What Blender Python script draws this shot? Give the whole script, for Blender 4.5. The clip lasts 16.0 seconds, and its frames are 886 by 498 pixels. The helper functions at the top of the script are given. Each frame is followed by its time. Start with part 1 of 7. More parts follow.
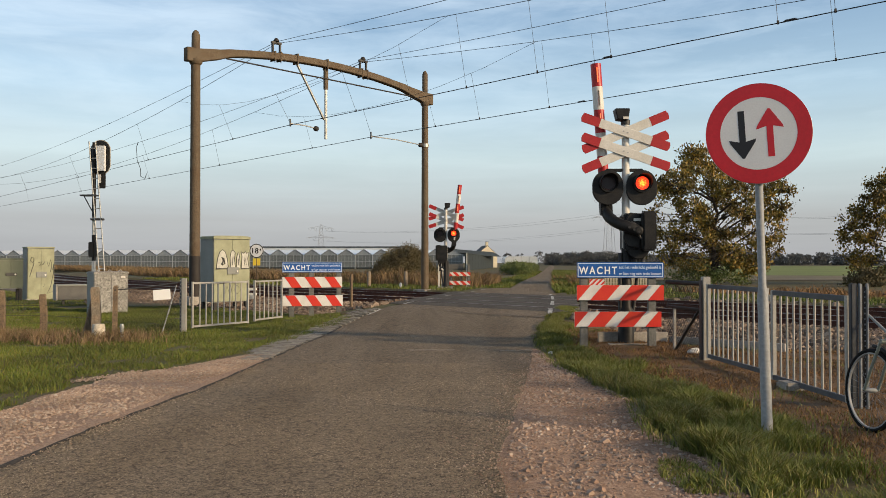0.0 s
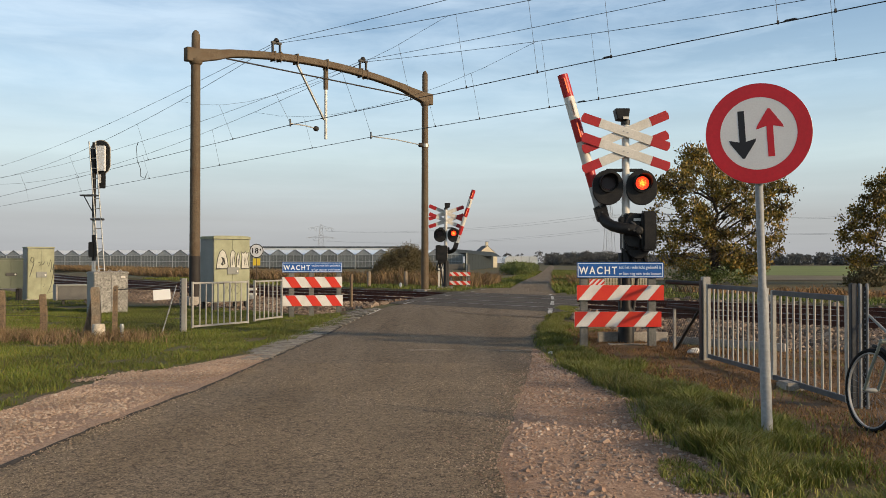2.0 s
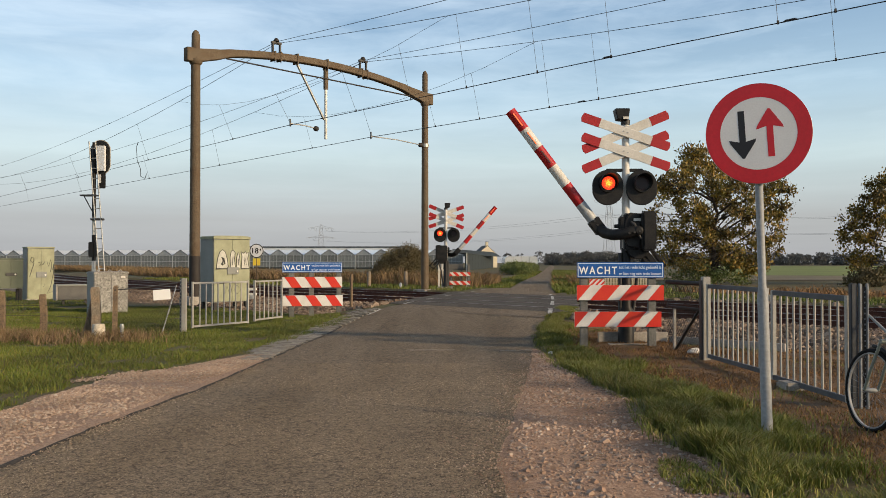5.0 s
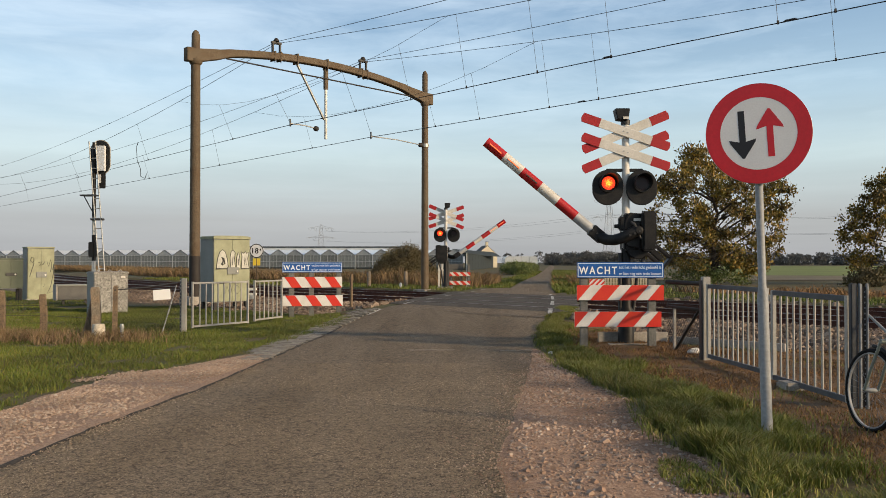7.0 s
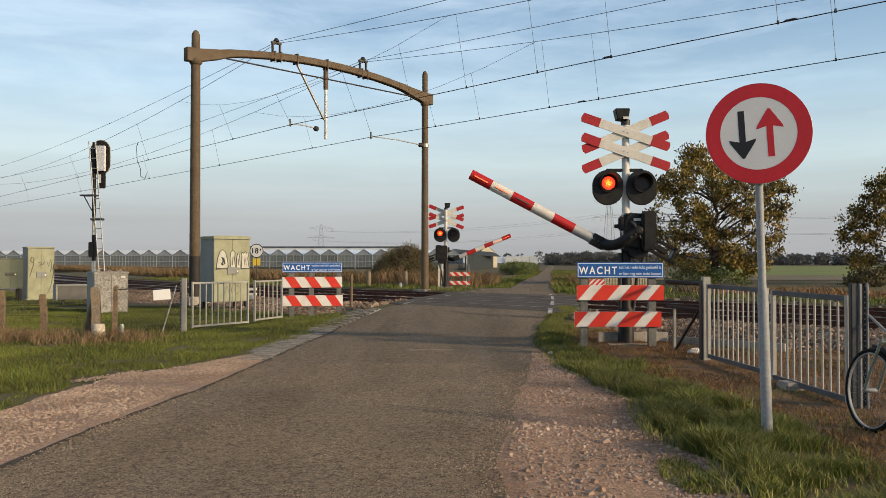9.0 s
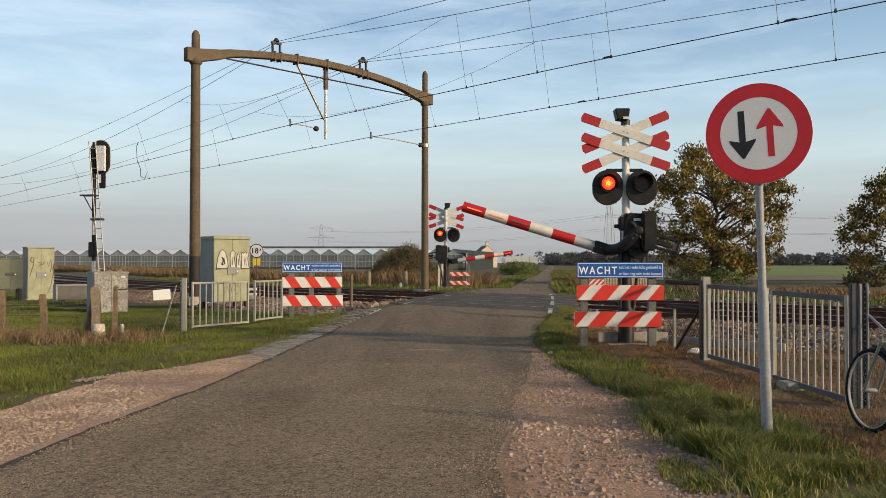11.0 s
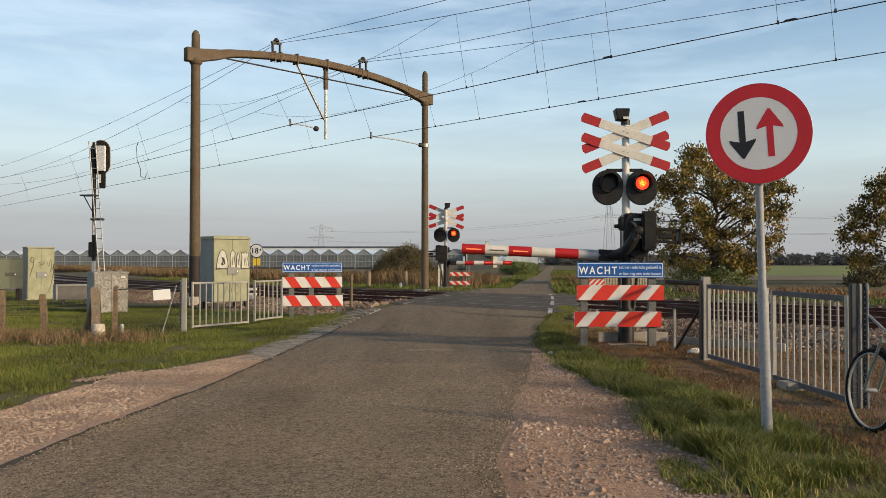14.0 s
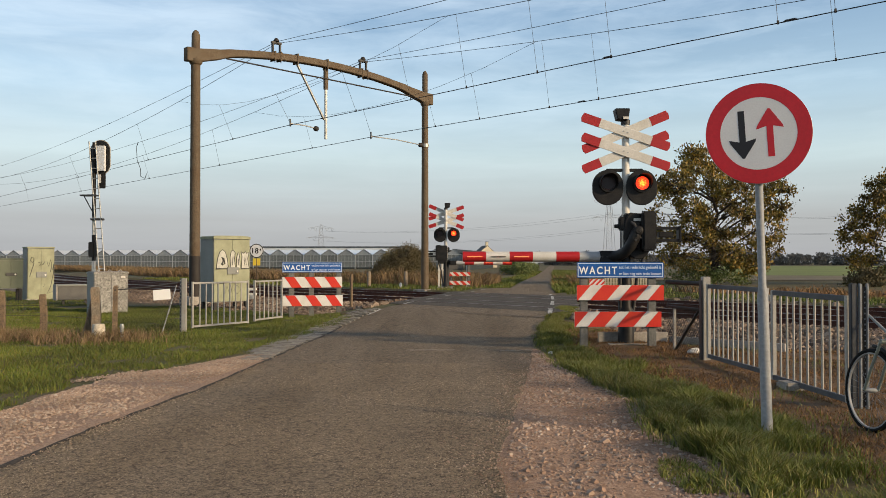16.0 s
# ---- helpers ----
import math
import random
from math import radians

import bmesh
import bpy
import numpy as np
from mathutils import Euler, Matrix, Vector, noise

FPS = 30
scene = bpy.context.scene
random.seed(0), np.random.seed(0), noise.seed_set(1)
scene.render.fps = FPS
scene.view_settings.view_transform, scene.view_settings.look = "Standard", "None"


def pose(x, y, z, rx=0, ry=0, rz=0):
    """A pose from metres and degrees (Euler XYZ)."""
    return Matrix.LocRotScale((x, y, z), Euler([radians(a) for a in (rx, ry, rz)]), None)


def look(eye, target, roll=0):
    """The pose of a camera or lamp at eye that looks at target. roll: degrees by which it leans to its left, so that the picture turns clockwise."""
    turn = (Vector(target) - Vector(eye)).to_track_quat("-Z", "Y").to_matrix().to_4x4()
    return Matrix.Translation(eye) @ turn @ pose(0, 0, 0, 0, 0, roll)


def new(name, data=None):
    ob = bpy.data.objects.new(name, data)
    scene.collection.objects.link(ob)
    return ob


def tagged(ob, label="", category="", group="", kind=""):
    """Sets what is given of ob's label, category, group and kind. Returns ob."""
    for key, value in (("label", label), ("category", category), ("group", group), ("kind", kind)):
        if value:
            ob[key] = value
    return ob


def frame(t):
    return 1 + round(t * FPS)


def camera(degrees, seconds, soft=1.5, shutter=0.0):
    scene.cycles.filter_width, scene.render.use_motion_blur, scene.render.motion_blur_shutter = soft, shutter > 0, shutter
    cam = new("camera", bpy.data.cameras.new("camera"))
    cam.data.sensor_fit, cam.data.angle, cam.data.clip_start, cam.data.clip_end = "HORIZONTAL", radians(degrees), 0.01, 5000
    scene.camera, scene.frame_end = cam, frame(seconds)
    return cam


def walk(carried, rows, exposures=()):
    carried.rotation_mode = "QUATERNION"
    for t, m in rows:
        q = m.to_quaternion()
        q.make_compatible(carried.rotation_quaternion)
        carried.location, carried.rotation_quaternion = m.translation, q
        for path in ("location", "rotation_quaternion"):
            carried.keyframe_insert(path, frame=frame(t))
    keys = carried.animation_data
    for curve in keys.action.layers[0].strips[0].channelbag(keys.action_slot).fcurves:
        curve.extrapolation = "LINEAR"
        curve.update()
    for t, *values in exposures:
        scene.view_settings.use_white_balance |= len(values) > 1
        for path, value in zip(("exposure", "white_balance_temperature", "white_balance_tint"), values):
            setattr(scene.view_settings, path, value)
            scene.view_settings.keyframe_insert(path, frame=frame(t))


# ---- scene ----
# camera on a tripod at the roadside, standing still
EYE = (0.0, 0.0, 1.40)
cam = camera(55.19, 16.0, soft=0.85)
AIM = look(EYE, (0.0, 10.0, 1.40 + 0.160))
walk(cam, [(0.0, AIM), (16.0, AIM)], exposures=[(0.0, 0.13, 6600, 10), (16.0, 0.13, 6600, 10)])

# hazy low autumn sun from the right, a little behind the camera
SUN_DIR = Vector((0.88, -0.47, 0.32)).normalized()
sun_data = bpy.data.lights.new("sun", "SUN")
sun_data.energy, sun_data.angle, sun_data.color = 4.1, radians(5.0), (1.0, 0.76, 0.49)
sun = new("sun", sun_data)
sun.matrix_basis = look(SUN_DIR * 50, (0, 0, 0))


def make_world():
    world = bpy.data.worlds.new("sky")
    world.use_nodes = True
    scene.world = world
    nt = world.node_tree
    nd, ln = nt.nodes, nt.links
    nd.clear()
    out, bg = nd.new("ShaderNodeOutputWorld"), nd.new("ShaderNodeBackground")
    sky = nd.new("ShaderNodeTexSky")
    sky.sky_type, sky.sun_disc = "NISHITA", False
    sky.sun_elevation = math.asin(SUN_DIR.z)
    sky.sun_rotation = math.atan2(SUN_DIR.x, SUN_DIR.y)
    sky.air_density, sky.dust_density, sky.ozone_density = 1.0, 1.2, 2.0
    co, sep = nd.new("ShaderNodeTexCoord"), nd.new("ShaderNodeSeparateXYZ")
    ln.new(co.outputs["Generated"], sep.inputs[0])
    # streaks of thin cloud, drawn out along the horizon, clearing towards the zenith
    mp, n1, n2 = nd.new("ShaderNodeMapping"), nd.new("ShaderNodeTexNoise"), nd.new("ShaderNodeTexNoise")
    mp.inputs["Scale"].default_value = (1.0, 1.0, 4.2)
    mp.inputs["Rotation"].default_value = (0.0, 0.16, 0.3)
    ln.new(co.outputs["Generated"], mp.inputs[0])
    for n, s, d in ((n1, 2.3, 7), (n2, 7.5, 9)):
        n.inputs["Scale"].default_value, n.inputs["Detail"].default_value = s, d
        n.inputs["Roughness"].default_value, n.inputs["Distortion"].default_value = 0.6, 0.5
        ln.new(mp.outputs[0], n.inputs["Vector"])
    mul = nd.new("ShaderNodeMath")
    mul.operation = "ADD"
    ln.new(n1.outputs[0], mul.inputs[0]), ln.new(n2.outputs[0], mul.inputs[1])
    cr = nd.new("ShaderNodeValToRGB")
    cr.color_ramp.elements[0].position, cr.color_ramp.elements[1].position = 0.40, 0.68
    half = nd.new("ShaderNodeMath")
    half.operation = "MULTIPLY"
    half.inputs[1].default_value = 0.5
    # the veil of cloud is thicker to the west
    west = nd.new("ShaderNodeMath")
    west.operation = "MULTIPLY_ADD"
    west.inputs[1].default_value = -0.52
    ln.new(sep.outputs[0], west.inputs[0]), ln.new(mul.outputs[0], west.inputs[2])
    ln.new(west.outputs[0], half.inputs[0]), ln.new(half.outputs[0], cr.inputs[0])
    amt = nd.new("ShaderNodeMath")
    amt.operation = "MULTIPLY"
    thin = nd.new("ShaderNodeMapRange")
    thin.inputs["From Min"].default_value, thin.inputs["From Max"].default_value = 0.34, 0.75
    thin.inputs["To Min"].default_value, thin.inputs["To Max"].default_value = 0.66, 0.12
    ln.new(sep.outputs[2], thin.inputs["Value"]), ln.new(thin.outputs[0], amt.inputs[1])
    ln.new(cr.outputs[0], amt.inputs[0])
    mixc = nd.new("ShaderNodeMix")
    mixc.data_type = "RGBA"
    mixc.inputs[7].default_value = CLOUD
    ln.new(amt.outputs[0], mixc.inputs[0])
    # pale haze low over the horizon, all the way round
    hz, hc = nd.new("ShaderNodeValToRGB"), nd.new("ShaderNodeValToRGB")
    for ramp, rows in ((hz, HAZE_AMOUNT), (hc, HAZE_COLOUR)):
        el = ramp.color_ramp.elements
        while len(el) < len(rows):
            el.new(0.5)
        for e, (at, c) in zip(el, rows):
            e.position, e.color = at, (*c, 1) if isinstance(c, tuple) else (c, c, c, 1)
        ln.new(sep.outputs[2], ramp.inputs[0])
    gain = nd.new("ShaderNodeVectorMath")
    gain.operation = "SCALE"
    # faint level streaks in the haze
    ms, ns, rs = nd.new("ShaderNodeMapping"), nd.new("ShaderNodeTexNoise"), nd.new("ShaderNodeMapRange")
    ms.inputs["Scale"].default_value, ms.inputs["Rotation"].default_value = (2.2, 2.2, 34.0), (0.0, 0.03, 0.0)
    ns.inputs["Scale"].default_value, ns.inputs["Detail"].default_value, ns.inputs["Roughness"].default_value = 1.0, 6, 0.55
    rs.inputs["From Min"].default_value, rs.inputs["From Max"].default_value = 0.34, 0.62
    rs.inputs["To Min"].default_value, rs.inputs["To Max"].default_value = 5.95, 6.55
    ln.new(co.outputs["Generated"], ms.inputs[0]), ln.new(ms.outputs[0], ns.inputs["Vector"])
    ln.new(ns.outputs[0], rs.inputs["Value"]), ln.new(rs.outputs[0], gain.inputs["Scale"])
    ln.new(hc.outputs[0], gain.inputs[0])
    mixh = nd.new("ShaderNodeMix")
    mixh.data_type = "RGBA"
    ln.new(hz.outputs[0], mixh.inputs[0])
    ln.new(gain.outputs[0], mixh.inputs[7])
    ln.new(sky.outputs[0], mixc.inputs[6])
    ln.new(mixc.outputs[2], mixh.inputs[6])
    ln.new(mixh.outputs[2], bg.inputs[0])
    bg.inputs[1].default_value = SKY_STRENGTH
    ln.new(bg.outputs[0], out.inputs[0])


SKY_STRENGTH = 0.12
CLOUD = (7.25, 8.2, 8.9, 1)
# amount and colour of the haze by height over the horizon
HAZE_AMOUNT = [(0.0, 1.0), (0.06, 0.92), (0.14, 0.82), (0.24, 0.50), (0.42, 0.0)]
HAZE_COLOUR = [(0.0, (0.50, 0.515, 0.54)), (0.05, (0.59, 0.615, 0.63)), (0.12, (0.78, 0.95, 0.99)), (0.20, (0.67, 0.93, 1.13)), (0.32, (0.44, 0.74, 1.12))]
make_world()


# ---- materials ----
def mat(name, base, rough=0.7, metal=0.0, var=0.25, fine=60.0, coarse=3.0, bump=0.2, tint=None, spec=0.4, island=0.0, rnd=0.0, emit=None):
    """A surface with two scales of variation: fine grain and broad stains towards tint."""
    m = bpy.data.materials.new(name)
    m.use_nodes = True
    nt = m.node_tree
    nd, ln = nt.nodes, nt.links
    b = nd["Principled BSDF"]
    b.inputs["Roughness"].default_value, b.inputs["Metallic"].default_value = rough, metal
    b.inputs["Specular IOR Level"].default_value = spec
    base = tuple(base)
    tint = tuple(tint) if tint else tuple(c * (1 - var) for c in base)
    co = nd.new("ShaderNodeTexCoord")
    n1, n2 = nd.new("ShaderNodeTexNoise"), nd.new("ShaderNodeTexNoise")
    n1.inputs["Scale"].default_value, n1.inputs["Detail"].default_value = coarse, 6
    n2.inputs["Scale"].default_value, n2.inputs["Detail"].default_value = fine, 4
    ln.new(co.outputs["Object"], n1.inputs["Vector"]), ln.new(co.outputs["Object"], n2.inputs["Vector"])
    r1 = nd.new("ShaderNodeValToRGB")
    r1.color_ramp.elements[0].position, r1.color_ramp.elements[1].position = 0.38, 0.66
    r1.color_ramp.elements[0].color, r1.color_ramp.elements[1].color = (*base, 1), (*tint, 1)
    ln.new(n1.outputs[0], r1.inputs[0])
    mr = nd.new("ShaderNodeMapRange")
    mr.inputs["From Min"].default_value, mr.inputs["From Max"].default_value = 0.3, 0.7
    mr.inputs["To Min"].default_value, mr.inputs["To Max"].default_value = 1 - var * 0.7, 1 + var * 0.7
    ln.new(n2.outputs[0], mr.inputs["Value"])
    fac = mr.outputs[0]
    for src, amount in (("island", island), ("object", rnd)):
        if amount:
            if src == "island":
                o = nd.new("ShaderNodeNewGeometry").outputs["Random Per Island"]
            else:
                o = nd.new("ShaderNodeObjectInfo").outputs["Random"]
            k = nd.new("ShaderNodeMapRange")
            k.inputs["To Min"].default_value, k.inputs["To Max"].default_value = 1 - amount, 1 + amount
            ln.new(o, k.inputs["Value"])
            mm = nd.new("ShaderNodeMath")
            mm.operation = "MULTIPLY"
            ln.new(fac, mm.inputs[0]), ln.new(k.outputs[0], mm.inputs[1])
            fac = mm.outputs[0]
    sc = nd.new("ShaderNodeVectorMath")
    sc.operation = "SCALE"
    ln.new(r1.outputs[0], sc.inputs[0]), ln.new(fac, sc.inputs["Scale"])
    ln.new(sc.outputs[0], b.inputs["Base Color"])
    if bump:
        bp = nd.new("ShaderNodeBump")
        bp.inputs["Strength"].default_value, bp.inputs["Distance"].default_value = bump, 0.01
        ln.new(n2.outputs[0], bp.inputs["Height"]), ln.new(bp.outputs[0], b.inputs["Normal"])
    if emit:
        b.inputs["Emission Color"].default_value, b.inputs["Emission Strength"].default_value = (*emit[0], 1), emit[1]
    return m


def leafy(name, colours, rough=0.6, patch=0.5):
    """Leaves, blades or stones: each island takes its own colour out of a row."""
    m = mat(name, colours[0], rough, bump=0.0)
    nt = m.node_tree
    nd, ln = nt.nodes, nt.links
    b = nd["Principled BSDF"]
    g, r = nd.new("ShaderNodeNewGeometry"), nd.new("ShaderNodeValToRGB")
    el = r.color_ramp.elements
    while len(el) < len(colours):
        el.new(0.5)
    for i, c in enumerate(colours):
        el[i].position, el[i].color = i / (len(colours) - 1), (*c, 1)
    ln.new(g.outputs["Random Per Island"], r.inputs[0])
    mul = nd.new("ShaderNodeMix")
    mul.data_type, mul.blend_type = "RGBA", "MULTIPLY"
    mul.inputs[0].default_value = patch
    n = nd.new("ShaderNodeTexNoise")
    n.inputs["Scale"].default_value = 0.8
    k = nd.new("ShaderNodeMapRange")
    k.inputs["From Min"].default_value, k.inputs["From Max"].default_value = 0.35, 0.65
    k.inputs["To Min"].default_value, k.inputs["To Max"].default_value = 0.45, 1.5
    co = nd.new("ShaderNodeTexCoord")
    ln.new(co.outputs["Object"], n.inputs["Vector"]), ln.new(n.outputs[0], k.inputs["Value"])
    ln.new(r.outputs[0], mul.inputs[6]), ln.new(k.outputs[0], mul.inputs[7])
    ln.new(mul.outputs[2], b.inputs["Base Color"])
    return m


def lit(name, colour, strength):
    m = bpy.data.materials.new(name)
    m.use_nodes = True
    nd, ln = m.node_tree.nodes, m.node_tree.links
    b = nd["Principled BSDF"]
    co, ln2, r = nd.new("ShaderNodeTexCoord"), nd.new("ShaderNodeVectorMath"), nd.new("ShaderNodeValToRGB")
    v, add = nd.new("ShaderNodeTexVoronoi"), nd.new("ShaderNodeMath")
    ln2.operation, add.operation = "LENGTH", "MULTIPLY_ADD"
    v.inputs["Scale"].default_value = 40.0
    ln.new(co.outputs["Object"], v.inputs["Vector"]), ln.new(co.outputs["Object"], ln2.inputs[0])
    # bright facets in the middle of the lens, deeper red towards the rim
    add.inputs[1].default_value = 0.09
    ln.new(v.outputs["Distance"], add.inputs[0]), ln.new(ln2.outputs["Value"], add.inputs[2])
    el = r.color_ramp.elements
    el.new(0.075)
    el[0].position, el[0].color = 0.035, (colour[0], colour[1], colour[2], 1)
    el[1].color = (colour[0] * 0.95, colour[1] * 0.42, colour[2] * 0.25, 1)
    el[2].position, el[2].color = 0.112, (colour[0] * 0.6, colour[1] * 0.05, colour[2] * 0.1, 1)
    ln.new(add.outputs[0], r.inputs[0])
    ln.new(r.outputs[0], b.inputs["Emission Color"])
    b.inputs["Base Color"].default_value = (0.4, 0.02, 0.01, 1)
    b.inputs["Emission Strength"].default_value = strength
    return m


def chipped(name, dark, light, stain, fine=70.0):
    """Worn asphalt: pale chippings in a dark binder, with long stains along the lane."""
    m = mat(name, dark, 0.85, bump=0.0)
    nd, ln = m.node_tree.nodes, m.node_tree.links
    b = nd["Principled BSDF"]
    co = nd.new("ShaderNodeTexCoord")

    def grain(scale, lo, hi, detail=3):
        n, r = nd.new("ShaderNodeTexNoise"), nd.new("ShaderNodeMapRange")
        n.inputs["Scale"].default_value, n.inputs["Detail"].default_value, n.inputs["Roughness"].default_value = scale, detail, 0.7
        r.inputs["From Min"].default_value, r.inputs["From Max"].default_value = lo, hi
        ln.new(co.outputs["Object"], n.inputs["Vector"]), ln.new(n.outputs[0], r.inputs["Value"])
        return r.outputs[0], n.outputs[0]
    g1, h1 = grain(fine, 0.42, 0.62, 5)
    g2, h2 = grain(14, 0.35, 0.65, 6)
    av = nd.new("ShaderNodeMath")
    av.operation = "MULTIPLY_ADD"
    av.inputs[1].default_value = 0.62
    sc = nd.new("ShaderNodeMath")
    sc.operation = "MULTIPLY"
    sc.inputs[1].default_value = 0.38
    ln.new(g2, sc.inputs[0]), ln.new(g1, av.inputs[0]), ln.new(sc.outputs[0], av.inputs[2])
    mx = nd.new("ShaderNodeMix")
    mx.data_type = "RGBA"
    mx.inputs[6].default_value, mx.inputs[7].default_value = (*dark, 1), (*light, 1)
    ln.new(av.outputs[0], mx.inputs[0])
    mp = nd.new("ShaderNodeMapping")
    mp.inputs["Scale"].default_value = (1.1, 0.16, 1)
    ln.new(co.outputs["Object"], mp.inputs[0])
    n3, r3 = nd.new("ShaderNodeTexNoise"), nd.new("ShaderNodeMapRange")
    n3.inputs["Scale"].default_value, n3.inputs["Detail"].default_value = 1.3, 5
    ln.new(mp.outputs[0], n3.inputs["Vector"])
    r3.inputs["From Min"].default_value, r3.inputs["From Max"].default_value, r3.inputs["To Max"].default_value = 0.45, 0.7, 0.75
    ln.new(n3.outputs[0], r3.inputs["Value"])
    mx2 = nd.new("ShaderNodeMix")
    mx2.data_type, mx2.blend_type = "RGBA", "MULTIPLY"
    mx2.inputs[7].default_value = (*stain, 1)
    ln.new(r3.outputs[0], mx2.inputs[0]), ln.new(mx.outputs[2], mx2.inputs[6])
    ln.new(mx2.outputs[2], b.inputs["Base Color"])
    bp = nd.new("ShaderNodeBump")
    b.inputs["Specular IOR Level"].default_value, b.inputs["Roughness"].default_value = 0.15, 0.95
    bp.inputs["Strength"].default_value, bp.inputs["Distance"].default_value = 0.7, 0.012
    ln.new(h1, bp.inputs["Height"]), ln.new(bp.outputs[0], b.inputs["Normal"])
    return m


ASPHALT = chipped("asphalt", (0.050, 0.041, 0.032), (0.36, 0.28, 0.19), (0.68, 0.66, 0.63), fine=52.0)
OLDPAINT = chipped("scraped road paint", (0.16, 0.135, 0.105), (0.56, 0.48, 0.38), (0.8, 0.8, 0.8))
ASPHALT_DARK = chipped("crossing asphalt", (0.036, 0.034, 0.031), (0.175, 0.15, 0.122), (0.7, 0.7, 0.7))
TAR = mat("tar seam", (0.24, 0.19, 0.135), 0.8, var=0.5, fine=30, coarse=5, bump=0.2)
ROADPAINT = mat("worn road paint", (0.55, 0.53, 0.48), 0.8, var=0.5, fine=40, coarse=8, tint=(0.22, 0.2, 0.18))
GRAVEL = chipped("gravel", (0.25, 0.155, 0.10), (0.52, 0.35, 0.24), (0.70, 0.62, 0.56), fine=45.0)
SOIL = mat("grass soil", (0.085, 0.082, 0.026), 0.95, var=0.6, fine=30, coarse=0.7, bump=0.9, tint=(0.095, 0.066, 0.032))
DRY = mat("dead grass", (0.185, 0.105, 0.048), 0.95, var=0.5, fine=45, coarse=1.5, bump=0.9, tint=(0.075, 0.052, 0.028))
FIELD = mat("green field", (0.17, 0.205, 0.045), 0.95, var=0.25, fine=2, coarse=0.05, bump=0.3)
STUBBLE = mat("stubble field", (0.17, 0.135, 0.075), 0.95, var=0.35, fine=1.5, coarse=0.08, bump=0.3)
BALLAST = mat("ballast bed", (0.17, 0.14, 0.12), 0.95, var=0.5, fine=30, coarse=2, bump=1.0)
STONES = leafy("ballast stones", [(0.075, 0.052, 0.038), (0.19, 0.138, 0.10), (0.115, 0.078, 0.055), (0.31, 0.24, 0.175), (0.15, 0.10, 0.07)], 0.9)
PEBBLES = leafy("pebbles", [(0.29, 0.185, 0.128), (0.36, 0.255, 0.185), (0.31, 0.20, 0.14), (0.43, 0.345, 0.275), (0.19, 0.125, 0.088), (0.26, 0.17, 0.118), (0.28, 0.225, 0.18)], 0.9)
RAIL = mat("rusty rail side", (0.11, 0.042, 0.028), 0.8, 0.2, var=0.4, bump=0.3)
RAILTOP = mat("polished rail head", (0.24, 0.23, 0.22), 0.45, 0.6, var=0.15, bump=0.05)
SLEEPER = mat("sleeper concrete", (0.2, 0.17, 0.145), 0.9, var=0.35, fine=40, bump=0.4)
CONCRETE = mat("weathered concrete", (0.36, 0.33, 0.29), 0.85, var=0.3, fine=70, coarse=4, bump=0.35, tint=(0.24, 0.22, 0.19))
SETT = mat("stone sett", (0.25, 0.228, 0.19), 0.9, var=0.4, fine=55, coarse=9, bump=0.6, rnd=0.3)
PORTAL = mat("weathered brown steel", (0.118, 0.09, 0.058), 0.8, 0.0, var=0.45, fine=30, coarse=4, bump=0.4, tint=(0.098, 0.066, 0.038))
TARRED = mat("tarred pole foot", (0.03, 0.025, 0.022), 0.7, var=0.3)
GALV = mat("galvanised steel", (0.46, 0.47, 0.46), 0.5, 0.55, var=0.22, fine=35, coarse=7, bump=0.1, tint=(0.34, 0.34, 0.32))
GATEPAINT = mat("gate paint", (0.37, 0.365, 0.335), 0.5, 0.15, var=0.2, fine=60, coarse=6, bump=0.1, tint=(0.33, 0.31, 0.275))
DARKSTEEL = mat("dark steel", (0.05, 0.05, 0.05), 0.55, 0.3, var=0.3, bump=0.15)
BLACK = mat("black housing paint", (0.014, 0.014, 0.015), 0.48, 0.0, var=0.35, fine=60, coarse=6, bump=0.08, tint=(0.024, 0.023, 0.021), spec=0.2)
WHITE = mat("weathered white paint", (0.64, 0.62, 0.57), 0.5, var=0.10, fine=50, coarse=5, bump=0.08, tint=(0.56, 0.54, 0.48))
RED = mat("signal red paint", (0.40, 0.02, 0.022), 0.45, var=0.15, fine=50, coarse=6, bump=0.05, tint=(0.32, 0.02, 0.022))
BRIGHTRED = mat("reflective red", (0.42, 0.016, 0.018), 0.4, var=0.12, fine=70, coarse=8, bump=0.05)
SIGNRED = mat("sign red film", (0.52, 0.014, 0.024), 0.4, var=0.1, fine=50, coarse=5, bump=0.03)
SIGNWHITE = mat("sign white film", (0.68, 0.69, 0.69), 0.42, var=0.06, fine=80, coarse=4, bump=0.03)
SIGNBLACK = mat("sign black film", (0.012, 0.012, 0.016), 0.45, var=0.1, bump=0.0)
BLUE = mat("sign blue film", (0.012, 0.10, 0.36), 0.4, var=0.12, fine=60, coarse=5, bump=0.03)
LETTER = mat("white lettering", (0.82, 0.83, 0.85), 0.4, var=0.05, bump=0.0)
SMALLPRINT = mat("pale lettering", (0.58, 0.68, 0.84), 0.4, var=0.05, bump=0.0)
CABINET = mat("cabinet paint", (0.31, 0.325, 0.21), 0.55, var=0.12, fine=60, coarse=3, bump=0.08, tint=(0.23, 0.24, 0.15))
# the shade on the pale green cabinets' sides is put into this grey
CABINETGREY = mat("cabinet grey with side shade", (0.225, 0.235, 0.22), 0.55, var=0.15, fine=50, coarse=3, bump=0.08)
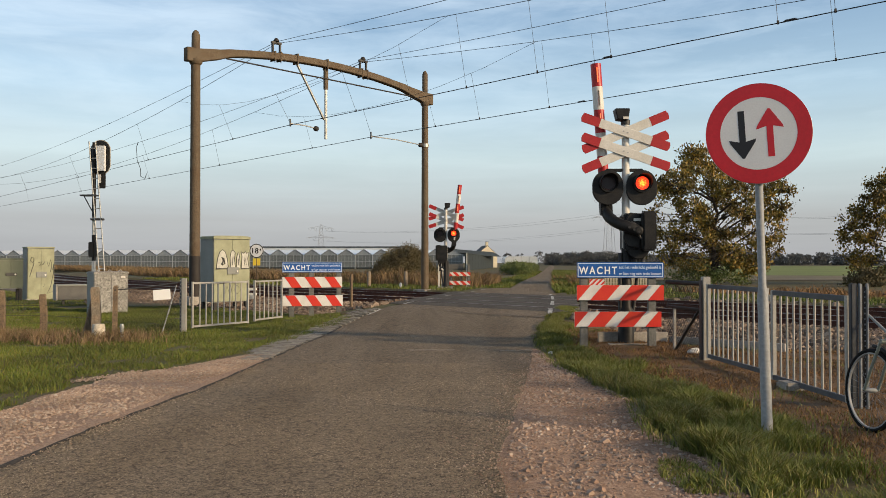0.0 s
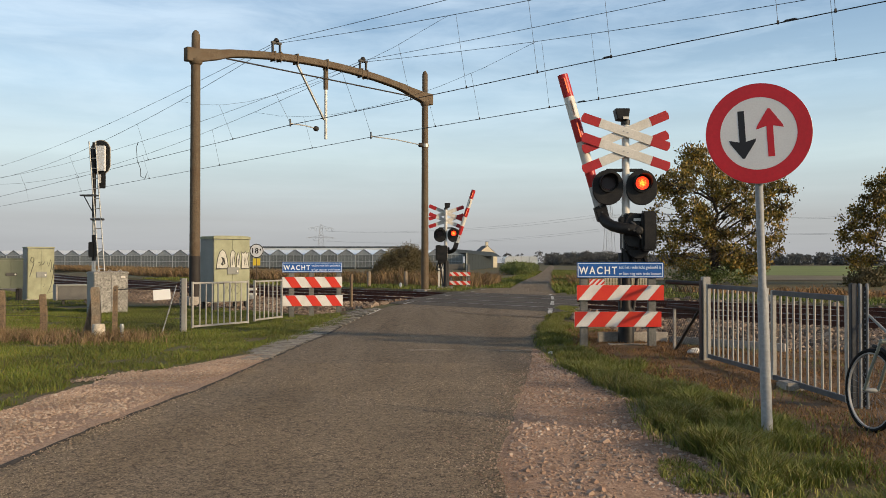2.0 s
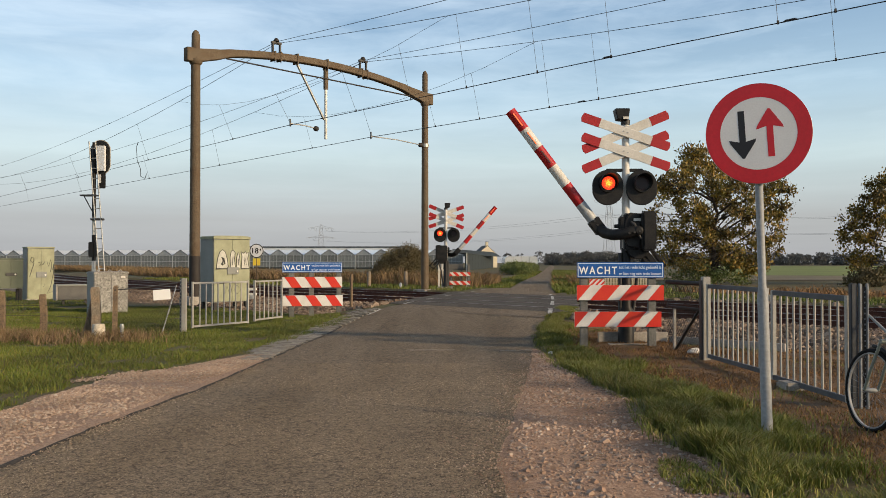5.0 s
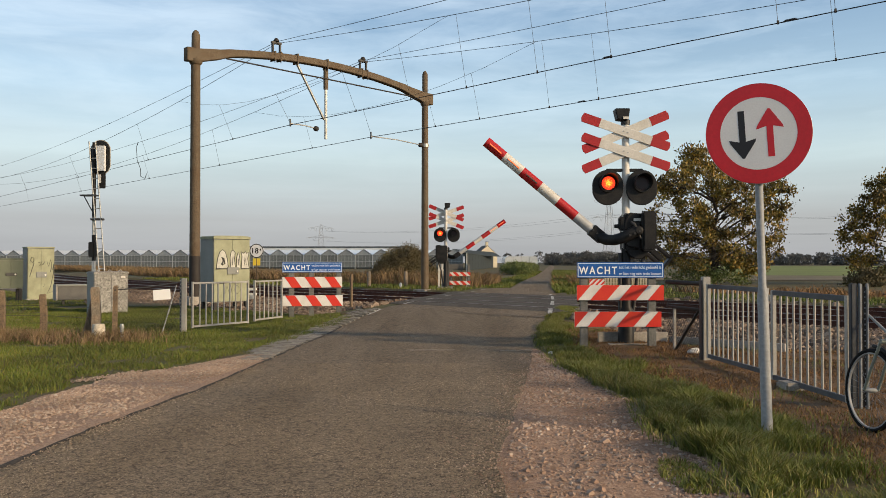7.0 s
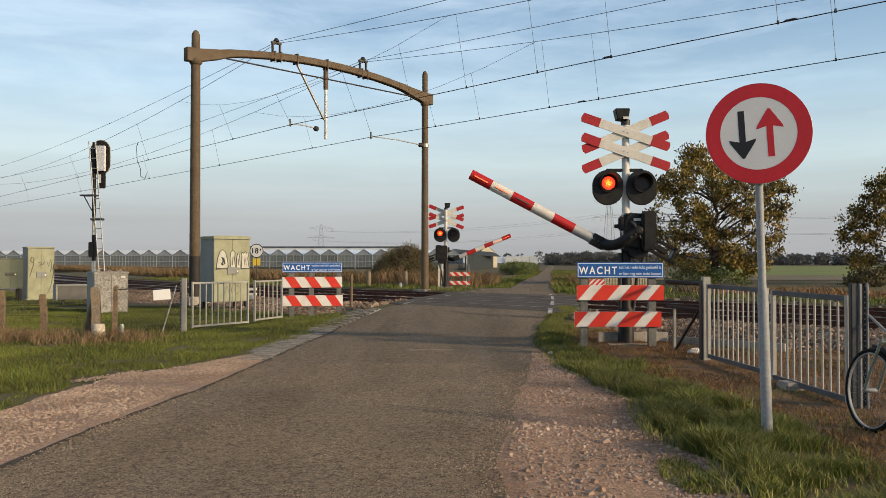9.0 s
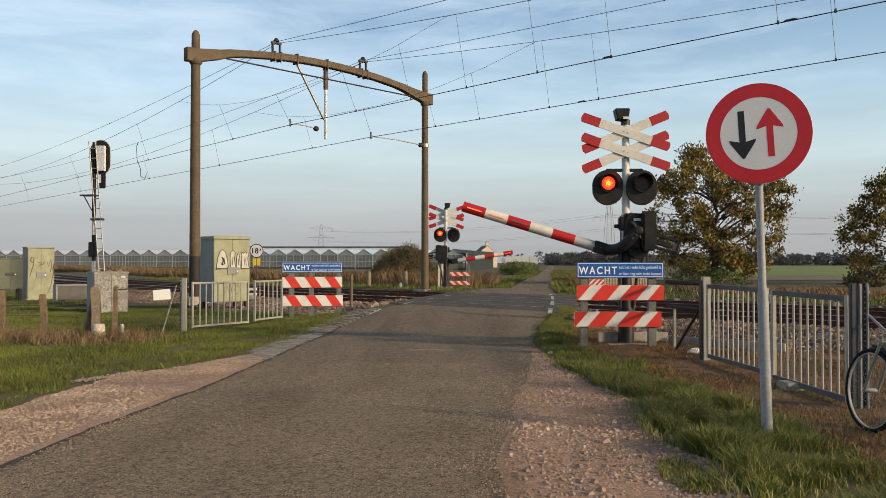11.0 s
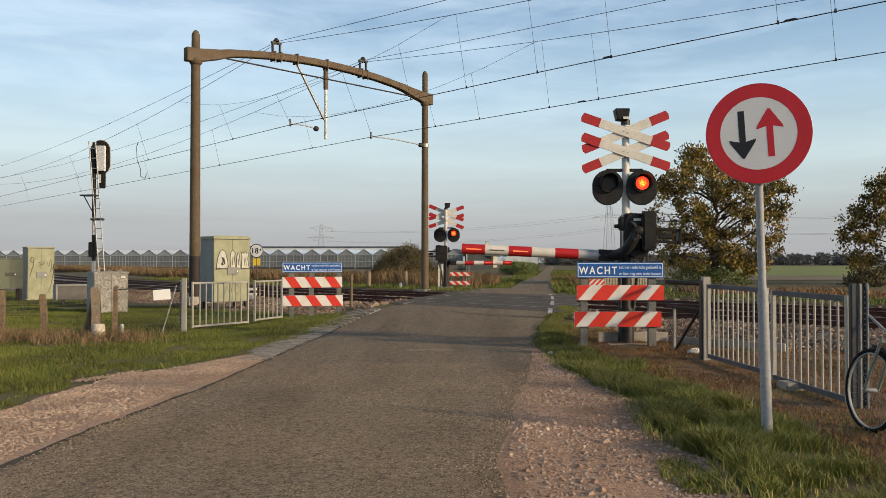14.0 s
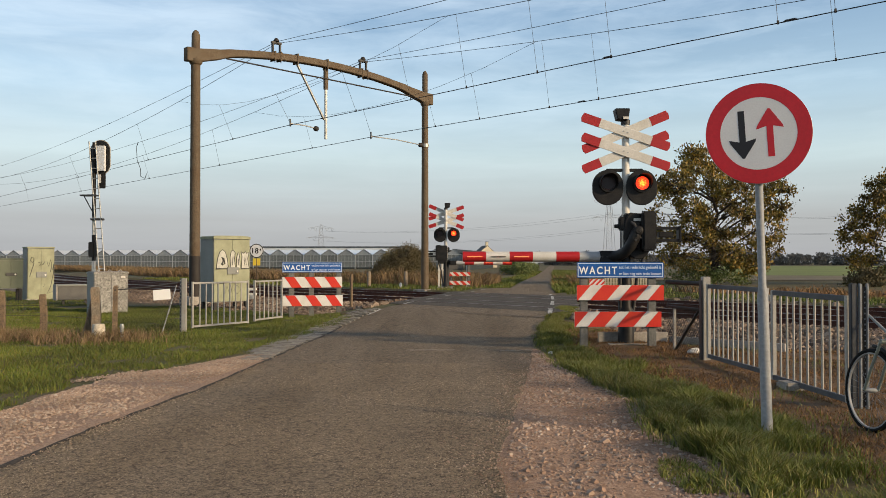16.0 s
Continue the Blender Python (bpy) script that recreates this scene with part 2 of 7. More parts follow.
SCRAWL = mat("spray paint", (0.08, 0.08, 0.07), 0.6, var=0.2, bump=0.0)
AGGREGATE = mat("pale washed aggregate", (0.29, 0.28, 0.255), 0.9, var=0.7, fine=24, coarse=5, bump=0.5, tint=(0.22, 0.215, 0.195))
PALEGRAVEL = chipped("pale packed gravel", (0.24, 0.16, 0.11), (0.48, 0.34, 0.245), (0.82, 0.76, 0.70), fine=45.0)
EDGEDARK = mat("dark asphalt edge", (0.035, 0.03, 0.025), 0.9, var=0.5, fine=45, coarse=8, bump=0.6, tint=(0.065, 0.054, 0.042))
PALEPEBBLES = leafy("pale pebbles", [(0.30, 0.205, 0.145), (0.36, 0.27, 0.20), (0.32, 0.215, 0.152), (0.42, 0.35, 0.28), (0.22, 0.15, 0.108), (0.29, 0.235, 0.185)], 0.9)
PALESTONE = mat("pale limewashed stone", (0.58, 0.52, 0.42), 0.9, var=0.35, fine=30, coarse=9, bump=0.4, tint=(0.36, 0.31, 0.24))
WOOD = mat("weathered wood post", (0.20, 0.14, 0.085), 0.9, var=0.5, fine=35, coarse=6, bump=0.6, tint=(0.13, 0.095, 0.065))
PALEWOOD = mat("pale post wood", (0.24, 0.18, 0.12), 0.9, var=0.5, fine=35, coarse=6, bump=0.5, tint=(0.2, 0.17, 0.13))
WIRE = mat("copper wire", (0.045, 0.045, 0.045), 0.6, 0.4, var=0.2, bump=0.0)
RUBBER = mat("rubber", (0.012, 0.012, 0.012), 0.85, var=0.2, bump=0.2, spec=0.15)
YELLOW = mat("yellow plate", (0.75, 0.55, 0.05), 0.5, var=0.1, bump=0.0)
LAMPGLOW = lit("lit red lens", (1.0, 0.50, 0.07), 2.5)
LENSDARK = mat("dark red lens", (0.022, 0.002, 0.003), 0.3, var=0.4, fine=90, bump=0.2)
STRIP = mat("orange boom light", (0.85, 0.17, 0.08), 0.35, var=0.1, bump=0.0)
STRIP.node_tree.nodes["Principled BSDF"].inputs["Emission Color"].default_value = (1.0, 0.22, 0.06, 1)
STRIP.node_tree.nodes["Principled BSDF"].inputs["Emission Strength"].default_value = 0.8
PALESTRIP = mat("dull reflector strip", (0.10, 0.095, 0.08), 0.4, var=0.1, bump=0.0)


# ---- mesh helpers ----
def box(bm, x0, x1, y0, y1, z0, z1, m=None):
    v = [bm.verts.new((x, y, z)) for z in (z0, z1) for x, y in ((x0, y0), (x1, y0), (x1, y1), (x0, y1))]
    if m is not None:
        bmesh.ops.transform(bm, matrix=m, verts=v)
    return [bm.faces.new([v[i] for i in f]) for f in ((3, 2, 1, 0), (4, 5, 6, 7), (0, 1, 5, 4), (1, 2, 6, 5), (2, 3, 7, 6), (3, 0, 4, 7))]


def bbox(*a, bevel=0.01, m=None):
    bm = bmesh.new()
    box(bm, *a)
    if bevel:
        bmesh.ops.bevel(bm, geom=bm.edges[:], offset=bevel, segments=2, affect="EDGES")
    if m is not None:
        bm.transform(m)
    return bm


def tube(bm, pts, radii, seg=10, cap=True, phase=0.0):
    """A round bar along points, one radius a point."""
    pts = [Vector(p) for p in pts]
    if not isinstance(radii, (list, tuple)):
        radii = [radii] * len(pts)
    rings, up = [], None
    for i, p in enumerate(pts):
        d = (pts[min(i + 1, len(pts) - 1)] - pts[max(i - 1, 0)]).normalized()
        if up is None:
            up = Vector((0, 0, 1)) if abs(d.z) < 0.9 else Vector((0, 1, 0))
        a = d.cross(up).normalized()
        b = a.cross(d).normalized()
        up = b
        rings.append([bm.verts.new(p + radii[i] * (a * math.cos(2 * math.pi * k / seg + phase) + b * math.sin(2 * math.pi * k / seg + phase))) for k in range(seg)])
    for r, s in zip(rings, rings[1:]):
        for k in range(seg):
            f = bm.faces.new((r[k], r[(k + 1) % seg], s[(k + 1) % seg], s[k]))
            f.smooth = seg > 5
    if cap and seg > 2:
        # own corners for the end caps, so that they stay flat
        bm.faces.new([bm.verts.new(v.co) for v in rings[0][::-1]]), bm.faces.new([bm.verts.new(v.co) for v in rings[-1]])
    return bm


def btube(pts, radii, seg=10, phase=0.0):
    return tube(bmesh.new(), pts, radii, seg, phase=phase)


def prism(outline, y0, y1, bevel=0.0):
    """A flat outline in x and z, made thick from y0 to y1."""
    bm = bmesh.new()
    a = [bm.verts.new((x, y0, z)) for x, z in outline]
    b = [bm.verts.new((x, y1, z)) for x, z in outline]
    n = len(a)
    bm.faces.new(a), bm.faces.new(b[::-1])
    for i in range(n):
        bm.faces.new((a[i], b[i], b[(i + 1) % n], a[(i + 1) % n]))
    bmesh.ops.recalc_face_normals(bm, faces=bm.faces[:])
    if bevel:
        bmesh.ops.bevel(bm, geom=bm.edges[:], offset=bevel, segments=1, affect="EDGES")
    return bm


def disc(cx, cz, r, y0, y1, seg=40, inner=0.0, bevel=0.0):
    """A round plate, or a ring, that faces along y."""
    bm = bmesh.new()
    if not inner:
        bm.free()
        return prism([(cx + r * math.cos(2 * math.pi * k / seg), cz + r * math.sin(2 * math.pi * k / seg)) for k in range(seg)], y0, y1, bevel)
    rows = [[bm.verts.new((cx + q * math.cos(2 * math.pi * k / seg), y, cz + q * math.sin(2 * math.pi * k / seg))) for k in range(seg)] for q, y in ((r, y0), (r, y1), (inner, y1), (inner, y0))]
    for i in range(4):
        a, b = rows[i], rows[(i + 1) % 4]
        for k in range(seg):
            bm.faces.new((a[k], a[(k + 1) % seg], b[(k + 1) % seg], b[k]))
    bmesh.ops.recalc_face_normals(bm, faces=bm.faces[:])
    return bm


def mesh_of(name, bm, material):
    me = bpy.data.meshes.new(name)
    bm.to_mesh(me)
    bm.free()
    me.materials.append(material)
    return me


def part(name, bm, material, parent, label="", m=None):
    ob = new(name, bm if isinstance(bm, bpy.types.Mesh) else mesh_of(name, bm, material))
    ob.parent = parent
    if m is not None:
        ob.matrix_basis = m
    return tagged(ob, label)


def thing(name, m, label, category, group="", kind=""):
    ob = new(name)
    ob.empty_display_size = 0.1
    ob.matrix_basis = m
    return tagged(ob, label, category, group, kind)


def raw(name, verts, faces, material, parent=None, smooth=False):
    me = bpy.data.meshes.new(name)
    me.from_pydata(verts, [], faces)
    me.materials.append(material)
    if smooth:
        me.polygons.foreach_set("use_smooth", [True] * len(me.polygons))
    ob = new(name, me)
    ob.parent = parent
    return ob


def lettering(text, size, width, material, parent, m, name="lettering", bold=0.0, single=False, space=1.0):
    """Words set in the built-in font, made into a mesh of a given width, standing in x and z."""
    cu = bpy.data.curves.new("words", "FONT")
    cu.body, cu.size, cu.extrude, cu.offset = text, size, 0.0015, bold
    cu.resolution_u, cu.space_character = 3, space
    tmp = bpy.data.objects.new("words", cu)
    scene.collection.objects.link(tmp)
    bpy.context.view_layer.update()
    me = bpy.data.meshes.new_from_object(tmp.evaluated_get(bpy.context.evaluated_depsgraph_get()))
    bpy.data.objects.remove(tmp)
    xs = [v.co.x for v in me.vertices]
    k = width / (max(xs) - min(xs)) if width else 1.0
    x0 = min(xs)
    for v in me.vertices:
        v.co = ((v.co.x - x0) * k, -v.co.z, v.co.y)
    me.materials.clear()
    me.materials.append(material)
    me.name = name
    if not single:
        return tagged(part(name, me, material, parent, m=m), kind="stuff")
    # one mesh for each letter of a large word
    bm = bmesh.new()
    bm.from_mesh(me)
    left = set(bm.verts)
    while left:
        todo, isle = [left.pop()], set()
        while todo:
            v = todo.pop()
            isle.add(v)
            for e in v.link_edges:
                o = e.other_vert(v)
                if o in left:
                    left.discard(o)
                    todo.append(o)
        one = bmesh.new()
        made = {v: one.verts.new(v.co) for v in isle}
        for f in {f for v in isle for f in v.link_faces}:
            one.faces.new([made[v] for v in f.verts])
        part("letter", one, material, parent, m=m)
    bm.free()


# ---- lie of the land ----
U, T, C1 = Vector((0.7095, 0.7049)), Vector((0.7049, -0.7095)), Vector((-7.76, 26.5))


def sstep(a, b, x):
    t = max(0.0, min(1.0, (x - a) / (b - a)))
    return t * t * (3 - 2 * t)


def bend(t):
    """How far the line curves away at the portal's far left."""
    return 0.0028 * min(t, 0) ** 2 if t > -45 else 0.0028 * 2025 + 0.252 * (-45 - t)


def across(x, y):
    d = Vector((x, y)) - C1
    return d.dot(U) - bend(d.dot(T))


def land(x, y):
    q = across(x, y)
    return 0.32 * sstep(-3, 1.2, q) - 0.27 * sstep(12, 22, q) - 0.3 * sstep(40, 120, q)


def line_at(t, q, z=0.0):
    """A point t metres along the railway from the portal and q metres across it."""
    p = C1 + U * (q + bend(t)) + T * t
    return Vector((p.x, p.y, z))


# road edges, from the camera on to the distance
ROAD_L = [(-2.9, -40), (-3.1, 3), (-3.02, 6.4), (-2.99, 7.1), (-2.85, 8.2), (-2.7, 9.4), (-2.61, 11.1), (-2.46, 14), (-2.2, 18), (-1.69, 20), (-0.99, 22.2), (0.3, 28), (1.95, 36), (3.5, 44.3), (5.3, 58), (9.9, 90), (30.2, 248), (71.2, 560)]
ROAD_R = [(0.3, -40), (0.40, 3), (0.42, 6.3), (0.55, 7.1), (0.84, 9), (1.05, 10.5), (1.3, 12), (1.45, 13.0), (1.56, 14.6), (1.95, 16.6), (2.36, 18), (2.70, 20.3), (3.5, 26), (4.75, 37), (5.9, 46), (7.45, 58), (11.5, 90), (32.5, 248), (73.5, 560)]


def edge_x(rows, y):
    for (xa, ya), (xb, yb) in zip(rows, rows[1:]):
        if ya <= y <= yb:
            return xa + (xb - xa) * (y - ya) / (yb - ya)
    return rows[0][0] if y < rows[0][1] else rows[-1][0]


def on_road(x, y, pad=0.0):
    return edge_x(ROAD_L, y) - pad < x < edge_x(ROAD_R, y) + pad


def ground_z(x, y):
    """The sheet of ground: raised along the road only, and dipping under the road and the ballast."""
    q = across(x, y)
    out = max(edge_x(ROAD_L, y) - x, x - edge_x(ROAD_R, y))
    w = 1 - sstep(0.3, 2.4, out)
    high = land(x, y)
    low = 0.07 * sstep(-3, -0.6, q) - (0.12 * sstep(0.0, 0.6, q) if q < 9.4 else 0.0)
    if q >= 9.4:
        low = high
    z = high * w + low * (1 - w)
    if 0.9 < q < 9.4 and out > 0.9:
        z = min(z, 0.02)
    return z - (0.025 if out < 0.12 else 0.0)
# ---- ground, road and railway ----
def spread(stops):
    out = []
    for a, b, n in stops:
        out += [a + (b - a) * i / n for i in range(n)]
    return out + [stops[-1][1]]


def make_ground():
    xs = spread([(-2500, -300, 8), (-300, -40, 12), (-40, -12, 28), (-12, 14, 105), (14, 50, 30), (50, 300, 12), (300, 2500, 8)])
    ys = spread([(-400, -20, 6), (-20, 2, 8), (2, 26, 96), (26, 60, 60), (60, 200, 20), (200, 4000, 14)])
    v = [(x, y, ground_z(x, y)) for y in ys for x in xs]
    n = len(xs)
    f = [(j * n + i, j * n + i + 1, (j + 1) * n + i + 1, (j + 1) * n + i) for j in range(len(ys) - 1) for i in range(n - 1)]
    ob = raw("ground", v, f, SOIL, smooth=True)
    tagged(ob, "flat grassy ground with damp soil", "ground", kind="structure")


def strip(name, left, right, material, lift, step=0.6, nx=8, zf=None, wob=0.0):
    """A sheet between two edges, draped over the land; left and right are rows of (x, y)."""
    y0, y1 = left[0][1], left[-1][1]
    ys, y = [], y0
    while y < y1:
        ys.append(y)
        y += step if y < 60 else 12
    ys.append(y1)
    v = []
    for k, y in enumerate(ys):
        a, b = edge_x(left, y), edge_x(right, y)
        if wob:
            a += wob * noise.noise((y * 2.3, 1.7, 0)) + 0.5 * wob * noise.noise((y * 7.1, 4.7, 0))
            b += wob * noise.noise((y * 2.1, 8.7, 0)) + 0.5 * wob * noise.noise((y * 6.7, 3.1, 0))
        for i in range(nx + 1):
            x = a + (b - a) * i / nx
            v.append((x, y, (zf or land)(x, y) + lift - (0.016 if i in (0, nx) else 0)))
    n = nx + 1
    f = [(j * n + i, j * n + i + 1, (j + 1) * n + i + 1, (j + 1) * n + i) for j in range(len(ys) - 1) for i in range(nx)]
    return raw(name, v, f, material, smooth=True)


def make_road():
    ob = strip("road", ROAD_L, ROAD_R, ASPHALT, 0.012, step=0.25, nx=14, wob=0.05)
    tagged(ob, "worn grey-brown chipped asphalt country road", "road", kind="structure")
    ob = strip("shoulder_left", [(-5.1, -8), (-4.5, 5), (-4.28, 7.8), (-4.25, 9), (-4.15, 10.4), (-3.6, 11.4), (-3.0, 12.8)],
               [(-2.9, -8), (-2.9, 5), (-2.9, 7.1), (-2.75, 8.2), (-2.6, 9.4), (-2.52, 11.1), (-2.45, 12.8)], PALEGRAVEL, 0.006, step=0.2, nx=10, wob=0.10)
    tagged(ob, "pale pinkish gravel road shoulder", "gravel", kind="structure")
    # a narrow darker strip along the road's left edge
    near = [(x, y) for x, y in ROAD_L if 3 <= y <= 18]
    ob = strip("road_edge", near, [(x + 0.055, y) for x, y in near], EDGEDARK, 0.0165, step=0.1, nx=2, wob=0.05)
    tagged(ob, "dark ragged strip along the asphalt edge", "road edge", kind="structure")
    ob = strip("shoulder_right", [(0.2, -8), (0.34, 5), (0.36, 6.3), (0.48, 7.1), (0.75, 9), (1.0, 10.5), (1.25, 12), (1.42, 13.6)],
               [(1.9, -8), (1.9, 5.1), (2.0, 5.9), (1.85, 6.4), (1.78, 7.0), (1.98, 8.4), (1.85, 9.4), (1.72, 10.5), (1.6, 11.5), (1.56, 13.6)], GRAVEL, 0.007, step=0.2, nx=10, wob=0.10)
    tagged(ob, "reddish loose gravel road shoulder", "gravel", kind="structure")
    ob = strip("dry_verge", [(2.5, 3), (2.7, 5.5), (2.95, 7), (2.9, 9), (2.75, 11), (2.3, 13), (1.9, 14.6), (2.2, 16.5)],
               [(8.5, 3), (8.5, 6), (8.3, 9.5), (7.3, 11), (5.3, 13), (3.6, 14.6), (2.6, 16.5)], DRY, 0.012, step=0.25, nx=10, zf=ground_z, wob=0.12)
    tagged(ob, "verge of brown dead grass", "ground", kind="structure")
    ob = strip("green_field", [(30, 95), (120, 380)], [(160, 95), (620, 380)], FIELD, 0.07, step=8, nx=10, zf=ground_z)
    tagged(ob, "flat green field of young winter crop", "field", kind="structure")
    ob = strip("stubble_field", [(11.5, 62), (16.0, 95)], [(120, 62), (170, 95)], STUBBLE, 0.06, step=4, nx=10, zf=ground_z)
    tagged(ob, "harvested stubble field", "field", kind="structure")
    # the crossing deck between and beside the rails
    v, f = [], []
    for q in np.linspace(1.5, 8.9, 31):
        for k in range(13):
            # deck follows the road edges, found along the railway's direction
            ta, tb = crossing_span(q)
            t = ta + (tb - ta) * k / 12
            p = line_at(t, q)
            v.append((p.x, p.y, land(p.x, p.y) + 0.014 + 0.018 * sstep(1.5, 2.0, q) * (1 - sstep(8.4, 8.9, q))))
    f = [(j * 13 + i, j * 13 + i + 1, (j + 1) * 13 + i + 1, (j + 1) * 13 + i) for j in range(30) for i in range(12)]
    ob = raw("crossing_deck", v, f, ASPHALT_DARK, smooth=True)
    tagged(ob, "dark smooth asphalt and rubber crossing deck", "road", kind="structure")
    # edge lines: dashes left and right of the deck
    marks = []
    y = 19.5
    while y < 40:
        marks.append((edge_x(ROAD_L, y) + 0.10, y, edge_x(ROAD_L, y + 0.85) + 0.10, y + 0.85))
        y += 2.3
    marks += [(2.20, 17.5, 2.44, 19.3), (2.66, 20.8, 2.98, 23.1), (3.10, 24.0, 3.36, 26.2), (3.46, 27.2, 3.62, 28.6)]
    for xa, ya, xb, yb in marks:
        v, n, hw = [], 9, 0.065 if xa > 2.1 and ya < 30 else 0.042
        for i in range(n + 1):
            x, y = xa + (xb - xa) * i / n, ya + (yb - ya) * i / n
            q = across(x, y)
            z = land(x, y) + 0.019 + 0.020 * sstep(1.4, 2.0, q) * (1 - sstep(8.5, 9.2, q))
            k, worn = 0.02 * noise.noise((y * 5, 2.0, x)), 0.55 + 0.45 * noise.noise((y * 3.1, 7.0, x))
            v += [(x - hw * worn + k, y, z), (x + hw * (0.6 + 0.4 * worn) + k, y, z)]
        ob = raw("road_marking", v, [(2 * i, 2 * i + 1, 2 * i + 3, 2 * i + 2) for i in range(n)], ROADPAINT)
        tagged(ob, "worn white edge line dash on the crossing", "road marking", "crossing edge dashes", "structure")
    for xa, xb, y in ((-0.58, 0.18, 13.4), (0.9, 1.4, 13.35)):
        ob = raw("stop_line", [(xa, y, land(xa, y) + 0.016), (xb, y, land(xb, y) + 0.016), (xb, y + 0.11, land(xb, y) + 0.016), (xa, y + 0.11, land(xa, y) + 0.016)], [(0, 1, 2, 3)], OLDPAINT)
        tagged(ob, "worn remains of a white stop line", "road marking", kind="structure")
    # tar seams across the road
    for pts in ([(-0.8, 21.0), (0.5, 18.6), (2.0, 17.2)], [(-0.2, 19.6), (1.0, 18.0), (2.2, 16.9)]):
        v, f = [], []
        for i in range(60):
            k = i / 59 * (len(pts) - 1)
            a, b = pts[int(min(k, len(pts) - 2))], pts[int(min(k, len(pts) - 2)) + 1]
            s = k - int(min(k, len(pts) - 2))
            x, y = a[0] + (b[0] - a[0]) * s, a[1] + (b[1] - a[1]) * s + 0.12 * noise.noise((i * 0.3, pts[0][1], 0))
            w = max(0.006, 0.045 + 0.07 * noise.noise((i * 0.45, 3, pts[0][0])))
            v += [(x, y - w, land(x, y) + 0.0148), (x, y + w, land(x, y) + 0.0148)]
        f = [(2 * i, 2 * i + 2, 2 * i + 3, 2 * i + 1) for i in range(59)]
        tagged(raw("tar_seam", v, f, TAR), "dark tar-filled crack across the asphalt", "road seam", "tar seams", "structure")


def crossing_span(q):
    """Where the line q across meets the road's edges, widened a little."""
    out = []
    for rows, pad in ((ROAD_L, -0.45), (ROAD_R, 0.55)):
        lo, hi = -25.0, 25.0
        for _ in range(40):
            mid = (lo + hi) / 2
            p = line_at(mid, q)
            if p.x - edge_x(rows, p.y) < pad:
                lo = mid
            else:
                hi = mid
        out.append(lo)
    return out


def stones(count, place, size, seed, material, name, parent=None, flat=0.7):
    """Loose stones, each a crooked lump of eight corners."""
    r = random.Random(seed)
    base = [(-1, -1, -1), (1, -1, -1), (1, 1, -1), (-1, 1, -1), (-.7, -.7, 1), (.7, -.7, 1), (.7, .7, 1), (-.7, .7, 1)]
    fs = ((4, 5, 6, 7), (0, 1, 5, 4), (1, 2, 6, 5), (2, 3, 7, 6), (3, 0, 4, 7))
    v, f = [], []
    for _ in range(count):
        p = place(r)
        if p is None:
            continue
        s = r.uniform(*size) * (1.6 if r.random() < 0.06 else 1)
        m = Euler((r.uniform(-.5, .5), r.uniform(-.5, .5), r.uniform(0, 6.3))).to_matrix()
        k = len(v)
        for c in base:
            w = m @ Vector((c[0] * s * r.uniform(.6, 1.1), c[1] * s * r.uniform(.5, 1.0), c[2] * s * flat * r.uniform(.6, 1.1)))
            v.append((p[0] + w.x, p[1] + w.y, p[2] + w.z + s * flat * 0.25))
        f += [tuple(k + i for i in q) for q in fs]
    return raw(name, v, f, material, parent)


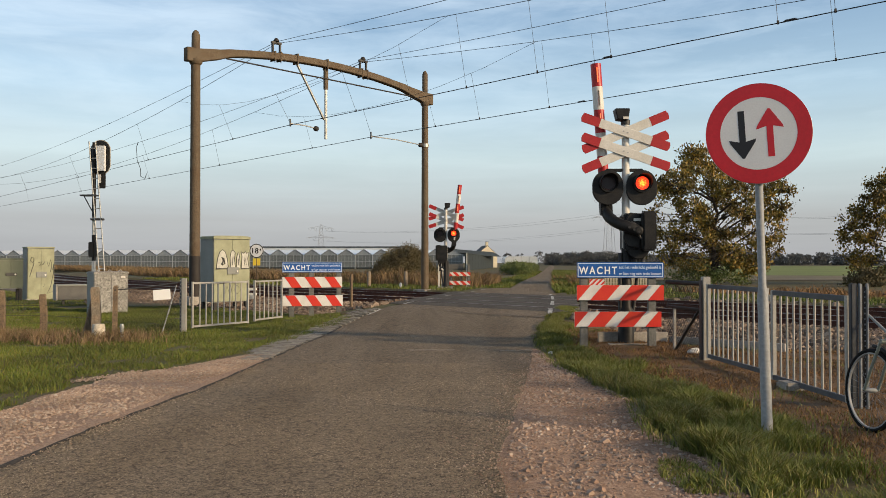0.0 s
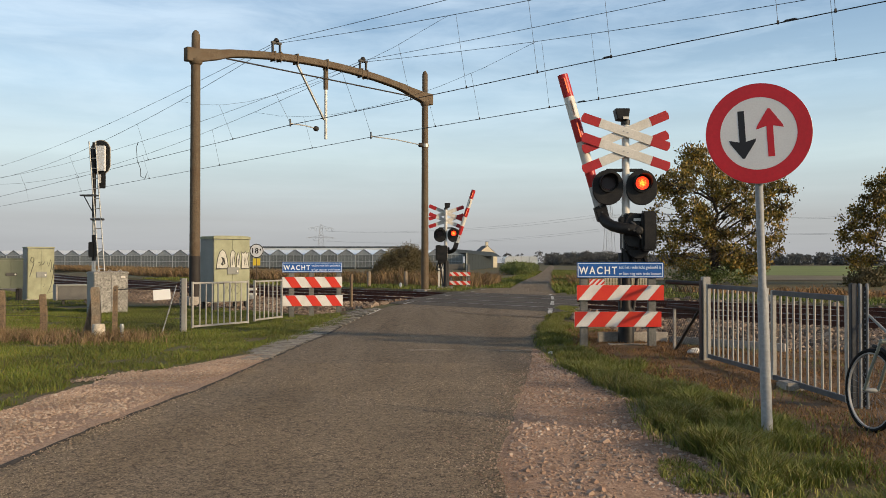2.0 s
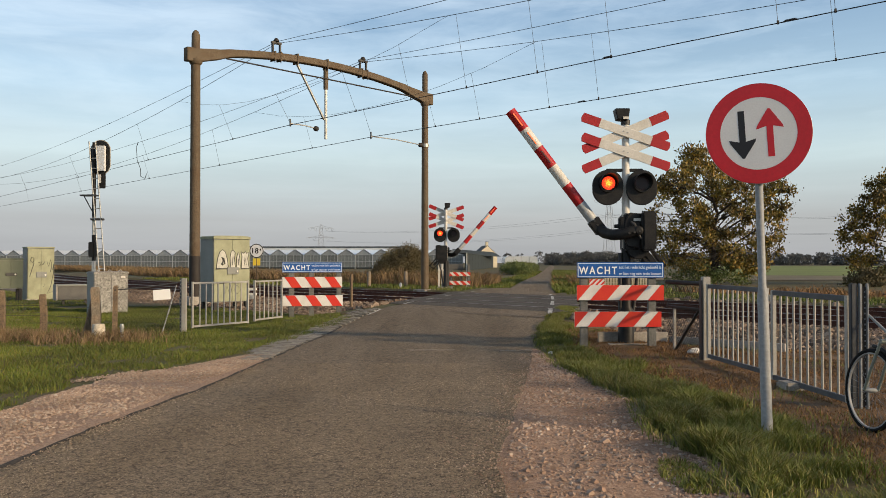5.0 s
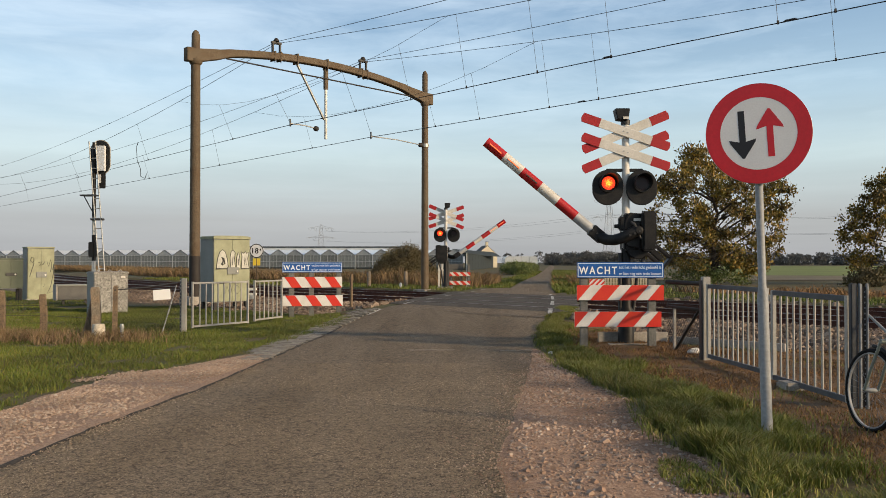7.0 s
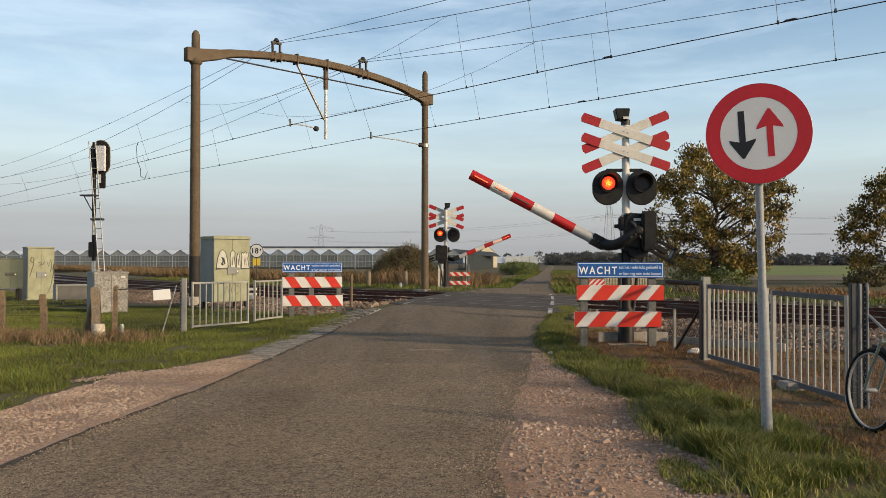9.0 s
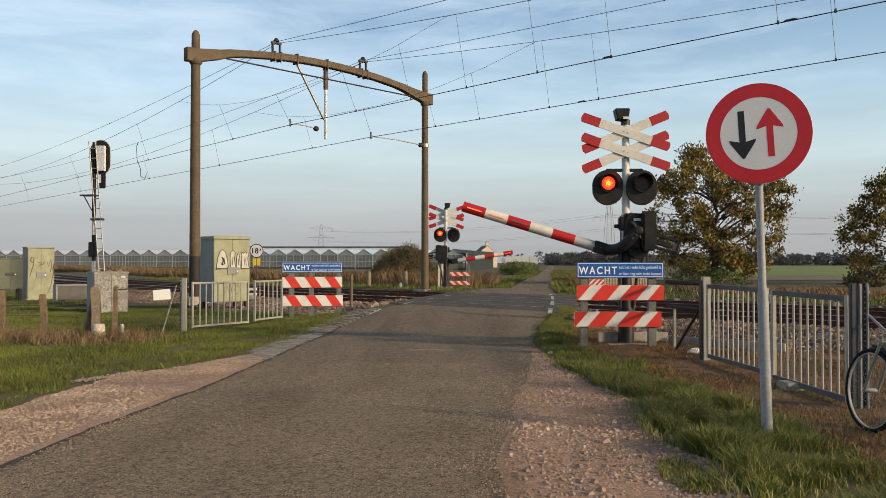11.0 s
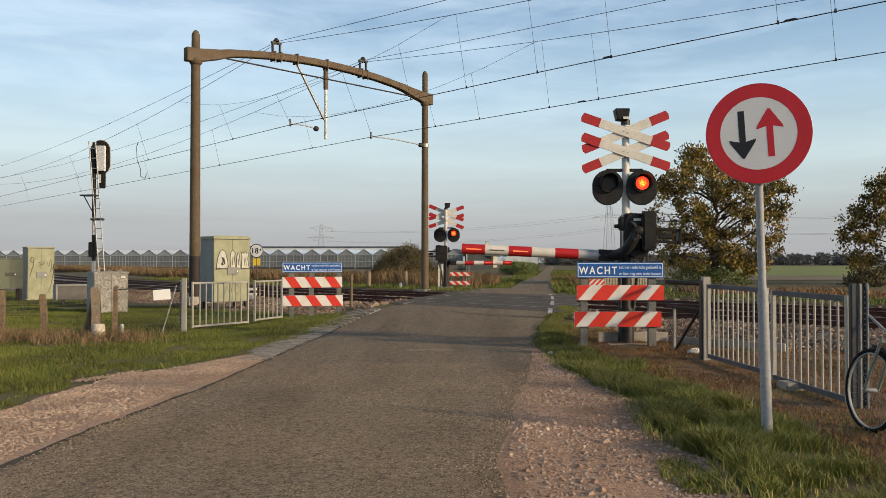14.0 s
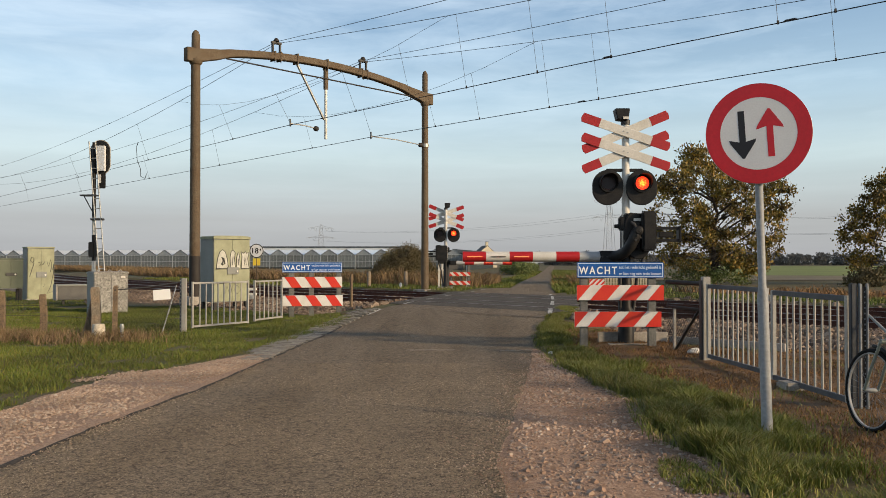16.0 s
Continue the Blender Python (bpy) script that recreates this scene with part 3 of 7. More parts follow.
def make_railway():
    # ballast bed
    ts = spread([(-70, -20, 25), (-20, 24, 44)])
    qs = [-0.4, 0.35, 1.0, 2.2, 4.4, 5.1, 5.9, 8.1, 8.9, 9.4, 10.0]
    zs = [0.03, 0.12, 0.22, 0.235, 0.225, 0.2, 0.225, 0.225, 0.22, 0.15, 0.05]
    v = []
    for t in ts:
        for q, z in zip(qs, zs):
            p = line_at(t, q)
            v.append((p.x, p.y, z - (0.12 if on_road(p.x, p.y, 0.2) else 0) + 0.03 * noise.noise((p.x * 2, p.y * 2, 0))))
    n = len(qs)
    f = [(j * n + i, (j + 1) * n + i, (j + 1) * n + i + 1, j * n + i + 1) for j in range(len(ts) - 1) for i in range(n - 1)]
    bed = raw("ballast_bed", v, f, BALLAST, smooth=True)
    tagged(bed, "grey-brown crushed stone ballast under two tracks", "ballast", kind="structure")

    def spot(r):
        t, q = r.uniform(-13, 21), r.choice((r.uniform(-0.9, 2.4), r.uniform(-0.5, 2.2), r.uniform(-0.1, 2.3), r.uniform(0.6, 9.6)))
        p = line_at(t, q)
        if on_road(p.x, p.y, 0.6):
            return None
        z = float(np.interp(q, qs, zs))
        return (p.x, p.y, z)

    def far_spot(r):
        t, q = r.uniform(6, 26), r.uniform(9.0, 10.6)
        p = line_at(t, q)
        return None if on_road(p.x, p.y, 0.6) else (p.x, p.y, 0.08 + r.uniform(0, 0.18))
    tagged(stones(36000, spot, (0.026, 0.050), 3, STONES, "ballast_stones"), "loose grey-brown crushed ballast stones", "ballast", kind="stuff")
    tagged(stones(1500, far_spot, (0.05, 0.12), 4, STONES, "rubble_stones"), "dark rubble along the far side of the tracks", "stones", kind="stuff")
    # rails
    prof = [(-0.07, 0.0), (0.07, 0.0), (0.07, 0.015), (0.012, 0.035), (0.012, 0.12), (0.036, 0.13), (0.036, 0.150), (-0.036, 0.150), (-0.036, 0.13), (-0.012, 0.12), (-0.012, 0.035), (-0.07, 0.015)]
    for c, word in ((3.3, "near"), (7.0, "far")):
        track = thing("railway_track", Matrix(), "rusty railway track on concrete sleepers and ballast", "railway track", "two parallel tracks")
        for g in (-0.7525, 0.7525):
            v = []
            for t in ts:
                for o, z in prof:
                    p = line_at(t, c + g + o, 0.205 + z)
                    v.append(tuple(p))
            n = len(prof)
            f = [(j * n + i, (j + 1) * n + i, (j + 1) * n + (i + 1) % n, j * n + (i + 1) % n) for j in range(len(ts) - 1) for i in range(n)]
            rail = raw("rail", v, f, RAIL, track)
            v = []
            for t in ts:
                for o in (-0.033, 0.033):
                    v.append(tuple(line_at(t, c + g + o, 0.205 + 0.153)))
            f = [(2 * j, 2 * j + 2, 2 * j + 3, 2 * j + 1) for j in range(len(ts) - 1)]
            tagged(raw("rail_head", v, f, RAILTOP, rail), "bright worn running surface")
        me = mesh_of("sleeper", bbox(-0.13, 0.13, -1.3, 1.3, 0, 0.19, bevel=0.02), SLEEPER)
        t = -45.0
        while t < 22:
            p = line_at(t, c, 0.035)
            if not on_road(p.x, p.y, 0.8):
                a = line_at(t + 0.1, c) - line_at(t - 0.1, c)
                part("sleeper", me, SLEEPER, track, m=pose(p.x, p.y, p.z, rz=math.degrees(math.atan2(a.y, a.x))))
            t += 0.62


make_ground()
make_road()
make_railway()


# ---- overhead line ----
def make_portal():
    a, b = line_at(0, 0), line_at(0, 9.93)
    ang = math.degrees(math.atan2(U.y, U.x))
    base = pose(a.x, a.y, 0.25, rz=ang)
    g = thing("overhead_line_portal", base, "brown weathered portal with an arched beam over both tracks", "railway portal")
    for x, top, r in ((0.0, 8.45, 0.165), (9.93, 8.75, 0.142)):
        part("column", btube([(x, 0, 1.35), (x, 0, 4), (x, 0, 7.6)], [r, r * 0.95, r * 0.86], 16), PORTAL, g)
        part("tarred_foot", btube([(x, 0, -0.3), (x, 0, 1.35)], [r * 1.06, r * 1.03], 16), TARRED if x < 1 else PORTAL, g, "dark lower pole")
        part("finial", btube([(x, 0, 7.6), (x, 0, top - 0.15), (x, 0, top - 0.05), (x, 0, top)], [r * 0.8, r * 0.78, r * 0.5, 0.02], 14), PORTAL, g)
        part("collar", btube([(x, 0, 7.36), (x, 0, 7.42), (x, 0, 7.52)], [r * 1.0, r * 1.25, r * 1.3], 14), PORTAL, g)
        part("pole_footing", bbox(x - 0.35, x + 0.35, -0.35, 0.35, -0.3, 0.09, bevel=0.03), CONCRETE, g)

    def mid(s):
        return 7.68 + 0.52 * (1 - abs(2 * s - 1) ** 2.1)
    n = 28
    bm = bmesh.new()
    rows = []
    for i in range(n + 1):
        s = -0.035 + 1.07 * i / n
        sc = max(0.0, min(1.0, s))
        hh = 0.115 + 0.10 * max(0, 1 - min(sc, 1 - sc) / 0.14)
        zc = mid(sc) - (0.04 if min(sc, 1 - sc) < 0.08 else 0)
        rows.append([bm.verts.new((s * 9.93, y, zc + z)) for y, z in ((-0.13, -hh), (0.13, -hh), (0.13, hh), (-0.13, hh))])
    for r, s in zip(rows, rows[1:]):
        for k in range(4):
            bm.faces.new((r[k], r[(k + 1) % 4], s[(k + 1) % 4], s[k]))
    bm.faces.new(rows[0][::-1]), bm.faces.new(rows[-1])
    bmesh.ops.bevel(bm, geom=bm.edges[:], offset=0.02, segments=1, affect="EDGES")
    beam = part("arched_beam", bm, PORTAL, g)
    part("tie_rod", btube([(1.05, -0.05, 7.72), (9.35, -0.05, 7.62)], 0.026, 6), TARRED, g)
    for x in (2.98, 6.76):
        s = x / 9.93
        z = mid(s) + 0.1
        fr = part("insulator_frame", bbox(x - 0.17, x - 0.12, -0.04, 0.04, z - 0.25, z + 0.38, bevel=0), DARKSTEEL, g)
        part("frame_post", bbox(x + 0.12, x + 0.17, -0.04, 0.04, z - 0.25, z + 0.38, bevel=0), DARKSTEEL, fr)
        part("frame_bar", bbox(x - 0.2, x + 0.2, -0.05, 0.05, z + 0.32, z + 0.40, bevel=0.01), DARKSTEEL, fr)
        part("insulator", btube([(x, 0, z + 0.40), (x, 0, z + 0.45), (x, 0, z + 0.52)], [0.09, 0.10, 0.05], 10), TARRED, fr)
    # straps round the beam
    for x in (2.86, 3.10, 6.64, 6.88, 3.78, 5.06):
        z = mid(x / 9.93)
        tall = 0.15 if x < 4.5 and x > 3.5 or 5 < x < 5.2 else 0.135
        strap = part("beam_strap", bbox(x - 0.03, x + 0.03, -0.15, 0.15, z - tall - 0.03, z + tall + 0.02, bevel=0.008), PORTAL, g)
        part("strap_bolt", btube([(x, -0.10, z - tall - 0.09), (x, -0.10, z - tall - 0.02)], 0.018, 6), DARKSTEEL, strap)
    part("arm_clamp", btube([(9.93, 0, 5.72), (9.93, 0, 5.84)], 0.158, 16), GALV, g, "pale clamp ring")
    # hanging post between the tracks and its strut
    part("drop_post", bbox(5.02, 5.10, -0.04, 0.04, 5.53, 8.3, bevel=0.006), GALV, g, "pale galvanised hanging post")
    part("post_sleeve", bbox(4.99, 5.13, -0.06, 0.06, 7.3, 8.15, bevel=0.01), PORTAL, g)
    part("strut", btube([(3.78, 0, 8.08), (4.99, 0, 6.22)], 0.045, 8), GALV, g, "pale galvanised strut")
    for x0, x1, z0, z1 in ((3.55, 4.75, 5.92, 5.86), (7.15, 9.8, 5.86, 5.78)):
        arm = part("registration_arm", btube([(x0, 0, z0), ((x0 + x1) / 2, 0, z0), (x1, 0, z1)], 0.022, 6), GALV, g)
        part("arm_insulator", btube([(x1 - 0.22, 0, z1), (x1 - 0.16, 0, z1), (x1 - 0.06, 0, z1), (x1, 0, z1)], [0.03, 0.09, 0.09, 0.03], 10), TARRED, arm)
        part("clip", bbox(x0 - 0.02, x0 + 0.02, -0.02, 0.02, z0 - 0.1, z0 + 0.16, bevel=0), DARKSTEEL, arm)
    return g


def make_wires():
    def wire(name, pts, r, label, group):
        ob = new(name, mesh_of(name, btube(pts, r, 5), WIRE))
        tagged(ob, label, "wire", group)

    def straight(t, q, z):
        p = C1 + U * q + T * t
        return Vector((p.x, p.y, z))
    span = 62.0
    for qc, qm, kc, km, shift, height, feet, lumps in ((3.58, 2.98, 0.085, 0.090, 0.30, 6.13, NEAR_DROPS, (13.1, 17.35)), (7.2, 6.76, 0.062, 0.065, 0.12, 6.09, FAR_DROPS, (9.6,))):
        def contact(t):
            return straight(t, qc - kc * t if t < 0 else qc - shift * sstep(0, 14, t), height)

        def messenger(t, sag, z0=8.82):
            s = (t % span) / span
            return straight(t, qm - km * t if t < 0 else qm, z0 - 4 * sag * s * (1 - s))

        def stitch(t):
            k = abs(t) / 8.2
            m = messenger(t, 1.65)
            return Vector((m.x, m.y, 7.08 * (1 - k * k) + messenger(8.2, 1.65).z * k * k))
        ts = [i * 2.0 for i in range(-30, 17)]
        wire("contact_wire", [contact(t) for t in ts], 0.0115, "dark copper contact wire over the track", "contact wires")
        wire("messenger_wire", [messenger(t, 1.65) for t in ts], 0.0085, "dark messenger wire hung from the portal", "messenger wires")
        wire("feeder_wire", [messenger(t, 0.82, 8.88) for t in ts], 0.0085, "dark feeder wire above the messenger wire", "feeder wires")
        wire("stitch_wire", [stitch(t) for t in (-8.2, -6, -4, -2, 0, 2, 4, 6, 8.2)], 0.005, "thin stitch wire hung under the portal beam", "stitch wires")
        for t in feet:
            a, b = contact(t), stitch(t) if abs(t) < 8 else messenger(t, 1.65)
            wire("dropper", [a, b], 0.005, "thin dropper between contact and messenger wire", "droppers")
            ob = new("dropper_clamp", mesh_of("dropper_clamp", bbox(-0.018, 0.018, -0.018, 0.018, -0.02, 0.055, bevel=0), TARRED))
            ob.location = a
            tagged(ob, "small dark clamp on the contact wire", "clamp", "dropper clamps")
        for t in lumps:
            ob = new("wire_splice", mesh_of("wire_splice", btube([contact(t - 0.14), contact(t - 0.09) + Vector((0, 0, 0.015)), contact(t + 0.09) + Vector((0, 0, 0.015)), contact(t + 0.14)], [0.014, 0.026, 0.026, 0.014], 6), TARRED))
            tagged(ob, "dark splice clamp on the contact wire", "clamp", "wire splices")
    # looped jumper cable between the two lines
    pts = [straight(-21.5, 8.16, 8.14), straight(-21.8, 8.2, 7.9), straight(-21.9, 8.3, 7.2), straight(-21.7, 8.4, 6.7), straight(-21.9, 8.5, 6.3), straight(-21.4, 8.53, 6.13), straight(-21.2, 8.52, 6.4)]
    wire("jumper_cable", pts, 0.016, "looped jumper cable between the overhead wires", "jumper cables")


NEAR_DROPS = (-45, -34, -23.3, -13, -4.4, 0, 3.6, 6.2, 8.5, 11.0, 13.2, 17.1, 18.2)
FAR_DROPS = (-43.8, -32, -20.8, -12.3, -4.1, 0, 3.4, 5.5, 8.4, 10.2, 16.8)
make_portal()
make_wires()
# ---- crossing signals with half barriers ----
FILMGREY = mat("grey reflective film", (0.42, 0.43, 0.43), 0.45, 0.1, var=0.15, fine=60, coarse=6, bump=0.03)
PIVOT = (0.127, -0.30, 1.852)      # the boom turns about this point of its signal
MOVES = []          # (object, rows) for motions()
LAMP_PERIOD, LAMP_START, LAMP_ON = 0.661, 0.155, 0.40
LAMP_UNEVEN = {(2, "on"): -0.04, (9, "off"): 0.05, (12, "off"): 0.07, (24, "on"): 0.1}     # the flasher is not quite even


def plank_outline(length, width, cut):
    a, b = length / 2, width / 2
    return [(-a, -b + cut), (-a + cut * 0.4, -b), (a - cut * 0.4, -b), (a, -b + cut), (a, b - cut), (a - cut * 0.4, b), (-a + cut * 0.4, b), (-a, b - cut)]


def flash_rows(first):
    """Times and turns of a two-sided lamp: 0 shows its glowing side, 180 its dark one. first: the half that lights first."""
    rows = []
    for k in range(-1, 25):
        for word, on in (("on", first), ("off", not first)):
            tt = LAMP_START + k * LAMP_PERIOD + (LAMP_ON if word == "off" else 0) + LAMP_UNEVEN.get((k, word), 0.0)
            a0, a1 = (180, 0) if on else (0, 180)
            rows += [(tt + (j - 1.5) / 30, a0 + (a1 - a0) * j / 3) for j in range(4)]
    rows = [(tt, a) for tt, a in rows if 0.001 < tt < 15.999]
    return [(0.0, rows[0][1])] + rows + [(16.0, rows[-1][1])]


def light_bar(side):
    """A slim bar with a glowing and a dark face; side: the way along y to which it glows."""
    me = mesh_of("light_bar", bbox(-0.125, 0.125, -0.006, 0.006, -0.009, 0.009, bevel=0.003), STRIP)
    me.materials.append(PALESTRIP)
    me.polygons.foreach_set("material_index", [0 if p.center.y * side > 0.001 else 1 for p in me.polygons])
    return me


def make_signal(m, label, facing, back_cross, dig=0.0):
    """A mast with St Andrew's crosses, a pair of flashing lamps, a drive and a boom towards local -x.
    facing: -1 when the lamps look along local -y, +1 when along +y."""
    g = thing("crossing_signal", m, label, "crossing signal", "crossing signals")
    fy = facing
    part("mast", btube([(0, 0, 1.5), (0, 0, 2.2), (0, 0, 3.68)], [0.066, 0.066, 0.062], 16), WHITE, g, "white painted tubular mast")
    part("mast_foot", btube([(0, 0, -0.1), (0, 0, 0.55), (0, 0, 0.62), (0, 0, 1.58)], [0.13, 0.13, 0.085, 0.075], 16), BLACK, g, "black lower mast tube")
    part("foundation", bbox(-0.34, 0.34, -0.3, 0.3, dig - 0.25, dig + 0.10, bevel=0.02), CONCRETE, g, "concrete foundation block")
    bell = part("bell_box", prism([(-0.15, 3.68), (0.03, 3.66), (0.055, 3.86), (-0.19, 3.86)], -0.11, 0.11, 0.012), BLACK, g, "black sounder box")
    part("bell_mouth", bbox(-0.06, 0.03, -0.125, -0.10, 3.68, 3.72, bevel=0), WHITE, bell)
    part("bell_stem", btube([(0, 0, 3.6), (0, 0, 3.68)], 0.075, 12), DARKSTEEL, bell)
    # two crosses, one above the other
    yb = -0.085 * (1 if not back_cross else -1)
    for zc in (3.47, 3.145):
        for k, ang in ((0, -22.6), (1, 19.2)):
            y = yb - 0.022 * k * (1 if yb < 0 else -1)
            ob = part("cross_board", prism(plank_outline(1.52, 0.148, 0.055), -0.009, 0.009, 0.003), WHITE, g, m=pose(-0.02, y, zc, ry=ang))
            for s in (-1, 1):
                if s < 0:
                    o = [(-0.76, -0.02), (-0.738, -0.0755), (-0.445, -0.0755), (-0.445, 0.0755), (-0.738, 0.0755), (-0.76, 0.02)]
                else:
                    o = [(0.445, -0.0755), (0.738, -0.0755), (0.76, -0.02), (0.76, 0.02), (0.738, 0.0755), (0.445, 0.0755)]
                part("red_end", prism(o, -0.0125, 0.0125), RED, ob, "red board end")
            for bx in (-0.035, 0.035):
                part("bolt", btube([(bx, -0.016, 0.0), (bx, 0.016, 0.0)], 0.012, 8), GALV, ob)
    part("cross_clamp", btube([(0, 0, 3.1), (0, 0, 3.2)], 0.075, 14), GALV, g)
    part("lamp_bracket", bbox(-0.32, 0.28, -0.03, 0.03, 2.83, 2.88, bevel=0.008), BLACK, g)
    # lamps
    me_on = mesh_of("bulb_on", disc(0, 0, 0.108, -0.012, 0.0, 28), LAMPGLOW)
    for side, x in (("left", -0.315), ("right", 0.235)):
        first = (side == "left") == (facing < 0)
        c = pose(x, fy * 0.12, 2.60)
        turn = pose(0, 0, 0, rz=0 if fy < 0 else 180)
        # rounded dark housing plate with a chin
        o = [(0.25 * math.cos(a), 0.25 * math.sin(a) - (0.075 if math.sin(a) < 0 else 0.0)) for a in [2 * math.pi * i / 40 for i in range(40)]]
        plate = part("lamp_plate", prism(o, -0.02, 0.05, 0.008), BLACK, g, "black lamp backing plate", m=c @ turn)
        # hood round the lens, longest above
        bm = bmesh.new()
        rows = []
        for r in (0.150, 0.140):
            rows.append([bm.verts.new((r * math.cos(a), -0.02, r * math.sin(a) + 0.03)) for a in [2 * math.pi * i / 28 for i in range(28)]])
            rows.append([bm.verts.new((r * math.cos(a), -0.08 - 0.20 * max(0.0, 0.6 + math.sin(a)) / 1.6, r * math.sin(a) + 0.03)) for a in [2 * math.pi * i / 28 for i in range(28)]])
        for A, B in ((0, 1), (1, 3), (3, 2)):
            for i in range(28):
                bm.faces.new((rows[A][i], rows[A][(i + 1) % 28], rows[B][(i + 1) % 28], rows[B][i]))
        bmesh.ops.recalc_face_normals(bm, faces=bm.faces[:])
        part("hood", bm, BLACK, plate)
        part("lens_ring", disc(0, 0.03, 0.140, -0.032, -0.02, 28, inner=0.114), BLACK, plate)
        lamp = part("flashing_lamp", me_on.copy(), LAMPGLOW, plate, "round red flashing lamp", m=pose(0, -0.034, 0.03))
        lamp.data.materials.append(LENSDARK)
        bm = bmesh.new()
        bm.from_mesh(lamp.data)
        for f in bm.faces:
            f.material_index = 0 if f.calc_center_median().y < -0.011 else 1
        bm.to_mesh(lamp.data)
        bm.free()
        part("lamp_can", btube([(0, 0.05, 0), (0, 0.085, 0)], [0.16, 0.14], 18), BLACK, plate)
        MOVES.append((lamp, [(tt, pose(0, -0.034, 0.03, rz=a)) for tt, a in flash_rows(first)]))
    # drive
    drive = part("drive_box", bbox(-0.06, 0.40, -0.18, 0.2, 1.53, 2.14, bevel=0.025), BLACK, g, "black barrier drive box")
    cover = part("drive_cover", bbox(0.19, 0.42, -0.36, -0.15, 1.53, 2.165, bevel=0.03), BLACK, drive, "rounded black cover")
    part("cover_rib", bbox(0.215, 0.395, -0.375, -0.358, 1.60, 2.10, bevel=0.008), BLACK, cover)
    for z in (1.62, 2.08):
        part("cover_bolt", btube([(0.40, -0.382, z), (0.40, -0.358, z)], 0.012, 8), DARKSTEEL, cover)
    part("bearing_plate", prism([(-0.09, 1.74), (-0.02, 1.60), (0.16, 1.58), (0.19, 1.75), (0.19, 2.13), (0.02, 2.15), (-0.06, 2.02)], -0.235, -0.18, 0.01), BLACK, drive)
    part("maker_plate", bbox(0.075, 0.19, -0.241, -0.236, 2.01, 2.055, bevel=0), WHITE, drive, "small white plate")
    part("drive_foot", prism([(0.0, 1.54), (0.36, 1.54), (0.30, 1.45), (0.22, 1.40), (0.12, 1.40), (0.02, 1.46)], -0.16, 0.16, 0.012), BLACK, drive)
    part("side_motor", bbox(-0.15, -0.05, -0.22, -0.08, 1.86, 2.08, bevel=0.02), BLACK, drive)
    part("motor_stub", btube([(-0.22, -0.15, 1.93), (-0.14, -0.15, 1.93)], [0.028, 0.04], 10), BLACK, drive)
    part("pivot_hub", btube([(0.127, -0.40, 1.852), (0.127, -0.39, 1.852), (0.127, -0.20, 1.852)], [0.045, 0.07, 0.08], 18), BLACK, drive)
    part("release_lever", btube([(0.02, -0.30, 1.99), (0.06, -0.33, 1.96), (0.17, -0.33, 1.72)], [0.022, 0.028, 0.018], 8), DARKSTEEL, drive)
    part("conduit", btube([(-0.10, -0.02, 0.3), (-0.10, -0.02, 1.5)], 0.035, 8), DARKSTEEL, g)
    part("cable", btube([(0.30, 0.0, 1.45), (0.18, 0.0, 1.1), (0.12, 0.0, 0.6), (0.12, 0, 0.2)], 0.028, 8), DARKSTEEL, g)
    # boom with its crooked arm and counterweights; origin at the pivot
    boom = part("boom_arm", btube([(0.07, 0, 0.03), (0.02, 0, 0.02), (-0.03, 0, -0.05), (-0.07, 0, -0.15), (-0.115, 0.03, -0.25), (-0.18, 0.12, -0.345), (-0.26, 0.24, -0.40), (-0.35, 0.33, -0.415), (-0.42, 0.36, -0.415)],
                                  [0.05, 0.085, 0.094, 0.092, 0.090, 0.090, 0.092, 0.095, 0.095], 10, math.pi / 10), BLACK, g, "black crooked boom arm", m=pose(*PIVOT))
    part("boom_clamp", bbox(-0.555, -0.30, 0.265, 0.455, -0.51, -0.32, bevel=0.012), BLACK, boom, "black clamp round the boom's end")
    for x in (-0.52, -0.44, -0.36):
        part("clamp_bolt", btube([(x, 0.25, -0.415), (x, 0.27, -0.415)], 0.016, 6), DARKSTEEL, boom)
    for z in (0.05, -0.15):
        part("counterweight_bar", bbox(0.05, 0.75, 0.22, 0.36, z - 0.022, z + 0.022, bevel=0.006), BLACK, boom)
    part("counterweight", bbox(0.40, 0.64, 0.24, 0.36, -0.10, -0.01, bevel=0.012), BLACK, boom)
    part("tray_end", bbox(0.72, 0.76, 0.20, 0.38, -0.18, 0.08, bevel=0.008), BLACK, boom)
    for k in range(3):
        part("arm_bolt", btube([(0.02 - 0.04 * k, -0.108, 0.0 - 0.075 * k), (0.02 - 0.04 * k, -0.07, 0.0 - 0.075 * k)], 0.018, 8), DARKSTEEL, boom)
    for i in range(6):
        x0 = -2.802 + i * 0.383
        r = 0.086
        seg = part("boom_segment", btube([(x0, 0.36, -0.415), (x0 + 0.383, 0.36, -0.415)], [r, r], 18), BRIGHTRED if i % 2 == 0 else WHITE if i != 5 else FILMGREY, boom, "red boom section" if i % 2 == 0 else "white boom section")
        for yy in (-1, 1) if i < 3 else ():
            at = (x0 + 0.195, 0.36 + yy * (r + 0.004), -0.415)
            if i == 0:
                part("tip_light", bbox(-0.125, 0.125, -0.006, 0.006, -0.009, 0.009, bevel=0.003), STRIP, seg, "glowing orange light strip", m=pose(*at))
                continue
            # the second and third lights flash in turn with the lamps
            bar = part("light_bar", light_bar(yy), STRIP, seg, "flashing orange light strip", m=pose(*at))
            MOVES.append((bar, [(tt, pose(*at, rx=a)) for tt, a in flash_rows(i == 1)]))
    return g, boom


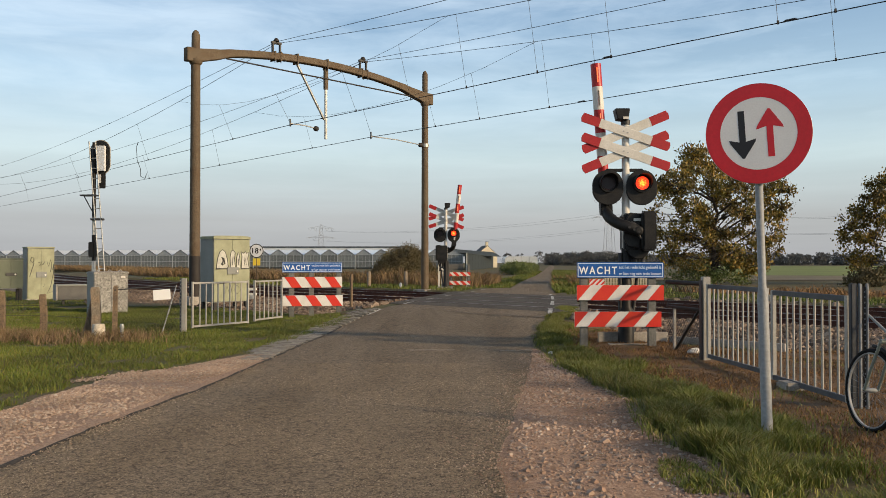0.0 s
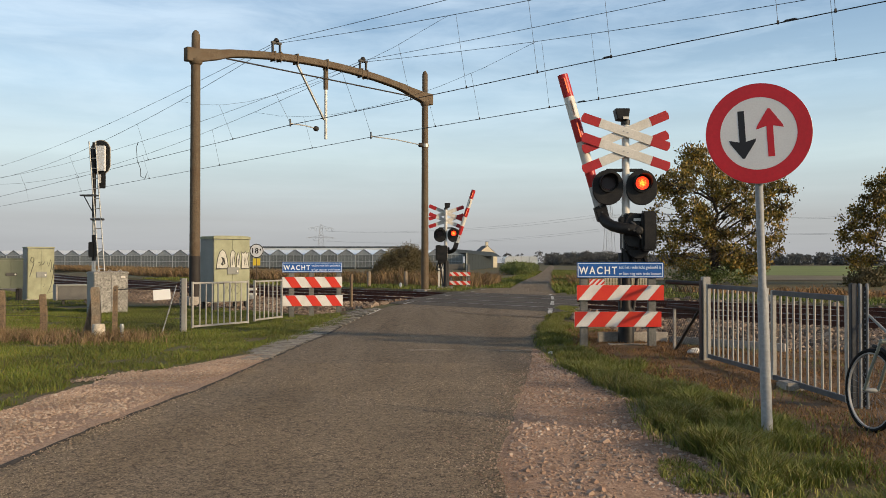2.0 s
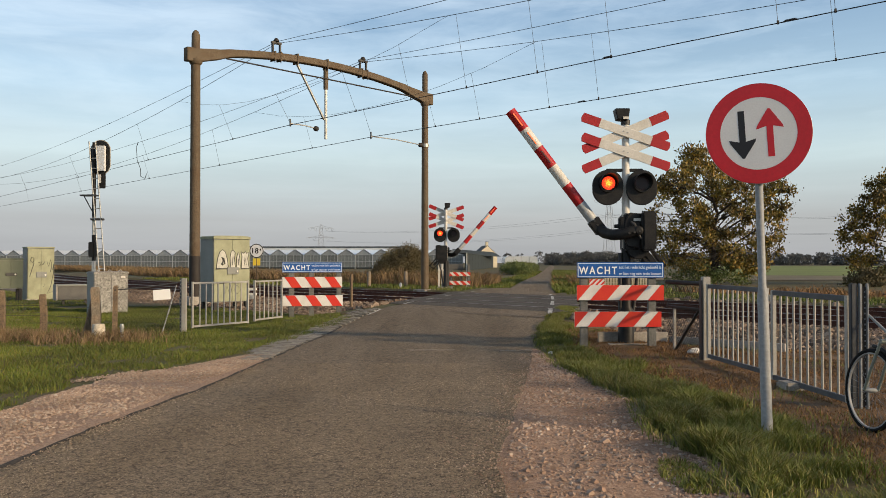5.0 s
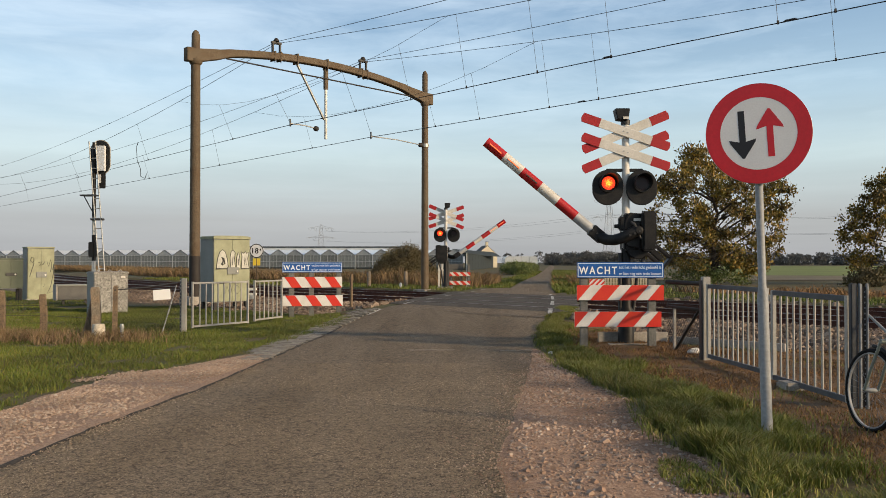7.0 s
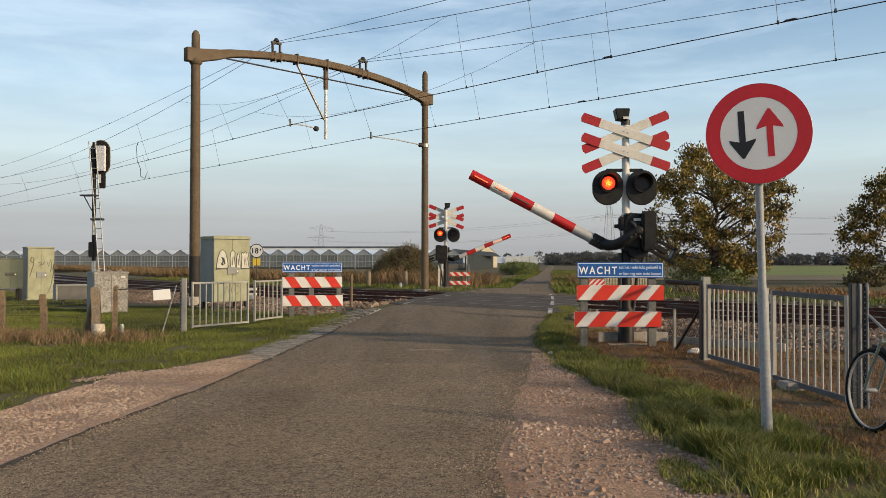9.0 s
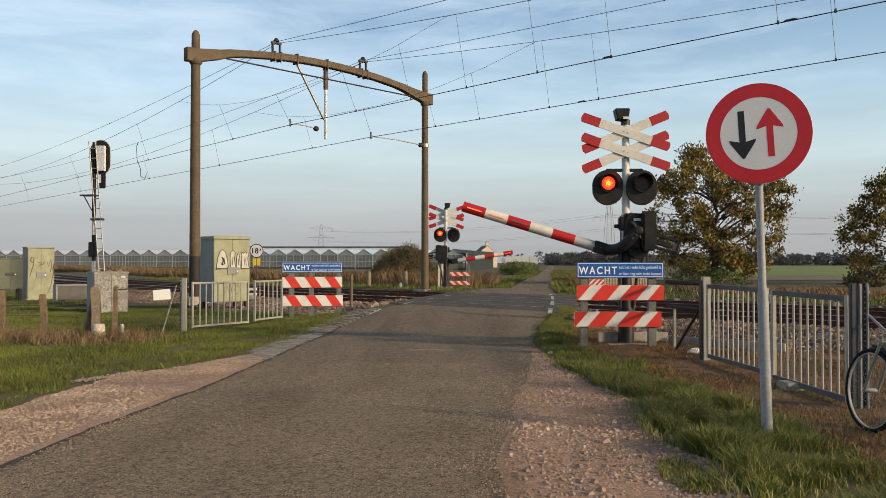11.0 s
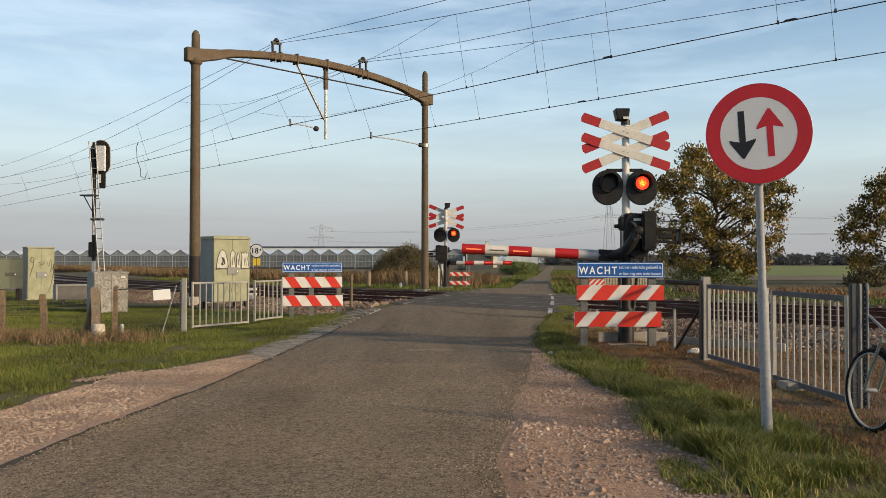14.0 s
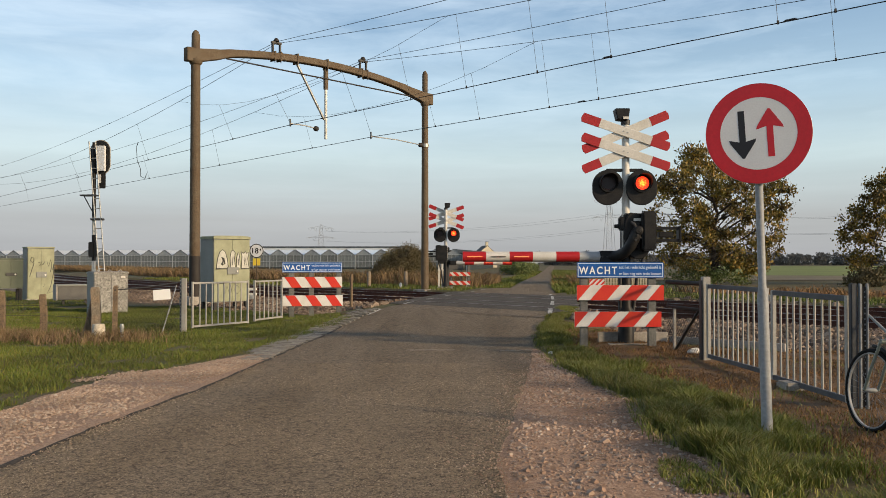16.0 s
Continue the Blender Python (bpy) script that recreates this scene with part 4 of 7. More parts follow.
NEAR = pose(3.0, 13.9, 0.06)
near_signal, near_boom = make_signal(NEAR, "red and white level crossing signal with lowering barrier beside the road", -1, False, dig=-0.07)
FAR = pose(0.115, 34.4, -0.05, rz=180)
far_signal, far_boom = make_signal(FAR, "distant level crossing signal with barrier beyond the tracks", 1, False, dig=0.37)

NEAR_ANGLES = [(0.0, 86.1), (0.6, 86.0), (1.0, 83.1), (1.5, 77.8), (2.0, 74.4), (2.5, 71.1), (3.0, 67.4), (3.5, 63.7), (4.0, 60.0), (6.5, 43.2), (7.0, 40.0), (7.5, 37.1), (8.0, 33.8), (8.5, 30.9), (9.0, 27.9), (11.5, 14.4), (12.0, 12.1), (12.5, 9.8), (13.0, 7.4), (13.5, 5.2), (14.0, 2.7), (14.4, 0.6), (14.6, 0.0), (16.0, 0.0)]
FAR_ANGLES = [(0.0, 84.2), (0.6, 83.9), (1.0, 81.3), (1.5, 76.3), (2.0, 72.1), (2.5, 68.1), (3.0, 64.0), (3.5, 60.1), (4.0, 56.1), (6.5, 39.2), (7.0, 35.5), (7.5, 32.3), (8.0, 29.1), (8.5, 26.0), (9.0, 22.6), (11.5, 5.2), (12.0, 1.5), (12.25, 0.0), (16.0, 0.0)]
for boom, rows in ((near_boom, NEAR_ANGLES), (far_boom, FAR_ANGLES)):
    MOVES.append((boom, [(t, pose(*PIVOT, ry=a)) for t, a in rows]))


# ---- striped barriers with the waiting notice ----
def make_notice(m, width, lean, label, z_panel, planks, posts, words=True, hh=0.26, phase=0.0, share=0.5):
    g = thing("notice_barrier", m, label, "barrier", "striped notice barriers")
    for x, w in posts:
        part("post", bbox(x - w / 2, x + w / 2, 0.02, 0.09, -0.3, z_panel + 0.22 if words else planks[0][0] + 0.3, bevel=0.008), DARKWOOD, g, "grey weathered post")
    if words:
        panel = part("panel", bbox(-width / 2, width / 2, -0.015, 0.015, z_panel, z_panel + 0.245, bevel=0.006), BLUE, g, "blue notice panel with white letters")
        a, b, e = width / 2 - 0.012, z_panel + 0.012, z_panel + 0.233
        bm = bmesh.new()
        for q in ((-a, a, b, b + 0.012), (-a, a, e - 0.012, e), (-a, -a + 0.012, b + 0.012, e - 0.012), (a - 0.012, a, b + 0.012, e - 0.012)):
            box(bm, q[0], q[1], -0.018, -0.0155, q[2], q[3])
        part("panel_border", bm, SMALLPRINT, panel)
        lettering("WACHT", 0.165, width * 0.44, LETTER, panel, pose(-width / 2 + 0.03, -0.018, z_panel + 0.062), bold=0.004, single=True, space=1.35)
        lettering("tot het rode licht gedoofd is", 0.07, width * 0.485, SMALLPRINT, panel, pose(-width / 2 + width * 0.485, -0.018, z_panel + 0.145), bold=0.0012)
        lettering("er kan nog een trein komen", 0.07, width * 0.485, SMALLPRINT, panel, pose(-width / 2 + width * 0.485, -0.018, z_panel + 0.045), bold=0.0012)
    for k, (z, dx) in enumerate(planks if isinstance(planks[0], tuple) else [(p, 0) for p in planks]):
        pl = part("plank", bbox(-width / 2 + dx, width / 2 + dx, -0.014, 0.014, z, z + hh, bevel=0.005), STRIPEWHITE, g, "white plank with red slanting stripes")
        w = width / 3
        for i in range(-2, 4):
            x0 = -width / 2 + (i + phase) * w
            q = [(x0, z), (x0 + w * share, z), (x0 + w * share + lean * hh, z + hh), (x0 + lean * hh, z + hh)]
            q = clip_x(q, -width / 2, width / 2)
            if len(q) > 2:
                part("stripe", prism([(x + dx, zz) for x, zz in q], -0.0185, -0.0145), STRIPERED, pl, "red stripe")
    return g


def clip_x(poly, lo, hi):
    for s, c in ((1, lo), (-1, -hi)):
        out = []
        for (xa, za), (xb, zb) in zip(poly, poly[1:] + poly[:1]):
            da, db = s * xa - c, s * xb - c
            if da >= 0:
                out.append((xa, za))
            if (da < 0) != (db < 0):
                k = da / (da - db)
                out.append((xa + (xb - xa) * k, za + (zb - za) * k))
        poly = out
        if not poly:
            return []
    return poly


DARKWOOD = mat("grey post paint", (0.16, 0.16, 0.15), 0.85, var=0.35, fine=30, coarse=5, bump=0.4)
STRIPEWHITE = mat("board white film", (0.70, 0.69, 0.66), 0.45, var=0.08, fine=60, coarse=4, bump=0.04, tint=(0.60, 0.59, 0.55))
STRIPERED = mat("board red film", (0.60, 0.034, 0.022), 0.42, var=0.12, fine=60, coarse=4, bump=0.04, tint=(0.62, 0.05, 0.025))
make_notice(pose(2.8, 13.4, 0.03), 1.37, 0.86, "blue WACHT notice above red and white striped boards", 1.128, [(0.775, 0.0), (0.357, -0.04)], [(-0.57, 0.12), (0.51, 0.13)], hh=0.238, phase=0.45, share=0.58)
make_notice(pose(-3.19, 20.7, 0.10, rz=12), 1.45, -0.70, "blue WACHT notice above striped boards by the far verge", 1.06, [(0.69, 0.0), (0.24, 0.015)], [(-0.5, 0.13), (-0.02, 0.12), (0.65, 0.12)], phase=0.49, share=0.48)
make_notice(pose(0.72, 36.0, 0.3), 0.88, -1.0, "small striped board beyond the tracks", 1.0, [(0.53, 0.0), (0.16, 0.0)], [(-0.36, 0.06), (0.38, 0.12)], words=False, hh=0.16)


# ---- round traffic sign ----
POLEGREY = mat("dull galvanised pole", (0.29, 0.305, 0.315), 0.65, 0.15, var=0.2, fine=40, coarse=5, bump=0.12, tint=(0.25, 0.26, 0.265))


def make_sign():
    g = thing("traffic_sign", pose(2.52, 6.60, -0.02, ry=-1.6), "round red-bordered priority sign on a galvanised pole in the verge", "traffic sign")
    part("pole", btube([(0, 0, -0.2), (0, 0, 1.16), (0, 0, 1.24), (0, 0, 2.75)], [0.041, 0.041, 0.030, 0.030], 18), POLEGREY, g)
    c = pose(-0.01, -0.05, 2.42, rz=-18) @ pose(0, 0, 0, ry=-2.0)
    pl = part("plate", disc(0, 0, 0.390, -0.008, 0.012, 64, bevel=0.003), GALV, g, "grey aluminium sign plate", m=c)
    part("border", disc(0, 0, 0.388, -0.0115, -0.0085, 64, inner=0.281), SIGNRED, pl, "red border ring")
    part("face", disc(0, 0, 0.280, -0.0105, -0.0085, 64), SIGNWHITE, pl, "white sign face")

    def arrow(cx, up, red):
        w, hw, L, hl = 0.024, 0.100, 0.372, 0.155 if red else 0.15
        o = [(-w, -L / 2), (w, -L / 2), (w, L / 2 - hl + (0.02 if red else 0.02)), (hw, L / 2 - hl), (hw * 0.93, L / 2 - hl + 0.025), (0.008, L / 2), (-0.008, L / 2), (-hw * 0.93, L / 2 - hl + 0.025), (-hw, L / 2 - hl), (-w, L / 2 - hl + 0.02)]
        o = [(cx + x * up, z * up) for x, z in o]
        part("arrow", prism(o, -0.0118, -0.0106), SIGNRED if red else SIGNBLACK, pl, "red upward arrow" if red else "black downward arrow")
    arrow(-0.118, -1, False)
    arrow(0.085, 1, True)
    for z in (-0.2, 0.2):
        part("clamp", bbox(-0.06, 0.06, 0.012, 0.09, z - 0.02, z + 0.02, bevel=0.004), GALV, pl)


make_sign()


# ---- gates and fences ----
def gate_leaf(g, a, b, za, height, n, mate, rail, wide):
    """A leaf between two plan points, with a frame and n pickets."""
    d = Vector((b[0] - a[0], b[1] - a[1], 0))
    L = d.length
    m = pose(a[0], a[1], za, rz=math.degrees(math.atan2(d.y, d.x)))
    for z in (0.10, height - 0.05):
        k = 0.028 if rail is GALVDARK else 0.018
        part("gate_rail", bbox(0.03, L - 0.03, -0.022, 0.022, z - k, z + k, bevel=0.005), rail, g, m=m)
    for x in (0.05, L - 0.05):
        part("gate_stile", bbox(x - k, x + k, -0.024, 0.024, 0.07, height - 0.02, bevel=0.005), mate, g, m=m)
    me = mesh_of("picket", btube([(0, 0, 0.12), (0, 0, height - 0.07)], wide * 1.15, 10), mate)
    for i in range(n):
        x = 0.08 + (L - 0.16) * (i + 1) / (n + 1)
        part("picket", me, mate, g, m=m @ pose(x, 0, 0))


POSTDARK = mat("dark grey post paint", (0.055, 0.06, 0.066), 0.6, 0.1, var=0.25, fine=40, coarse=6, bump=0.1)


def make_gates():
    g = thing("field_gate", pose(0, 0, 0), "double-leaf galvanised picket gate to the railway strip", "gate", "picket gates")
    pts = [(3.70, 11.95), (3.84, 9.98), (3.925, 8.12)]
    for (x, y), w, mt in ((pts[0], 0.055, GATEPAINT), (pts[2], 0.032, POSTDARK)):
        part("gate_post", bbox(x - w, x + w, y - w, y + w, -0.2, 1.20, bevel=0.008), mt, g, "pale square gate post")
    part("post_face", bbox(pts[0][0] - 0.075, pts[0][0] - 0.062, pts[0][1] - 0.06, pts[0][1] + 0.06, -0.1, 1.15, bevel=0.002), DARKSTEEL, g)
    part("end_post", bbox(3.966, 3.986, 8.07, 8.11, -0.2, 1.20, bevel=0.004), POLEGREY, g, "galvanised channel post")
    strap = part("chain_post", bbox(3.989, 4.033, 8.09, 8.12, -0.2, 1.17, bevel=0.003), TARRED, g, "dark perforated strip")
    hole = mesh_of("hole", bbox(0.006, 0.016, -0.004, 0.0, -0.008, 0.008, bevel=0), POLEGREY)
    for i in range(22):
        part("perforation", hole, POLEGREY, strap, m=pose(4.011, 8.0895, 0.03 + i * 0.052))
    part("end_flange", bbox(4.036, 4.052, 8.07, 8.11, -0.2, 1.20, bevel=0.004), POLEGREY, g)
    gate_leaf(g, (3.70, 11.88), (3.84, 10.02), 0.0, 1.12, 10, GATEPAINT, GALVDARK, 0.0108)
    gate_leaf(g, (3.845, 9.93), (3.93, 8.18), -0.03, 1.13, 9, GATEPAINT, GALVDARK, 0.0108)
    part("latch", bbox(3.80, 3.88, 9.93, 10.02, 0.95, 1.02, bevel=0.006), GALV, g)
    part("gate_stop", bbox(3.72, 3.95, 9.2, 9.5, -0.1, 0.09, bevel=0.02), CONCRETE, g, "concrete stop block")
    # left gate, smaller, pale
    g = thing("field_gate", pose(0, 0, 0), "pale grey picket gate beside the far verge", "gate", "picket gates")
    part("gate_post", bbox(-5.275, -5.185, 17.1, 17.19, -0.2, 1.08, bevel=0.006), GATEPAINT, g)
    flange = part("post_flange", bbox(-5.315, -5.278, 17.12, 17.15, -0.2, 1.08, bevel=0.003), GALVDARK, g, "dark perforated flange")
    dot = mesh_of("hole", bbox(-0.008, 0.008, -0.004, 0.0, -0.012, 0.012, bevel=0), GATEPAINT)
    for i in range(14):
        part("perforation", dot, GATEPAINT, flange, m=pose(-5.297, 17.119, 0.06 + i * 0.075))
    gate_leaf(g, (-5.12, 17.2), (-4.25, 18.62), 0.0, 1.03, 8, GATEPAINT, GATEPAINT, 0.013)
    gate_leaf(g, (-4.18, 18.7), (-3.78, 20.0), 0.03, 1.0, 5, GATEPAINT, GATEPAINT, 0.013)
    part("latch", bbox(-4.25, -4.16, 18.62, 18.7, 0.60, 0.68, bevel=0.006), GALV, g)


GALVDARK = mat("dull zinc", (0.095, 0.10, 0.108), 0.6, 0.2, var=0.25, fine=40, coarse=6, bump=0.1)


def mesh_panel(name, a, b, z0, z1, pitch, r, parent):
    """Diamond wire netting between two plan points, as thin crossing wires."""
    a, b = Vector((*a, 0)), Vector((*b, 0))
    L, H = (b - a).length, z1 - z0
    d = (b - a).normalized()
    bm = bmesh.new()
    k = -H
    while k < L:
        for s in (0, 1):
            p, q = (k, 0), (k + H, H)
            if p[0] < 0:
                p = (0, -k)
            if q[0] > L:
                q = (L, L - k)
            if q[0] - p[0] > 0.02:
                zz = (lambda z: z0 + z) if s == 0 else (lambda z: z1 - z)
                tube(bm, [a + d * p[0] + Vector((0, 0, zz(p[1]))), a + d * q[0] + Vector((0, 0, zz(q[1])))], r, 3, cap=False)
        k += pitch
    return part(name, bm, DARKSTEEL, parent, "wire netting")


def make_fences():
    # netting between the notice and the gate, black top tube, posts and a brace
    g = thing("mesh_fence", pose(0, 0, 0), "low wire mesh fence with dark top tube along the ballast", "fence", "mesh fences")
    a, b = (3.50, 13.25), (3.70, 12.05)
    part("top_tube", btube([(*a, 1.10), (*b, 1.10)], 0.032, 8), TARRED, g, "dark top tube")
    part("mid_tube", btube([(*a, 0.72), (*b, 0.72)], 0.026, 8), TARRED, g)
    part("brace", btube([(3.70, 12.1, 0.80), (3.52, 12.9, 0.05)], 0.022, 8), TARRED, g)
    part("fence_post", bbox(3.50, 3.54, 12.88, 12.92, 0, 0.7, bevel=0.004), CONCRETE, g)
    mesh_panel("netting", a, b, 0.05, 1.08, 0.07, 0.0022, g)
    part("kerb_board", bbox(2.55, 3.7, 13.95, 14.0, -0.1, 0.26, bevel=0.01, m=None), CONCRETE, g)
    part("kerb_board", bbox(0, 1.9, -0.03, 0.03, -0.1, 0.20, bevel=0.01), CONCRETE, g, m=pose(3.72, 13.9, 0, rz=-45))
    g = thing("mesh_fence", pose(0, 0, 0), "wire fence with a slanting galvanised brace next to the gate", "fence", "mesh fences")
    part("brace", btube([(4.06, 8.1, 0.90), (4.30, 7.3, 0.35), (4.42, 7.0, 0.12)], 0.014, 8), POLEGREY, g)
    part("fence_post", btube([(4.45, 6.4, -0.2), (4.45, 6.4, 1.15)], 0.03, 10), GALV, g)
    part("fence_post", btube([(4.6, 4.4, -0.2), (4.6, 4.4, 1.15)], 0.03, 10), GALV, g)
    part("top_wire", btube([(4.2, 8.1, 1.1), (4.6, 4.4, 1.1)], 0.006, 5), DARKSTEEL, g)
    mesh_panel("netting", (4.2, 8.06), (4.6, 4.4), 0.05, 1.1, 0.08, 0.002, g)
    # old wooden fence on the left verge
    g = thing("wire_fence", pose(0, 0, 0), "old wooden post fence with sagging wire netting", "fence")
    posts = [(-8.75, 16.8, 0.09, 0.85, WOOD, 0), (-8.1, 17.2, 0.085, 0.76, WOOD, -1), (-6.38, 15.6, 0.105, 0.95, PALEWOOD, -1), (-6.0, 15.5, 0.058, 0.98, WOOD, 1), (-7.4, 17.9, 0.08, 0.85, WOOD, 0)]
    for x, y, r, hh, mt, lean in posts[:4]:
        part("fence_post", btube([(x, y, -0.2), (x + 0.01, y, hh * 0.5), (x + 0.02 * lean, y, hh * 0.96), (x + 0.02 * lean, y, hh)], [r, r * 0.96, r * 0.93, r * 0.72], 4, 0.6), mt, g, "weathered wooden post")
    part("leaning_post", btube([(-6.66, 15.75, -0.2), (-6.46, 15.72, 0.80)], [0.09, 0.05], 5), WOOD, g, "dark leaning post stub")
    mesh_panel("netting", (-5.98, 15.45), (-5.32, 17.0), 0.05, 0.95, 0.10, 0.0028, g)
    part("top_wire", btube([(-5.98, 15.45, 0.90), (-5.65, 16.2, 0.93), (-5.32, 17.0, 1.0)], 0.012, 5), DARKSTEEL, g)
    for z in (0.55, 0.35):
        part("wire", btube([(-8.75, 16.8, z), (-8.1, 17.2, z - 0.02), (-6.5, 15.9, z)], 0.004, 4), DARKSTEEL, g)
    part("stay_post", btube([(-5.34, 17.0, 0.95), (-5.50, 16.6, 0.0)], 0.012, 7), POLEGREY, g)
    sg = thing("notice_plate", pose(-5.40, 16.4, 0.0, rz=24), "small blank white plate hung on the wire fence", "plate")
    part("plate", bbox(-0.14, 0.18, -0.012, 0.0, 0.68, 0.88, bevel=0.004, m=pose(0, 0, 0, ry=-4)), SIGNWHITE, sg)
    st = thing("marker_stone", pose(-6.18, 15.2, 0.0), "short pale concrete marker stub in the grass", "stone")
    part("block", btube([(0, 0, -0.1), (0.01, 0, 0.24), (0.01, 0, 0.30)], [0.125, 0.115, 0.10], 9), PALESTONE, st)
    st = thing("valve_marker", pose(-5.75, 15.2, 0.0), "small grey pipe stub in the grass", "pipe")
    part("pipe", btube([(0, 0, -0.1), (0, 0, 0.22), (0, 0, 0.24), (0, 0, 0.3)], [0.03, 0.03, 0.045, 0.03], 8), GALV, st)
    # far side posts in the reeds
    me = mesh_of("far_post", btube([(0, 0, -0.2), (0, 0, 0.66), (0, 0, 0.69)], [0.085, 0.08, 0.05], 8), PALEWOOD)
    for u, y in ((653, 37.0), (718, 37.5), (712, 48)):
        x = (u - 784) / 1500 * y
        ob = new("boundary_post", me)
        ob.matrix_basis = pose(x, y, ground_z(x, y) - (0.0 if y > 30 else 0.1))
        tagged(ob, "thin weathered wooden boundary post", "post", "boundary posts")
    ob = new("boundary_post", mesh_of("thin_post", btube([(0, 0, -0.3), (0, 0, 0.98)], 0.04, 8), WOOD))
    ob.matrix_basis = pose(-2.38, 22.0, 0.12)
    tagged(ob, "slim weathered post at the edge of the ballast", "post", "boundary posts")


make_gates()
make_fences()


# ---- trackside cabinets ----
GREENCAB = mat("dull green cabinet paint", (0.095, 0.115, 0.075), 0.55, var=0.15, fine=50, coarse=3, bump=0.08)
def cabinet(m, w, d, hh, front, side, label, legs=0.0, cap=0.05, handle=True, fills=(), strokes=(), arch=0.0):
    """A steel cabinet whose front looks along local -y."""
    g = thing("relay_cabinet", m, label, "cabinet", "trackside cabinets")
    z0 = legs
    part("body", bbox(-w / 2, w / 2, 0, d, z0, hh - cap, bevel=0.012), side, g, "grey cabinet body with side shade in its colour")
    for x0, x1 in ((-w / 2 + 0.015, -0.004), (0.004, w / 2 - 0.015)):
        part("door", bbox(x0, x1, -0.022, 0.0, z0 + 0.02, hh - cap - 0.02, bevel=0.006), front, g)
    bm = prism([(-w / 2 - 0.012, hh - cap), (w / 2 + 0.012, hh - cap), (w / 2 + 0.012, hh - 0.015)] + [((w / 2 - 0.03) * math.cos(math.pi * k / 8), hh + arch * math.sin(math.pi * k / 8) ** 0.7) for k in range(9)] + [(-w / 2 - 0.012, hh - 0.015)], -0.035, d + 0.012, 0.006)
    part("roof_cap", bm, front, g)
    if handle:
        h0 = part("lock_cover", bbox(-0.17, 0.20, -0.055, -0.022, z0 + (hh - z0) * 0.42, z0 + (hh - z0) * 0.53, bevel=0.01), CABINETGREY if front is CABINET else DARKSTEEL, g)
        part("lock", btube([(0.14, -0.075, z0 + (hh - z0) * 0.47), (0.14, -0.05, z0 + (hh - z0) * 0.47)], 0.03, 10), WHITE, h0)
    if legs > 0.05:
        for x in (-w / 2 + 0.08, w / 2 - 0.08):
            for y in (0.06, d - 0.06):
                part("leg", bbox(x - 0.05, x + 0.05, y - 0.05, y + 0.05, -0.2, z0, bevel=0.005), TARRED, g)
    else:
        part("plinth", bbox(-w / 2 - 0.05, w / 2 + 0.05, -0.06, d + 0.05, -0.2, 0.04, bevel=0.01), CONCRETE, g)
    # spray paint: strokes and filled letters, in fractions of the front's width and height
    def at(u, k, y=-0.026):
        return (-w / 2 + u * w, y, z0 + k * (hh - z0))
    for fill in fills:
        part("spray_fill", prism([(-w / 2 + u * w, z0 + k * (hh - z0)) for u, k in fill], -0.0265, -0.0225), SPRAYPALE, g, "pale spray-painted letter fill")
        part("scrawl", btube([at(u, k, -0.027) for u, k in fill + fill[:1]], 0.011, 4), SCRAWL, g, "dark spray-painted outline")
    for line, thick in strokes:
        part("scrawl", btube([at(u, k) for u, k in line], thick, 4), SCRAWL, g, "dark spray-painted scrawl")
    return g


SPRAYPALE = mat("pale spray paint", (0.50, 0.50, 0.44), 0.6, var=0.25, fine=40, coarse=6, bump=0.0)
LETTERS = [[(0.07, 0.51), (0.10, 0.66), (0.16, 0.76), (0.24, 0.80), (0.31, 0.76), (0.36, 0.66), (0.40, 0.51)],
           [(0.45, 0.51), (0.44, 0.68), (0.47, 0.77), (0.53, 0.79), (0.58, 0.75), (0.56, 0.66), (0.59, 0.51)],
           [(0.62, 0.52), (0.62, 0.68), (0.66, 0.76), (0.70, 0.70), (0.72, 0.52)],
           [(0.75, 0.51), (0.77, 0.70), (0.74, 0.77), (0.82, 0.74), (0.86, 0.78), (0.90, 0.74), (0.97, 0.77), (0.93, 0.66), (0.97, 0.51)]]
TAGS = [([(0.05, 0.50), (0.30, 0.505), (0.60, 0.50), (0.97, 0.505)], 0.011), ([(0.20, 0.57), (0.26, 0.62), (0.22, 0.68), (0.27, 0.66), (0.30, 0.58), (0.24, 0.56), (0.25, 0.63)], 0.022),
        ([(0.50, 0.56), (0.52, 0.70)], 0.010), ([(0.67, 0.56), (0.67, 0.66)], 0.010), ([(0.83, 0.55), (0.85, 0.68), (0.89, 0.56)], 0.010),
        ([(0.08, 0.28), (0.45, 0.29), (0.72, 0.27)], 0.006), ([(0.26, 0.27), (0.30, 0.12), (0.36, 0.24), (0.42, 0.14), (0.46, 0.25), (0.50, 0.12)], 0.006),
        ([(0.55, 0.26), (0.66, 0.24), (0.74, 0.18), (0.64, 0.12), (0.55, 0.17), (0.60, 0.25)], 0.006)]
LOOPS = [([(0.24, 0.74), (0.18, 0.70), (0.12, 0.74), (0.15, 0.80), (0.24, 0.79), (0.24, 0.68), (0.16, 0.56), (0.09, 0.44)], 0.012),
         ([(0.40, 0.70), (0.54, 0.72), (0.44, 0.64), (0.58, 0.67), (0.63, 0.72)], 0.011), ([(0.72, 0.72), (0.76, 0.62), (0.86, 0.76), (0.90, 0.64), (0.84, 0.52)], 0.011),
         ([(0.92, 0.56), (0.97, 0.68), (0.96, 0.50), (0.86, 0.26), (0.74, 0.12), (0.98, 0.16)], 0.012), ([(0.52, 0.30), (0.66, 0.30), (0.58, 0.24)], 0.006)]
